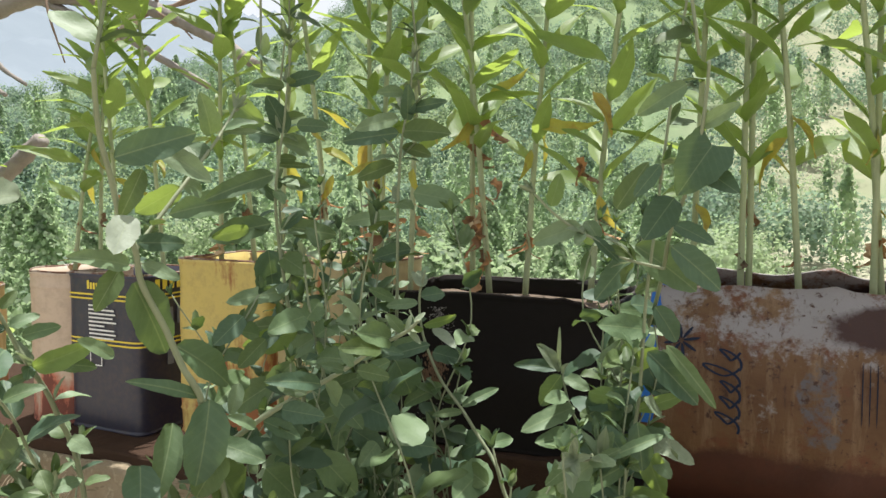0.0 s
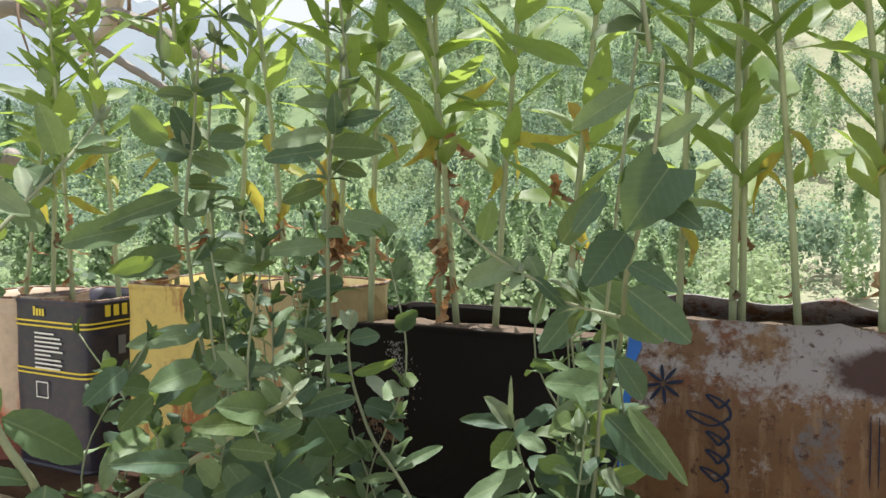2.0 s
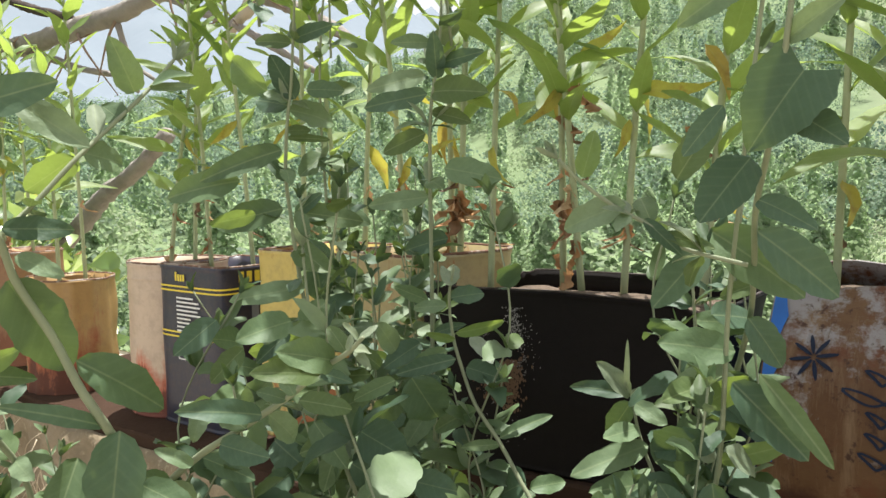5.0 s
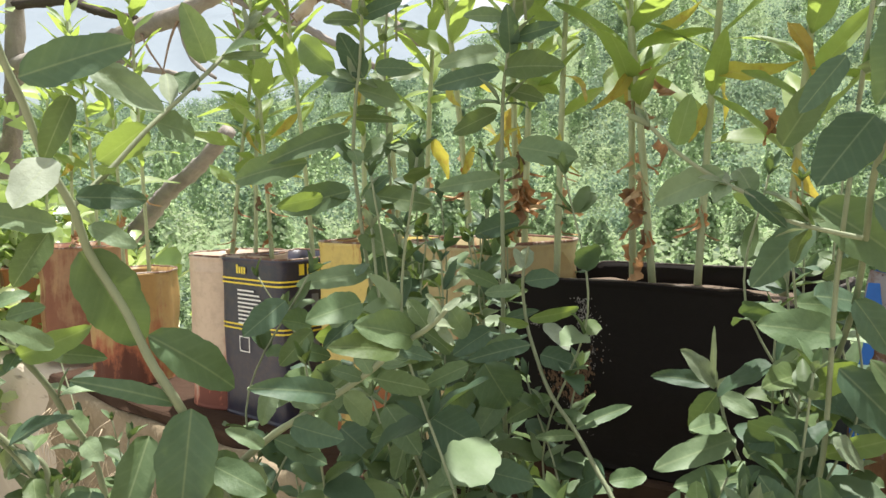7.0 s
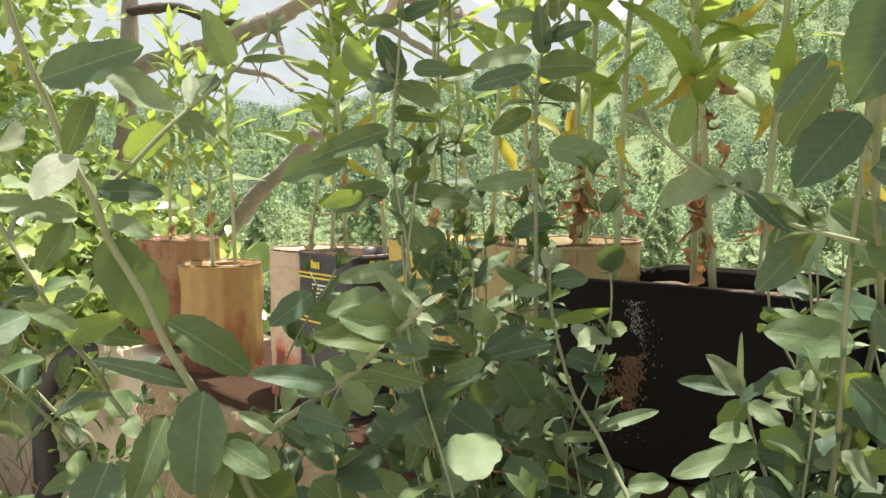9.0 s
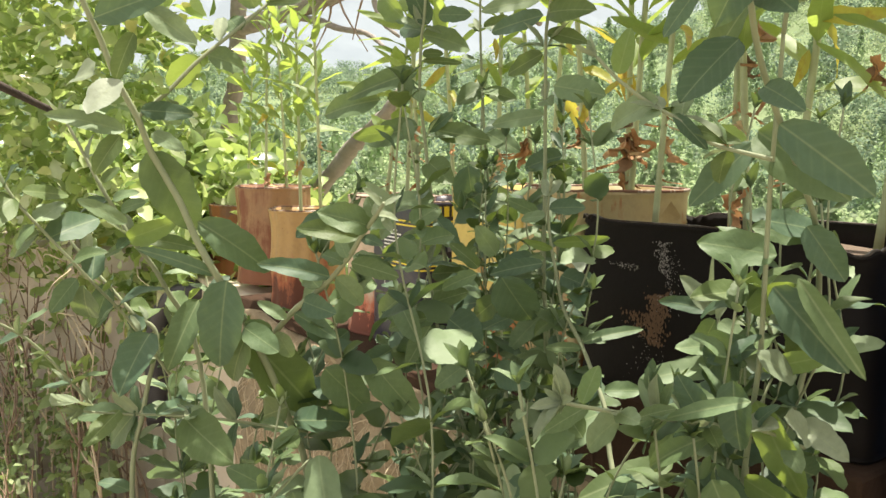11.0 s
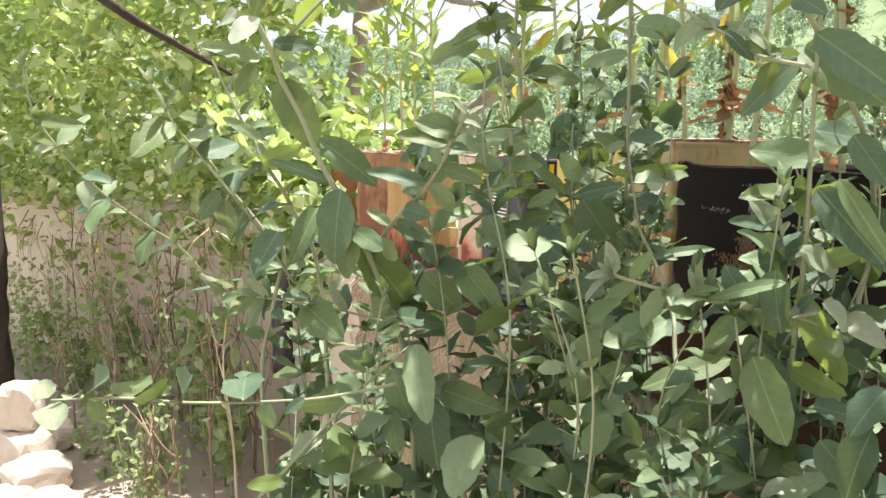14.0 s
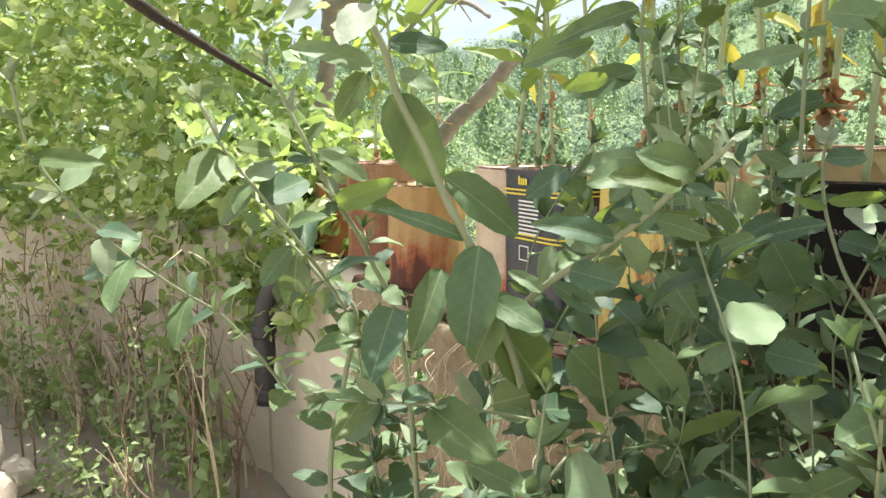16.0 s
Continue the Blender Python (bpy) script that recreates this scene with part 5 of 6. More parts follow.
hero(SHOOT_C, (0.095, 0.943, 1.558), (0.069, 0.967, 1.566), 0.50, "o")
hero(SHOOT_D, (0.129, 1.270, 1.556), (0.061, 1.238, 1.540), 0.42, "o")
hero(SHOOT_D, (0.140, 1.283, 1.552), (0.181, 1.329, 1.543), 0.36, "o")
hero(SHOOT_D, (0.138, 1.263, 1.612), (0.105, 1.195, 1.590), 0.33, "o")
hero(SHOOT_D, (0.153, 1.259, 1.648), (0.163, 1.322, 1.643), 0.42, "o")
hero(SHOOT_D, (0.158, 1.263, 1.658), (0.144, 1.247, 1.699), 0.50, "o")
hero(SHOOT_D, (0.142, 1.243, 1.665), (0.095, 1.230, 1.698), 0.50, "y")
hero(SHOOT_D, (0.146, 1.265, 1.653), (0.103, 1.262, 1.663), 0.60, "o")
hero(SHOOT_D, (0.143, 1.266, 1.630), (0.157, 1.283, 1.631), 0.50, "o")
hero(SHOOT_D, (0.166, 1.270, 1.667), (0.196, 1.289, 1.666), 0.45, "o")
hero(SHOOT_D, (0.142, 1.266, 1.623), (0.165, 1.303, 1.624), 0.25, "o")
hero(SHOOT_D, (0.145, 1.282, 1.479), (0.104, 1.222, 1.471), 0.32, "o")
hero(SHOOT_D, (0.138, 1.279, 1.517), (0.178, 1.276, 1.502), 0.70, "o")
hero(SHOOT_D, (0.149, 1.290, 1.429), (0.124, 1.231, 1.418), 0.50, "y")
hero(SHOOT_D, (0.145, 1.289, 1.437), (0.091, 1.270, 1.434), 0.40, "o")
hero(SHOOT_D, (0.146, 1.296, 1.406), (0.210, 1.293, 1.386), 0.30, "o")
hero(SHOOT_D, (0.158, 1.300, 1.379), (0.160, 1.240, 1.382), 0.35, "o")
hero(SHOOT_D, (0.156, 1.262, 1.709), (0.125, 1.242, 1.715), 0.40, "o")
hero(SHOOT_D, (0.158, 1.263, 1.713), (0.197, 1.272, 1.723), 0.40, "o")
hero(SHOOT_D, (0.133, 1.274, 1.582), (0.118, 1.259, 1.609), 0.40, "o")
hero(SHOOT_D, (0.137, 1.279, 1.550), (0.156, 1.296, 1.571), 0.40, "o")
hero(SHOOT_D, (0.140, 1.288, 1.456), (0.172, 1.294, 1.431), 0.45, "o")
hero(SHOOT_E, (0.018, 1.469, 1.484), (-0.016, 1.506, 1.414), 0.62, "d")
hero(SHOOT_E, (0.004, 1.459, 1.554), (0.063, 1.466, 1.532), 0.40, "o")
hero(SHOOT_E, (0.003, 1.456, 1.609), (0.039, 1.478, 1.600), 0.50, "o")
hero(SHOOT_E, (0.001, 1.453, 1.616), (0.006, 1.410, 1.594), 0.60, "o")
hero(SHOOT_E, (0.006, 1.448, 1.691), (0.029, 1.489, 1.706), 0.40, "o")
hero(SHOOT_E, (0.023, 1.464, 1.421), (0.017, 1.415, 1.398), 0.40, "o")
hero(SHOOT_E, (0.029, 1.463, 1.393), (0.066, 1.467, 1.363), 0.40, "o")
hero(SHOOT_F, (0.257, 1.336, 1.566), (0.198, 1.314, 1.559), 0.33, "o")
hero(SHOOT_F, (0.287, 1.321, 1.592), (0.337, 1.337, 1.583), 0.45, "o")
hero(SHOOT_F, (0.269, 1.326, 1.643), (0.297, 1.354, 1.637), 0.40, "o")
hero(SHOOT_F, (0.268, 1.322, 1.659), (0.198, 1.309, 1.652), 0.33, "o")
hero(SHOOT_F, (0.268, 1.319, 1.676), (0.250, 1.263, 1.661), 0.28, "o")
hero(SHOOT_F, (0.272, 1.325, 1.661), (0.326, 1.319, 1.661), 0.50, "o")
hero(SHOOT_F, (0.276, 1.326, 1.673), (0.292, 1.301, 1.705), 0.42, "o")
hero(SHOOT_F, (0.257, 1.332, 1.625), (0.209, 1.324, 1.609), 0.40, "o")
hero(SHOOT_F, (0.266, 1.354, 1.526), (0.224, 1.334, 1.517), 0.50, "o")
hero(SHOOT_F, (0.277, 1.324, 1.685), (0.324, 1.328, 1.693), 0.30, "o")
hero(SHOOT_F, (0.253, 1.338, 1.467), (0.237, 1.309, 1.483), 0.40, "o")
hero(SHOOT_F, (0.254, 1.346, 1.434), (0.288, 1.338, 1.449), 0.35, "o")
hero(SHOOT_F, (0.250, 1.348, 1.402), (0.227, 1.321, 1.392), 0.35, "o")
hero(SHOOT_F, (0.276, 1.319, 1.703), (0.277, 1.270, 1.700), 0.35, "o")
hero(SHOOT_G, (0.305, 1.304, 1.478), (0.322, 1.335, 1.482), 0.45, "o")
hero(SHOOT_G, (0.303, 1.301, 1.471), (0.258, 1.306, 1.466), 0.30, "o")
hero(SHOOT_G, (0.311, 1.297, 1.490), (0.291, 1.329, 1.510), 0.35, "w")
hero(SHOOT_G, (0.309, 1.296, 1.490), (0.292, 1.308, 1.507), 0.30, "w")
hero(SHOOT_G, (0.305, 1.310, 1.446), (0.326, 1.370, 1.446), 0.17, "y")
hero(SHOOT_G, (0.306, 1.334, 1.439), (0.345, 1.309, 1.427), 0.34, "p")
hero(SHOOT_G, (0.316, 1.311, 1.416), (0.351, 1.313, 1.412), 0.60, "o")
hero(SHOOT_G, (0.334, 1.301, 1.383), (0.277, 1.298, 1.357), 0.35, "o")
hero(SHOOT_G, (0.356, 1.302, 1.362), (0.384, 1.351, 1.381), 0.19, "o")
hero(SHOOT_G, (0.357, 1.301, 1.357), (0.334, 1.277, 1.358), 0.30, "o")
hero(SHOOT_G, (0.383, 1.300, 1.330), (0.349, 1.313, 1.309), 0.85, "r")
hero(SHOOT_G, (0.387, 1.300, 1.326), (0.408, 1.325, 1.330), 0.50, "r")
hero(SHOOT_G, (0.301, 1.304, 1.430), (0.256, 1.298, 1.415), 0.30, "o")
hero(SHOOT_G, (0.305, 1.309, 1.440), (0.296, 1.283, 1.447), 0.30, "y")
hero(SHOOT_H, (0.446, 1.366, 1.398), (0.432, 1.341, 1.430), 0.40, "w")
hero(SHOOT_H, (0.445, 1.366, 1.400), (0.402, 1.344, 1.408), 0.28, "o")
hero(SHOOT_H, (0.443, 1.365, 1.400), (0.451, 1.347, 1.443), 0.14, "w")
hero(SHOOT_H, (0.447, 1.365, 1.395), (0.457, 1.363, 1.407), 0.60, "w")
hero(SHOOT_H, (0.447, 1.365, 1.393), (0.416, 1.380, 1.350), 0.36, "o")
hero(SHOOT_H, (0.450, 1.366, 1.392), (0.480, 1.360, 1.382), 0.50, "o")
hero(SHOOT_H, (0.463, 1.362, 1.360), (0.428, 1.297, 1.349), 0.28, "o")
hero(SHOOT_H, (0.455, 1.362, 1.373), (0.446, 1.319, 1.376), 0.40, "o")
hero(SHOOT_H, (0.480, 1.348, 1.337), (0.441, 1.302, 1.336), 0.40, "o")
hero(SHOOT_H, (0.481, 1.348, 1.335), (0.453, 1.346, 1.297), 0.50, "o")
hero(SHOOT_H, (0.472, 1.353, 1.357), (0.496, 1.349, 1.355), 0.60, "o")
hero(SHOOT_I, (0.624, 1.142, 1.627), (0.603, 1.130, 1.593), 0.95, "h")
hero(SHOOT_I, (0.594, 1.169, 1.589), (0.578, 1.143, 1.560), 0.60, "o")
hero(SHOOT_I, (0.583, 1.226, 1.548), (0.627, 1.257, 1.509), 0.36, "o")
hero(SHOOT_I, (0.587, 1.146, 1.614), (0.570, 1.138, 1.590), 0.40, "o")
hero(SHOOT_I, (0.608, 1.122, 1.669), (0.580, 1.104, 1.650), 0.42, "o")
hero(SHOOT_I, (0.617, 1.152, 1.610), (0.642, 1.134, 1.596), 0.50, "o")
hero(SHOOT_I, (0.591, 1.198, 1.567), (0.620, 1.178, 1.558), 0.40, "o")
hero(SHOOT_I, (0.617, 1.139, 1.641), (0.641, 1.124, 1.654), 0.40, "o")
hero(SHOOT_I, (0.557, 1.305, 1.484), (0.581, 1.315, 1.449), 0.50, "o")
hero(SHOOT_I, (0.550, 1.323, 1.476), (0.526, 1.291, 1.482), 0.50, "o")
hero(SHOOT_I, (0.533, 1.361, 1.432), (0.504, 1.313, 1.425), 0.45, "d")
hero(SHOOT_I, (0.561, 1.310, 1.507), (0.538, 1.302, 1.498), 0.50, "o")
hero(SHOOT_I, (0.559, 1.270, 1.467), (0.518, 1.243, 1.474), 0.45, "o")
hero(SHOOT_I, (0.523, 1.385, 1.411), (0.497, 1.403, 1.349), 0.50, "d")
hero(SHOOT_I, (0.531, 1.370, 1.425), (0.562, 1.335, 1.391), 0.50, "d")
hero(SHOOT_I, (0.574, 1.271, 1.454), (0.622, 1.265, 1.404), 0.25, "o")
hero(SHOOT_J, (0.510, 1.208, 1.564), (0.464, 1.203, 1.550), 0.38, "o")
hero(SHOOT_J, (0.486, 1.197, 1.581), (0.496, 1.194, 1.608), 0.45, "y")
hero(SHOOT_J, (0.524, 1.214, 1.552), (0.506, 1.236, 1.574), 0.40, "o")
hero(SHOOT_J, (0.531, 1.216, 1.546), (0.560, 1.224, 1.538), 0.30, "o")
hero(SHOOT_J, (0.538, 1.218, 1.579), (0.564, 1.208, 1.616), 0.38, "o")
hero(SHOOT_J, (0.520, 1.212, 1.555), (0.543, 1.215, 1.534), 0.30, "o")
hero(SHOOT_K, (0.546, 1.261, 1.545), (0.603, 1.265, 1.510), 0.50, "o")
hero(SHOOT_K, (0.545, 1.260, 1.538), (0.518, 1.231, 1.498), 0.36, "o")
hero(SHOOT_K, (0.557, 1.272, 1.446), (0.606, 1.279, 1.401), 0.38, "o")
hero(SHOOT_K, (0.552, 1.269, 1.369), (0.571, 1.300, 1.296), 0.33, "y")
hero(SHOOT_K, (0.523, 1.269, 1.317), (0.536, 1.282, 1.237), 0.52, "d")
hero(SHOOT_K, (0.556, 1.237, 1.389), (0.564, 1.232, 1.345), 0.50, "d")
hero(SHOOT_K, (0.534, 1.278, 1.437), (0.534, 1.231, 1.447), 0.40, "o")
hero(SHOOT_K, (0.536, 1.279, 1.425), (0.565, 1.280, 1.448), 0.50, "y")
hero(SHOOT_K, (0.569, 1.285, 1.386), (0.560, 1.257, 1.405), 0.60, "w")
hero(SHOOT_K, (0.580, 1.285, 1.349), (0.580, 1.262, 1.369), 0.80, "w")
hero(SHOOT_K, (0.549, 1.262, 1.354), (0.573, 1.258, 1.363), 0.60, "w")
hero(SHOOT_K, (0.542, 1.280, 1.400), (0.497, 1.277, 1.389), 0.45, "o")
hero(SHOOT_K, (0.547, 1.281, 1.388), (0.593, 1.285, 1.407), 0.35, "y")
hero(SHOOT_K, (0.540, 1.280, 1.308), (0.589, 1.269, 1.303), 0.40, "y")
hero(SHOOT_K, (0.539, 1.285, 1.487), (0.555, 1.338, 1.480), 0.40, "o")
hero(SHOOT_M, (0.582, 1.218, 1.386), (0.543, 1.184, 1.373), 0.20, "o")
hero(SHOOT_M, (0.553, 1.226, 1.355), (0.500, 1.213, 1.322), 0.33, "o")
hero(SHOOT_M, (0.537, 1.172, 1.371), (0.554, 1.183, 1.382), 0.40, "o")
hero(SHOOT_M, (0.537, 1.157, 1.374), (0.506, 1.154, 1.346), 0.50, "o")
hero(SHOOT_M, (0.530, 1.137, 1.383), (0.509, 1.120, 1.364), 0.40, "o")
hero(SHOOT_M, (0.528, 1.134, 1.384), (0.517, 1.156, 1.403), 0.40, "y")
hero(SHOOT_M, (0.541, 1.189, 1.367), (0.518, 1.185, 1.352), 0.30, "o")
hero(SHOOT_M, (0.550, 1.224, 1.359), (0.531, 1.213, 1.390), 0.50, "d")
hero(SHOOT_N, (0.450, 1.290, 1.224), (0.508, 1.280, 1.205), 0.55, "d")
hero(SHOOT_N, (0.450, 1.286, 1.216), (0.438, 1.230, 1.213), 0.40, "d")
hero(SHOOT_N, (0.449, 1.273, 1.197), (0.460, 1.312, 1.159), 0.60, "d")
hero(SHOOT_N, (0.465, 1.304, 1.255), (0.417, 1.287, 1.211), 0.50, "d")
hero(SHOOT_N, (0.462, 1.298, 1.247), (0.413, 1.305, 1.246), 0.40, "o")
hero(SHOOT_N, (0.441, 1.268, 1.176), (0.432, 1.225, 1.164), 0.40, "o")
hero(SHOOT_O, (0.295, 1.051, 1.260), (0.304, 1.066, 1.213), 0.55, "g")
hero(SHOOT_O, (0.297, 0.998, 1.221), (0.295, 1.004, 1.162), 0.60, "o")
hero(SHOOT_O, (0.297, 0.983, 1.209), (0.282, 0.952, 1.194), 0.60, "w")
hero(SHOOT_O, (0.285, 1.038, 1.261), (0.242, 1.015, 1.272), 0.40, "o")
hero(SHOOT_O, (0.286, 1.029, 1.249), (0.270, 0.985, 1.245), 0.30, "o")
hero(SHOOT_O, (0.296, 1.073, 1.269), (0.304, 1.070, 1.205), 0.45, "d")
hero(SHOOT_O, (0.311, 1.081, 1.239), (0.324, 1.082, 1.166), 0.50, "d")
hero(SHOOT_O, (0.301, 0.944, 1.177), (0.314, 0.912, 1.184), 0.40, "y")
hero(SHOOT_O, (0.285, 1.013, 1.235), (0.237, 0.972, 1.219), 0.35, "y")
hero(SHOOT_A, (0.235, 1.037, 1.376), (0.234, 1.108, 1.295), 0.42, "o")
hero(SHOOT_A, (0.251, 0.957, 1.391), (0.286, 0.926, 1.367), 0.50, "o")
hero(SHOOT_A, (0.247, 1.067, 1.313), (0.202, 1.060, 1.292), 0.60, "d")
hero(SHOOT_A, (0.252, 1.071, 1.302), (0.236, 1.134, 1.287), 0.40, "o")
hero(SHOOT_Q, (0.369, 0.768, 1.300), (0.354, 0.762, 1.309), 0.90, "w")
hero(SHOOT_Q, (0.370, 0.796, 1.296), (0.397, 0.797, 1.323), 0.75, "r")
hero(SHOOT_Q, (0.372, 0.821, 1.293), (0.339, 0.825, 1.303), 0.80, "r")
hero(SHOOT_Q, (0.376, 0.855, 1.289), (0.397, 0.853, 1.314), 1.00, "r")
hero(SHOOT_Q, (0.384, 0.896, 1.285), (0.346, 0.905, 1.296), 0.80, "r")
hero(SHOOT_Q, (0.371, 0.798, 1.294), (0.364, 0.799, 1.276), 0.70, "r")
hero(SHOOT_Q, (0.374, 0.836, 1.291), (0.400, 0.832, 1.312), 0.80, "r")
hero(SHOOT_Q, (0.371, 0.769, 1.296), (0.399, 0.772, 1.289), 0.70, "w")
hero(SHOOT_Q, (0.389, 0.914, 1.282), (0.386, 0.912, 1.259), 0.70, "r")
hero(SHOOT_Q, (0.395, 0.940, 1.283), (0.389, 0.924, 1.273), 0.50, "r")
hero(SHOOT_Q, (0.370, 0.780, 1.298), (0.351, 0.784, 1.298), 0.60, "w")
hero(SHOOT_R, (0.256, 0.935, 1.334), (0.213, 0.903, 1.331), 0.35, "o")
hero(SHOOT_R, (0.255, 0.933, 1.337), (0.278, 0.904, 1.324), 0.40, "o")
hero(SHOOT_R, (0.259, 0.979, 1.323), (0.312, 0.989, 1.309), 0.60, "d")
hero(SHOOT_R, (0.258, 0.943, 1.334), (0.224, 0.928, 1.301), 0.45, "o")
hero(SHOOT_R, (0.249, 0.910, 1.343), (0.285, 0.888, 1.366), 0.50, "w")
hero(SHOOT_R, (0.262, 0.957, 1.331), (0.237, 0.996, 1.334), 0.30, "o")
hero(SHOOT_T, (0.150, 0.881, 1.489), (0.184, 0.842, 1.463), 0.50, "o")
hero(SHOOT_T, (0.151, 0.887, 1.494), (0.127, 0.927, 1.490), 0.35, "o")
hero(SHOOT_T, (0.144, 0.904, 1.454), (0.123, 0.950, 1.473), 0.45, "o")
hero(SHOOT_T, (0.143, 0.899, 1.459), (0.104, 0.874, 1.441), 0.50, "o")
hero(SHOOT_T, (0.139, 0.926, 1.419), (0.133, 0.904, 1.391), 0.50, "o")
hero(SHOOT_T, (0.140, 0.931, 1.413), (0.108, 0.935, 1.369), 0.50, "o")
hero(SHOOT_U, (0.085, 0.761, 1.487), (0.116, 0.800, 1.489), 0.35, "o")
hero(SHOOT_U, (0.086, 0.779, 1.457), (0.068, 0.759, 1.465), 0.50, "w")
hero(SHOOT_U, (0.087, 0.803, 1.429), (0.106, 0.804, 1.408), 0.60, "w")
hero(SHOOT_U, (0.069, 0.829, 1.410), (0.028, 0.786, 1.396), 0.30, "o")
hero(SHOOT_D, (0.111, 1.234, 1.583), (0.052, 1.187, 1.573), 0.38, "o")
hero(SHOOT_D, (0.115, 1.248, 1.551), (0.098, 1.208, 1.542), 0.42, "y")
hero(SHOOT_E, (-0.006, 1.436, 1.510), (-0.002, 1.447, 1.429), 0.60, "d")
hero(SHOOT_V, (0.404, 1.060, 1.481), (0.402, 1.028, 1.493), 0.55, "o")
hero(SHOOT_V, (0.399, 1.054, 1.474), (0.394, 1.017, 1.484), 0.42, "o")
hero(SHOOT_V, (0.415, 1.059, 1.487), (0.403, 1.057, 1.502), 0.50, "o")
hero(SHOOT_V, (0.422, 1.052, 1.490), (0.424, 1.056, 1.502), 0.30, "w")
hero(SHOOT_V, (0.424, 1.054, 1.490), (0.422, 1.074, 1.489), 0.40, "w")
hero(SHOOT_V, (0.426, 1.057, 1.496), (0.430, 1.068, 1.503), 0.35, "w")
hero(SHOOT_V, (0.426, 1.057, 1.496), (0.432, 1.041, 1.508), 0.35, "w")
hero(SHOOT_V, (0.418, 1.062, 1.488), (0.430, 1.061, 1.481), 0.40, "w")
hero(SHOOT_V, (0.372, 1.063, 1.453), (0.386, 1.094, 1.443), 0.36, "o")
hero(SHOOT_V, (0.370, 1.061, 1.456), (0.360, 1.058, 1.472), 0.45, "o")
hero(SHOOT_V, (0.337, 1.064, 1.438), (0.331, 1.016, 1.454), 0.32, "o")
hero(SHOOT_V, (0.325, 1.061, 1.428), (0.295, 1.060, 1.439), 0.50, "o")
hero(SHOOT_V, (0.340, 1.067, 1.438), (0.344, 1.091, 1.415), 0.50, "o")
hero(SHOOT_V, (0.302, 1.059, 1.414), (0.339, 1.062, 1.412), 0.45, "d")
hero(SHOOT_V, (0.282, 1.060, 1.401), (0.305, 1.085, 1.384), 0.38, "o")
hero(SHOOT_V, (0.279, 1.054, 1.397), (0.270, 1.035, 1.412), 0.40, "o")
hero(SHOOT_V, (0.260, 1.054, 1.383), (0.257, 1.068, 1.356), 0.50, "d")
hero(SHOOT_V, (0.258, 1.051, 1.382), (0.255, 1.029, 1.393), 0.45, "o")
hero(SHOOT_V, (0.393, 1.061, 1.472), (0.413, 1.061, 1.472), 0.40, "o")
hero(SHOOT_V, (0.360, 1.064, 1.451), (0.348, 1.052, 1.458), 0.50, "o")
hero(SHOOT_X, (0.302, 1.252, 1.417), (0.307, 1.285, 1.370), 0.72, "d")
hero(SHOOT_X, (0.283, 1.208, 1.380), (0.334, 1.205, 1.368), 0.68, "d")
hero(SHOOT_X, (0.272, 1.195, 1.373), (0.291, 1.159, 1.349), 0.40, "o")
hero(SHOOT_X, (0.283, 1.198, 1.356), (0.307, 1.220, 1.332), 0.55, "d")
hero(SHOOT_X, (0.266, 1.185, 1.365), (0.242, 1.182, 1.323), 0.50, "d")
hero(SHOOT_X, (0.330, 1.276, 1.432), (0.290, 1.244, 1.422), 0.34, "o")
hero(SHOOT_X, (0.212, 1.112, 1.414), (0.217, 1.098, 1.389), 0.50, "d")
hero(SHOOT_X, (0.223, 1.205, 1.461), (0.217, 1.241, 1.478), 0.55, "o")
hero(SHOOT_X, (0.213, 1.193, 1.462), (0.183, 1.188, 1.445), 0.50, "o")
hero(SHOOT_X, (0.193, 1.166, 1.448), (0.207, 1.134, 1.462), 0.55, "o")
hero(SHOOT_X, (0.232, 1.209, 1.443), (0.230, 1.252, 1.456), 0.50, "o")
hero(SHOOT_X, (0.311, 1.239, 1.335), (0.355, 1.241, 1.335), 0.55, "d")
hero(SHOOT_X, (0.304, 1.210, 1.342), (0.304, 1.181, 1.328), 0.60, "d")
hero(SHOOT_X, (0.226, 1.217, 1.441), (0.189, 1.210, 1.419), 0.45, "o")
hero(SHOOT_X, (0.242, 1.216, 1.387), (0.269, 1.238, 1.401), 0.45, "o")
hero(SHOOT_X, (0.247, 1.217, 1.379), (0.212, 1.206, 1.356), 0.45, "d")
hero(SHOOT_X, (0.228, 1.225, 1.412), (0.272, 1.232, 1.421), 0.40, "o")
hero(SHOOT_X, (0.280, 1.265, 1.392), (0.242, 1.264, 1.366), 0.50, "d")
hero(SHOOT_X, (0.268, 1.251, 1.422), (0.268, 1.223, 1.445), 0.40, "o")
hero(SHOOT_X, (0.270, 1.270, 1.433), (0.275, 1.243, 1.461), 0.45, "o")
hero(SHOOT_X, (0.303, 1.289, 1.410), (0.287, 1.270, 1.392), 0.60, "o")
hero(SHOOT_X, (0.237, 1.176, 1.346), (0.234, 1.144, 1.333), 0.55, "d")
hero(SHOOT_X, (0.205, 1.147, 1.361), (0.195, 1.127, 1.342), 0.55, "d")
hero(SHOOT_X, (0.252, 1.100, 1.343), (0.262, 1.137, 1.302), 0.55, "d")
hero(SHOOT_X, (0.292, 1.122, 1.357), (0.324, 1.147, 1.312), 0.50, "d")
hero(SHOOT_X, (0.391, 1.289, 1.309), (0.386, 1.222, 1.294), 0.50, "d")
hero(SHOOT_X, (0.291, 1.151, 1.403), (0.326, 1.145, 1.379), 0.50, "d")
hero(SHOOT_X, (0.315, 1.163, 1.392), (0.279, 1.141, 1.382), 0.40, "o")
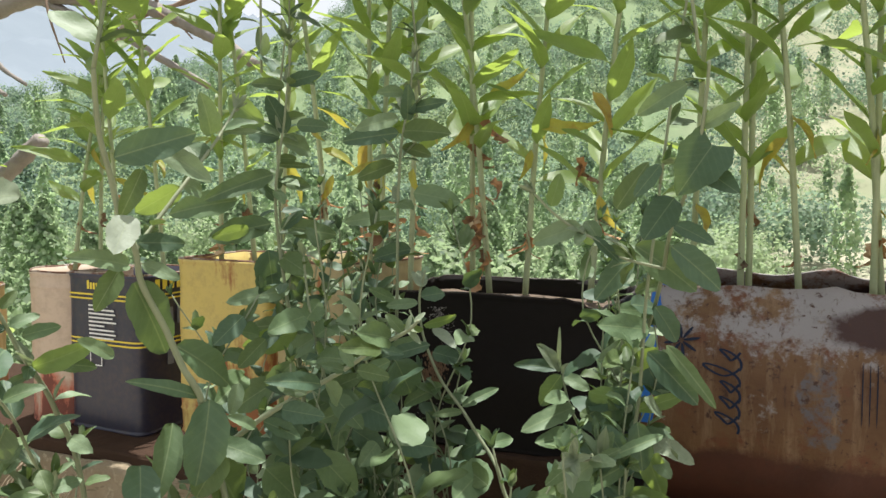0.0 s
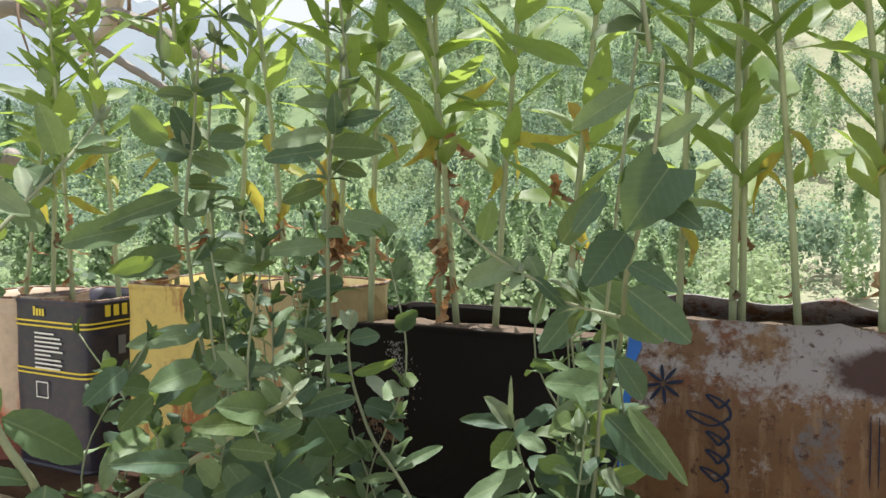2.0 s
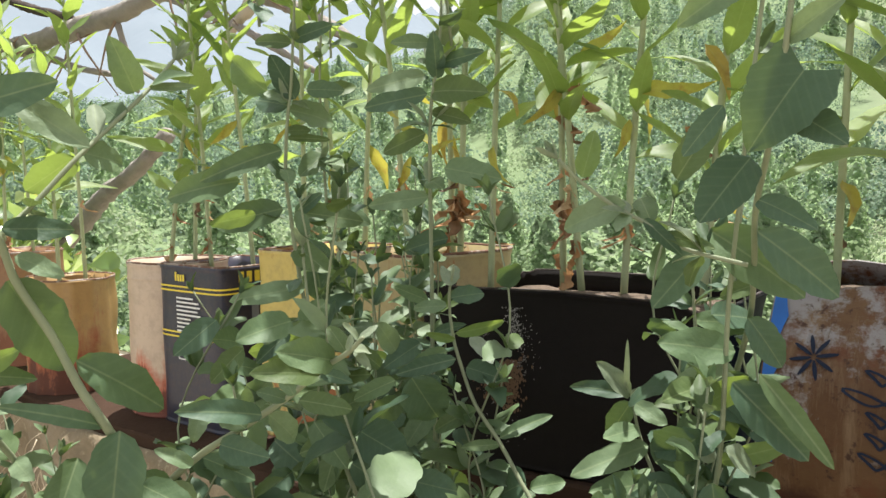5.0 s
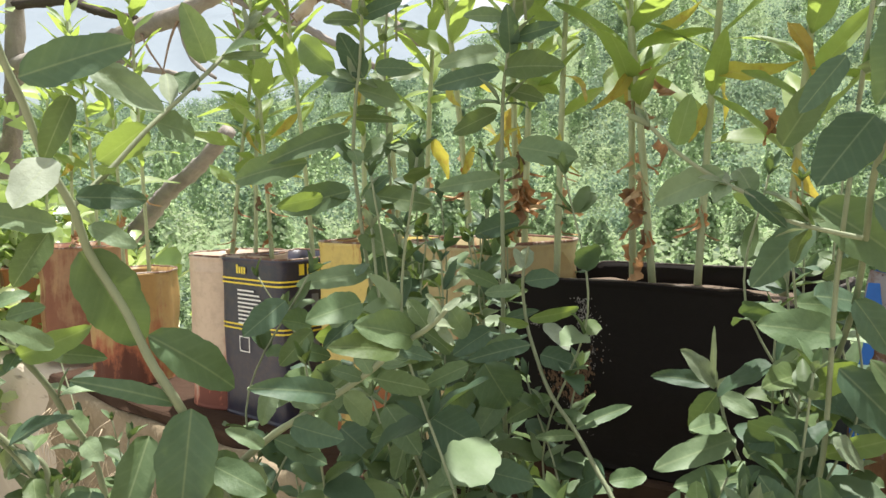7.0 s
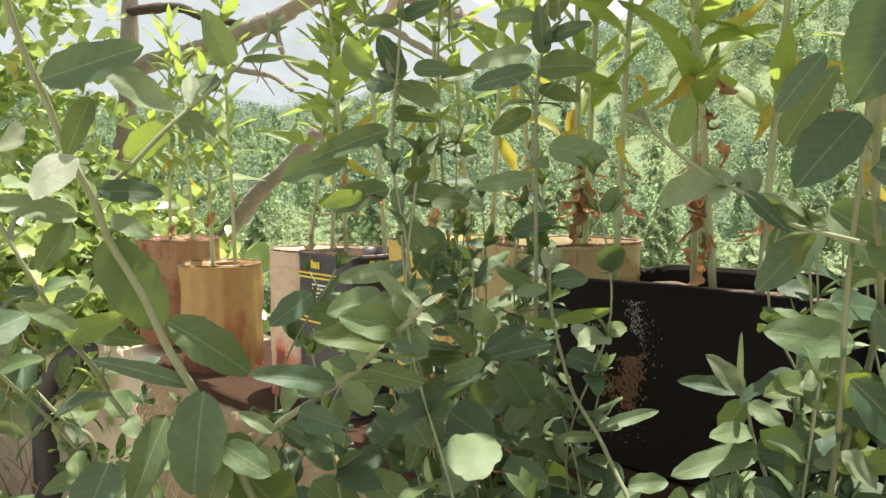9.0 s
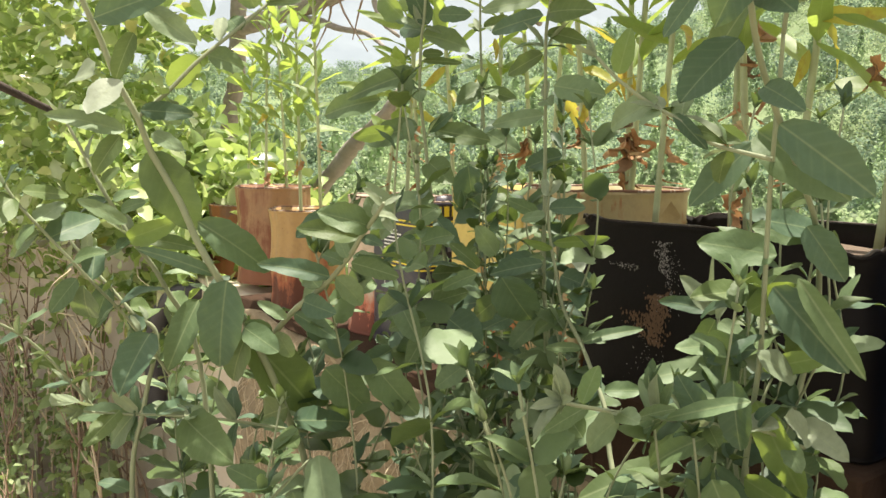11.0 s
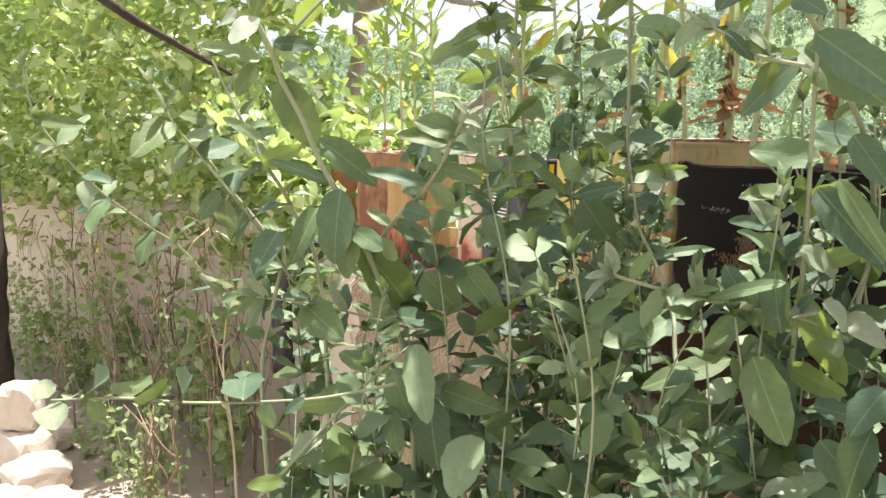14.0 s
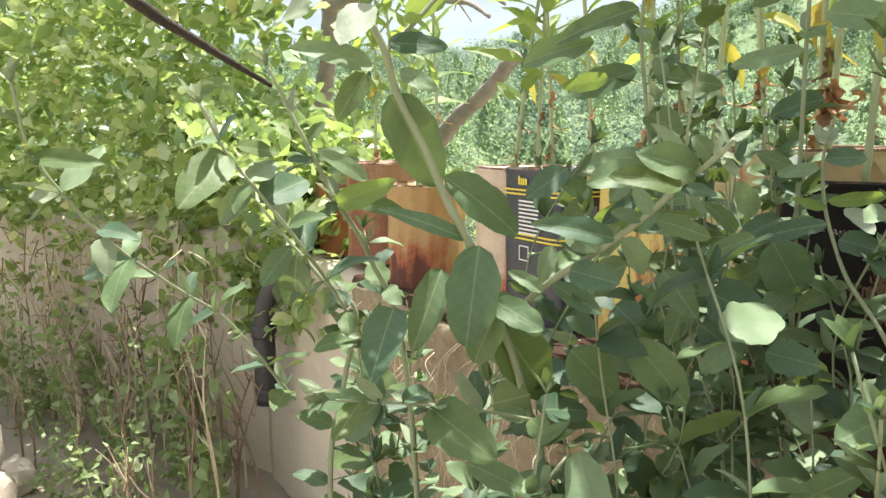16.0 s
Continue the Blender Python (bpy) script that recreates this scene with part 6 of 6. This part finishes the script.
hero(SHOOT_X, (0.319, 1.211, 1.426), (0.292, 1.190, 1.412), 0.40, "o")
hero(SHOOT_X, (0.252, 1.144, 1.432), (0.222, 1.139, 1.403), 0.50, "d")
hero(SHOOT_X, (0.216, 1.148, 1.450), (0.200, 1.126, 1.425), 0.45, "o")
hero(SHOOT_X, (0.244, 1.173, 1.471), (0.245, 1.123, 1.468), 0.50, "o")
hero(SHOOT_X, (0.198, 1.137, 1.473), (0.196, 1.099, 1.452), 0.50, "o")
hero(SHOOT_X, (0.296, 1.174, 1.431), (0.246, 1.181, 1.435), 0.45, "o")
hero(SHOOT_K, (0.557, 1.220, 1.328), (0.594, 1.215, 1.276), 0.52, "d")
hero(SHOOT_K, (0.539, 1.243, 1.366), (0.546, 1.266, 1.332), 0.55, "d")
hero(SHOOT_K, (0.533, 1.273, 1.403), (0.498, 1.287, 1.374), 0.80, "d")
hero(SHOOT_N, (0.526, 1.264, 1.237), (0.551, 1.292, 1.222), 0.50, "d")
hero(SHOOT_K, (0.591, 1.253, 1.273), (0.612, 1.270, 1.240), 0.55, "d")
hero(SHOOT_K, (0.625, 1.259, 1.292), (0.617, 1.241, 1.243), 0.50, "d")
hero(SHOOT_K, (0.625, 1.269, 1.318), (0.621, 1.240, 1.294), 0.55, "d")
hero(SHOOT_K, (0.571, 1.270, 1.288), (0.582, 1.315, 1.276), 0.45, "o")
hero(SHOOT_K, (0.580, 1.241, 1.240), (0.569, 1.223, 1.230), 0.50, "w")
hero(SHOOT_K, (0.579, 1.233, 1.227), (0.578, 1.282, 1.240), 0.40, "o")
hero(SHOOT_N, (0.468, 1.294, 1.293), (0.436, 1.224, 1.269), 0.32, "o")
hero(SHOOT_N, (0.397, 1.240, 1.273), (0.347, 1.208, 1.232), 0.32, "o")
hero(SHOOT_N, (0.404, 1.259, 1.298), (0.369, 1.265, 1.315), 0.60, "d")
hero(SHOOT_N, (0.453, 1.259, 1.193), (0.410, 1.228, 1.196), 0.42, "d")
hero(SHOOT_N, (0.434, 1.229, 1.179), (0.470, 1.269, 1.192), 0.40, "d")
hero(SHOOT_O, (0.393, 1.183, 1.242), (0.432, 1.176, 1.234), 0.60, "w")
hero(SHOOT_N, (0.393, 1.215, 1.236), (0.396, 1.230, 1.188), 0.38, "d")
hero(SHOOT_N, (0.417, 1.241, 1.203), (0.409, 1.230, 1.234), 0.50, "d")
hero(SHOOT_N, (0.438, 1.275, 1.250), (0.456, 1.308, 1.236), 0.45, "d")
hero(SHOOT_N, (0.428, 1.250, 1.222), (0.458, 1.252, 1.263), 0.50, "d")
hero(SHOOT_O, (0.348, 1.107, 1.210), (0.388, 1.068, 1.180), 0.55, "d")
hero(SHOOT_O, (0.292, 1.075, 1.284), (0.342, 1.061, 1.230), 0.36, "d")
hero(SHOOT_O, (0.299, 1.046, 1.229), (0.294, 1.056, 1.178), 0.40, "d")
hero(SHOOT_O, (0.297, 1.100, 1.238), (0.348, 1.128, 1.233), 0.45, "d")
hero(SHOOT_O, (0.318, 1.138, 1.233), (0.316, 1.167, 1.174), 0.42, "d")
hero(SHOOT_O, (0.343, 1.132, 1.171), (0.375, 1.134, 1.143), 0.50, "d")
hero(SHOOT_O, (0.361, 1.175, 1.187), (0.351, 1.145, 1.155), 0.50, "d")
hero(SHOOT_N, (0.376, 1.179, 1.165), (0.413, 1.197, 1.156), 0.45, "w")
hero(SHOOT_E, (0.122, 1.195, 1.418), (0.132, 1.241, 1.403), 0.42, "o")
hero(SHOOT_E, (0.134, 1.215, 1.391), (0.156, 1.156, 1.388), 0.42, "o")
hero(SHOOT_E, (0.152, 1.253, 1.439), (0.146, 1.218, 1.418), 0.42, "o")
hero(SHOOT_E, (0.152, 1.244, 1.379), (0.095, 1.232, 1.344), 0.45, "o")
hero(SHOOT_E, (0.230, 1.322, 1.359), (0.242, 1.278, 1.356), 0.50, "o")
hero(SHOOT_E, (0.174, 1.287, 1.407), (0.181, 1.324, 1.385), 0.42, "o")
hero(SHOOT_E, (0.238, 1.344, 1.423), (0.231, 1.301, 1.410), 0.45, "o")
hero(SHOOT_E, (0.249, 1.347, 1.361), (0.250, 1.306, 1.336), 0.50, "o")
hero(SHOOT_E, (0.172, 1.273, 1.361), (0.232, 1.273, 1.382), 0.40, "o")
hero(SHOOT_E, (0.151, 1.232, 1.340), (0.212, 1.223, 1.321), 0.45, "d")
hero(SHOOT_E, (0.233, 1.299, 1.277), (0.216, 1.345, 1.241), 0.50, "d")
hero(SHOOT_E, (0.212, 1.268, 1.275), (0.165, 1.251, 1.252), 0.45, "d")
hero(SHOOT_E, (0.276, 1.334, 1.309), (0.273, 1.364, 1.260), 0.50, "d")
hero(SHOOT_E, (0.236, 1.318, 1.315), (0.234, 1.368, 1.311), 0.35, "o")
hero(SHOOT_K, (0.555, 1.297, 1.323), (0.559, 1.339, 1.301), 0.60, "d")
hero(SHOOT_K, (0.559, 1.308, 1.349), (0.597, 1.299, 1.343), 0.50, "w")
hero(SHOOT_K, (0.538, 1.299, 1.381), (0.519, 1.295, 1.396), 0.60, "w")
hero(SHOOT_K, (0.489, 1.272, 1.337), (0.482, 1.252, 1.299), 0.45, "d")
hero(SHOOT_K, (0.460, 1.255, 1.288), (0.455, 1.238, 1.244), 0.50, "d")

# fuller growth round the marked shoots
frng = random.Random(77)


def thicket(count, xs, ys, zs, gap, seed, size=1.0):
    """More shoots of the shrub, rooted and spread through one patch."""
    for i in range(count):
        x, y, z = frng.uniform(*xs), frng.uniform(*ys), frng.uniform(*zs)
        bow, bend = frng.uniform(-0.09, 0.09), frng.uniform(-0.05, 0.05)
        stem([(x + bow, y + frng.uniform(-0.03, 0.06), z - 0.40), (x + bow * 0.3 + bend, y, z - 0.24), (x - bend * 0.6, y, z - 0.11), (x + bend * 0.5, y + frng.uniform(-0.05, 0.04), z)], r0=0.0011, r1=0.0007, gap=gap, seed=seed + i, size=size, mass=True)


thicket(11, (-0.10, 0.36), (1.08, 1.38), (1.34, 1.58), 0.030, 900, 0.95)
thicket(6, (0.02, 0.42), (1.04, 1.36), (1.05, 1.36), 0.024, 1030, 1.15)
thicket(4, (-0.14, 0.22), (0.90, 1.10), (1.08, 1.40), 0.022, 950)
thicket(3, (-0.45, -0.06), (0.95, 1.30), (1.12, 1.50), 0.022, 1300)
thicket(5, (0.05, 0.36), (1.00, 1.20), (1.15, 1.40), 0.025, 985, 1.1)
thicket(10, (0.42, 0.60), (1.04, 1.30), (0.98, 1.30), 0.024, 970, 1.15)
thicket(3, (0.05, 0.62), (1.15, 1.45), (0.80, 1.10), 0.026, 1200, 1.25)
thicket(7, (0.40, 0.66), (1.28, 1.48), (0.95, 1.14), 0.024, 1250, 1.2)
thicket(8, (0.22, 0.35), (1.20, 1.36), (1.24, 1.42), 0.024, 1270, 1.1)
thicket(9, (0.48, 0.56), (1.08, 1.28), (1.30, 1.46), 0.020, 1400, 0.8)
# spots picked to cover or leave clear parts of the camera's view
for i, (x, y, z) in enumerate(((0.033, 1.499, 1.483), (0.113, 1.49, 1.505), (0.086, 1.438, 1.481), (0.126, 1.446, 1.521), (0.104, 1.38, 1.484), (0.16, 1.416, 1.504), (0.171, 1.33, 1.509), (0.168, 1.446, 1.587), (0.157, 1.369, 1.546),
                              (0.108, 1.5, 1.592), (0.032, 1.449, 1.51), (0.201, 1.412, 1.559), (-0.02, 1.495, 1.536), (0.233, 1.347, 1.537), (0.224, 1.291, 1.492), (0.148, 1.341, 1.60),
                              (0.489, 1.427, 1.559), (0.494, 1.371, 1.516), (0.49, 1.431, 1.454), (0.528, 1.391, 1.566), (0.494, 1.332, 1.564), (0.542, 1.346, 1.497), (0.524, 1.289, 1.508), (0.501, 1.331, 1.465))):
    bow = frng.uniform(-0.03, 0.03)
    stem([(x - bow, y, z - 0.30), (x + bow, y + 0.01, z - 0.20), (x - bow * 0.5, y, z - 0.09), (x, y, z)], r0=0.0011, r1=0.0007, gap=0.030, seed=1500 + i, size=0.82, mass=True)
# leafy tops of the tall shoots, above eye level
TOPS = ((0.280, 0.901, 1.670), (0.150, 1.230, 1.720), (0.030, 1.440, 1.730), (0.290, 1.330, 1.700), (0.615, 1.130, 1.690), (0.570, 1.244, 1.601))
for i, (x, y, z) in enumerate(TOPS):
    ax, ay = frng.uniform(-0.05, 0.05), frng.uniform(-0.05, 0.05)
    stem([(x, y, z), (x + ax * 0.4, y + ay * 0.4, z + 0.12), (x + ax, y + ay, z + 0.26), (x + ax * 1.5, y + ay * 1.4, z + 0.40)], r0=0.0012, r1=0.0007, gap=0.03, size=0.75, seed=1100 + i, branch=True, mass=True)
# unseen leafy sprays above the shrub, added to shade the leaves below
for i in range(15):
    x, y, z = frng.uniform(-0.15, 0.62), frng.uniform(1.22, 1.50), frng.uniform(1.93, 2.06)
    ax, ay = frng.uniform(-0.16, 0.16), frng.uniform(-0.06, 0.12)
    stem([(x, y, z), (x + ax * 0.4, y + ay * 0.4, z + 0.10), (x + ax, y + ay, z + 0.22), (x + ax * 1.6, y + ay * 1.4, z + 0.30)], r0=0.0014, r1=0.0007, gap=0.024, size=1.15, seed=1150 + i, branch=True, mass=True)
for bush, (vs, fs, _) in MASS.items():
    foliage = piece("foliage", mesh_of("foliage", np.concatenate(vs), fs, M["sage_mass"]), shrubs[bush], label="dense small grey-green leaves")
    tagged(foliage, kind="stuff")

# ---- the creeper on the left part of the wall ----

def creeper():
    rng = np.random.default_rng(5)
    root = anchor("creeper", (-3.0, 1.7, 0.9), label="thick sunlit creeper covering the plastered wall", category="creeper")
    verts, faces = [], []
    base = np.array(root.location)

    weed_v, weed_f = [], []

    def leaf(c, size, tilt, verts=verts, faces=faces):
        n = rng.normal(0, tilt, 3) + np.array((0.15, -0.25, 0.9))
        n /= np.linalg.norm(n)
        u = np.cross(n, rng.normal(0, 1, 3))
        u /= np.linalg.norm(u)
        w = np.cross(n, u)
        k = len(verts)
        for a, b in ((0, 0), (0, 0.5), (0, 1.15), (0.28, 0.22), (0.30, 0.55), (-0.28, 0.22), (-0.30, 0.55)):
            p = c + size * (a * u + (b - 0.5) * w + n * (0.22 * abs(a) - 0.25 * (b - 0.4) ** 2))
            verts.append(tuple(p))
        faces.extend(((k, k + 3, k + 1), (k + 3, k + 4, k + 1), (k + 4, k + 2, k + 1), (k, k + 1, k + 5), (k + 5, k + 1, k + 6), (k + 6, k + 1, k + 2)))

    for _ in range(19000):
        t = rng.random()
        if t < 0.28:
            x = -1.75 - 0.95 * (t / 0.28) ** 0.8
            y0 = 1.72
        else:
            q = (t - 0.28) / 0.72
            x, y0 = -2.6 - 3.6 * q, 1.60 - 1.66 * q
        top = 2.75 if t >= 0.28 else 1.42 + 0.30 * max(0, (-1.75 - x) / 0.95)
        z = rng.uniform(0.66, top)
        edge = 0.16 * noise.noise((x * 3.4, 2.0, 0.0)) + 0.08 * noise.noise((x * 9.0, 5.0, 0.0))
        if z < 0.90 + edge * 2 and rng.random() < 0.6:
            continue
        if noise.noise((x * 5.0, z * 5.0, 5.0)) < -0.04 and rng.random() < 0.88:
            continue
        bulge = 0.28 * math.sin(math.pi * min(1, max(0, (z - 0.9) / 1.9))) + 0.12 * noise.noise((x * 2.2, z * 2.2, 1.0))
        y = y0 - 0.12 - bulge + rng.uniform(-0.05, 0.55) * (1 if rng.random() < 0.6 else 0.35)
        leaf(np.array((x, y, z)) - base, 0.035 + 0.065 * rng.random() ** 1.5, 0.9)
        if rng.random() < 0.75:
            leaf(np.array((x + rng.normal(0, 0.1), y0 + rng.uniform(0.05, 0.5), z - 0.1)) - base, rng.uniform(0.06, 0.11), 0.9)
    def wall_y(x):
        return 1.60 if x > -2.6 else 1.60 + (x + 2.6) * 0.483

    # leafy weeds along the foot of the wall
    for i in range(12):
        x = rng.uniform(-4.3, -1.9)
        y, h = wall_y(x) - rng.uniform(0.03, 0.35), rng.uniform(0.30, 0.75)
        lean = rng.uniform(-0.16, 0.16)
        pts = curve_points([Vector((x, y, 0)), Vector((x + lean * 0.2, y, h * 0.4)), Vector((x + lean * 0.6, y - 0.02, h * 0.75)), Vector((x + lean, y - 0.05, h))], 7)
        v, f = tube_data([p - root.location for p in pts], 0.0035, 0.0012, 5, 0.1, i)
        piece("weed_shoot", mesh_of("weed_shoot", v, f, M["stalk"]), root)
        for p in pts[4:]:
            for side in (0, 1, 2):
                if rng.random() < 0.7:
                    off = rng.normal(0, 0.03, 3)
                    leaf(np.array(p) + off - base, rng.uniform(0.04, 0.085), 0.8, weed_v, weed_f)
    # small pale weeds by the stones
    for i in range(54):
        x = rng.uniform(-4.7, -3.5) if i < 26 else rng.uniform(-3.6, -2.5) if i < 36 else rng.uniform(-3.1, -1.9)
        y, h = wall_y(x) - (rng.uniform(0.12, 0.45) if i < 36 else rng.uniform(0.30, 0.75)), rng.uniform(0.25, 0.80) * (1 if i < 36 else 0.6)
        lean = rng.uniform(-0.14, 0.14)
        pts = curve_points([Vector((x, y, -0.02)), Vector((x + lean * 0.3, y, h * 0.45)), Vector((x + lean, y - 0.04, h))], 9)
        v, f = tube_data([p - root.location for p in pts], 0.0028, 0.0010, 5, 0.1, 200 + i)
        piece("weed_shoot", mesh_of("weed_shoot", v, f, M["stalk"]), root)
        for p in pts[3:]:
            for side in range(4):
                if rng.random() < 0.75:
                    leaf(np.array(p) + rng.normal(0, 0.028, 3) - base, rng.uniform(0.022, 0.045), 0.8, weed_v, weed_f)
    weeds = piece("weed_leaves", mesh_of("weed_leaves", weed_v, weed_f, M["weed_leaf"]), root, label="green weed leaves")
    tagged(weeds, kind="stuff")
    ob = piece("foliage", mesh_of("foliage", verts, faces, M["creeper"]), root)
    tagged(ob, kind="stuff")
    # woody stems before the wall, forking as they rise; some bleached
    def woody(pts, thick, tone, label, seed, fork=2):
        main = curve_points([Vector(p) for p in pts], 6)
        v, f = tube_data([p - root.location for p in main], thick, thick * 0.35, 7, 0.28, seed)
        trunk = piece("woody_stem", mesh_of("woody_stem", v, f, tone), root, label=label)
        for k in range(5, len(main) - 1, fork):
            e = main[k] + Vector((rng.uniform(-0.16, 0.16), rng.uniform(-0.10, 0.05), rng.uniform(0.05, 0.22)))
            m = (main[k] + e) / 2 + Vector((rng.uniform(-0.03, 0.03), 0, rng.uniform(-0.05, 0.02)))
            piece("twig", tube("twig", [q - root.location for q in (main[k], m, e)], 0.0040, 0.0014, tone, 5, 0.2, seed + k, 4), trunk)

    for k, pts in enumerate((((-3.53, 1.04, -0.02), (-3.62, 0.99, 0.23), (-3.74, 0.94, 0.46), (-3.83, 0.89, 0.67), (-3.90, 0.88, 0.92)), ((-3.52, 1.04, -0.02), (-3.42, 1.09, 0.18), (-3.30, 1.15, 0.38), (-3.15, 1.22, 0.61), (-3.05, 1.26, 0.85)),
                             ((-3.50, 1.06, -0.02), (-3.45, 1.08, 0.15), (-3.45, 1.07, 0.25), (-3.46, 1.07, 0.40)), ((-3.16, 1.24, -0.02), (-3.15, 1.24, 0.22), (-3.18, 1.23, 0.36), (-3.25, 1.20, 0.62)),
                             ((-3.00, 1.32, -0.02), (-3.02, 1.31, 0.22), (-3.03, 1.30, 0.40), (-2.98, 1.33, 0.66)), ((-2.89, 1.39, -0.02), (-2.92, 1.38, 0.24), (-2.83, 1.42, 0.49), (-2.80, 1.43, 0.75)))):
        woody(pts, 0.011 if k < 2 else 0.008, M["dry_stem"], "bare brown woody stem", k, 3)
    for k, pts in enumerate((((-3.70, 0.88, -0.02), (-3.76, 0.86, 0.32), (-3.89, 0.79, 0.63), (-4.22, 0.64, 0.78)), ((-3.82, 0.86, -0.02), (-3.80, 0.86, 0.27), (-3.77, 0.88, 0.50), (-3.73, 0.90, 0.76)),
                             ((-3.68, 0.95, 0.30), (-3.72, 0.94, 0.44), (-3.70, 0.94, 0.54), (-3.57, 1.01, 0.76)), ((-3.78, 0.74, -0.02), (-3.84, 0.71, 0.12), (-3.95, 0.66, 0.36), (-4.05, 0.62, 0.55)))):
        woody(pts, 0.008, M["twig_pale"], "bleached bare stem", 20 + k)
    for i in range(22):
        x = rng.uniform(-4.4, -2.05)
        foot = Vector((x, wall_y(x) - rng.uniform(0.06, 0.25), -0.02))
        h, way = rng.uniform(0.55, 1.15), rng.uniform(-0.40, 0.40)
        woody((foot, foot + Vector((way * 0.2, 0, h * 0.35)), foot + Vector((way * 0.55 + rng.uniform(-0.05, 0.05), rng.uniform(-0.04, 0.04), h * 0.7)), foot + Vector((way, 0.02, h))), rng.uniform(0.004, 0.007), M["dry_stem" if i % 2 else "twig_pale"], "", 40 + i)
    for i in range(20):
        x = rng.uniform(-3.2, -1.9)
        foot = Vector((x, wall_y(x) - rng.uniform(0.25, 0.65), -0.02))
        h, way = rng.uniform(0.35, 0.85), rng.uniform(-0.25, 0.25)
        woody((foot, foot + Vector((way * 0.3, 0, h * 0.4)), foot + Vector((way * 0.6, rng.uniform(-0.04, 0.04), h * 0.7)), foot + Vector((way, 0.02, h))), rng.uniform(0.004, 0.008), M["dry_stem" if i % 3 else "twig_pale"], "", 70 + i, 3)
    # fine twigs and thin hanging shoots below the leaves
    for i in range(110):
        x = rng.uniform(-4.6, -2.2)
        a = Vector((x, wall_y(x) - rng.uniform(0.05, 0.32), rng.uniform(0.50, 1.08)))
        b = a + Vector((rng.uniform(-0.25, 0.25), rng.uniform(-0.12, 0.05), rng.uniform(-0.35, 0.05)))
        m = (a + b) / 2 + Vector((0, -0.03, rng.uniform(0.0, 0.06)))
        piece("twig", tube("twig", [q - root.location for q in (a, m, b)], 0.0034, 0.0012, M["twig_pale" if i % 3 else "dry_stem"], 5, 0.2, 90 + i, 4), root)
    return root


creeper()

# ---- small things along the wall ----
drain = anchor("drain_pipe", (-2.215, 1.56, 0.45), label="black plastic drain pipe bent out of the wall", category="pipe")
piece("pipe", tube("pipe", [(0, 0, 0), (0, 0, 0.18), (0.01, 0.0, 0.32), (0.06, 0.02, 0.45), (0.17, 0.07, 0.54), (0.34, 0.20, 0.57)], 0.043, 0.043, M["pipe"], 18, 0.0, 0, 10), drain)
for z in (0.02, 0.27):
    piece("collar", tube("collar", [(0, 0, z), (0.002, 0, z + 0.025), (0.004, 0, z + 0.05)], 0.049, 0.049, M["pipe"], 18, 0.0, 0, 2), drain)

yard_tree = anchor("yard_tree", (-3.46, 0.36, 0.0), label="dark rough tree trunk in the yard", category="tree")
piece("trunk", tube("trunk", [(0, 0, -0.1), (0.02, 0.0, 0.5), (-0.03, 0.02, 1.1), (0.06, -0.05, 2.0), (0.0, 0.0, 3.4)], 0.13, 0.07, M["dark_bark"], 14, 0.16, 5, 8), yard_tree)
piece("branch", tube("branch", [Vector(p) - yard_tree.location for p in ((-3.43, 0.36, 2.55), (-2.20, 0.30, 2.75), (-0.90, 0.36, 2.55), (-0.10, 0.50, 2.05), (0.10, 0.70, 1.71), (0.04, 0.83, 1.614), (-0.006, 0.90, 1.580), (-0.059, 0.977, 1.548))], 0.013, 0.0024, M["dark_bark"], 8, 0.16, 77, 8), yard_tree, label="long bare dark branch")


def rough_stone(x, y, z, sx, sy, sz, seed):
    bm = bmesh.new()
    bmesh.ops.create_icosphere(bm, subdivisions=3, radius=0.5)
    for v in bm.verts:
        p = v.co.copy()
        k = max(abs(p.x), abs(p.y), abs(p.z))
        p = p.lerp(p * 0.5 / k, 0.75) * (1 + 0.10 * noise.noise(p * 4 + Vector((seed, 0, 0))))
        v.co = Vector((p.x * sx, p.y * sy, p.z * sz))
    me = bpy.data.meshes.new("stone_block")
    bm.to_mesh(me)
    bm.free()
    me.materials.append(M["stone"])
    ob = new("stone_block", me)
    ob.matrix_world = pose(x, y, z + sz * 0.46, 0, 0, seed * 37)
    return tagged(ob, "pale rough stone block on the sunlit yard", "stone", "stones in the yard")


for i, (x, y, z, a, b, c) in enumerate(((-2.66, 0.55, 0.0, 0.22, 0.18, 0.22), (-2.68, 0.55, 0.21, 0.16, 0.15, 0.20), (-2.45, 0.60, 0.0, 0.24, 0.2, 0.15), (-2.3, 0.50, 0.0, 0.18, 0.16, 0.10), (-2.95, 0.64, 0.0, 0.2, 0.2, 0.12), (-2.17, 0.66, 0.0, 0.18, 0.16, 0.12))):
    rough_stone(x, y, z, a, b, c, i + 1)
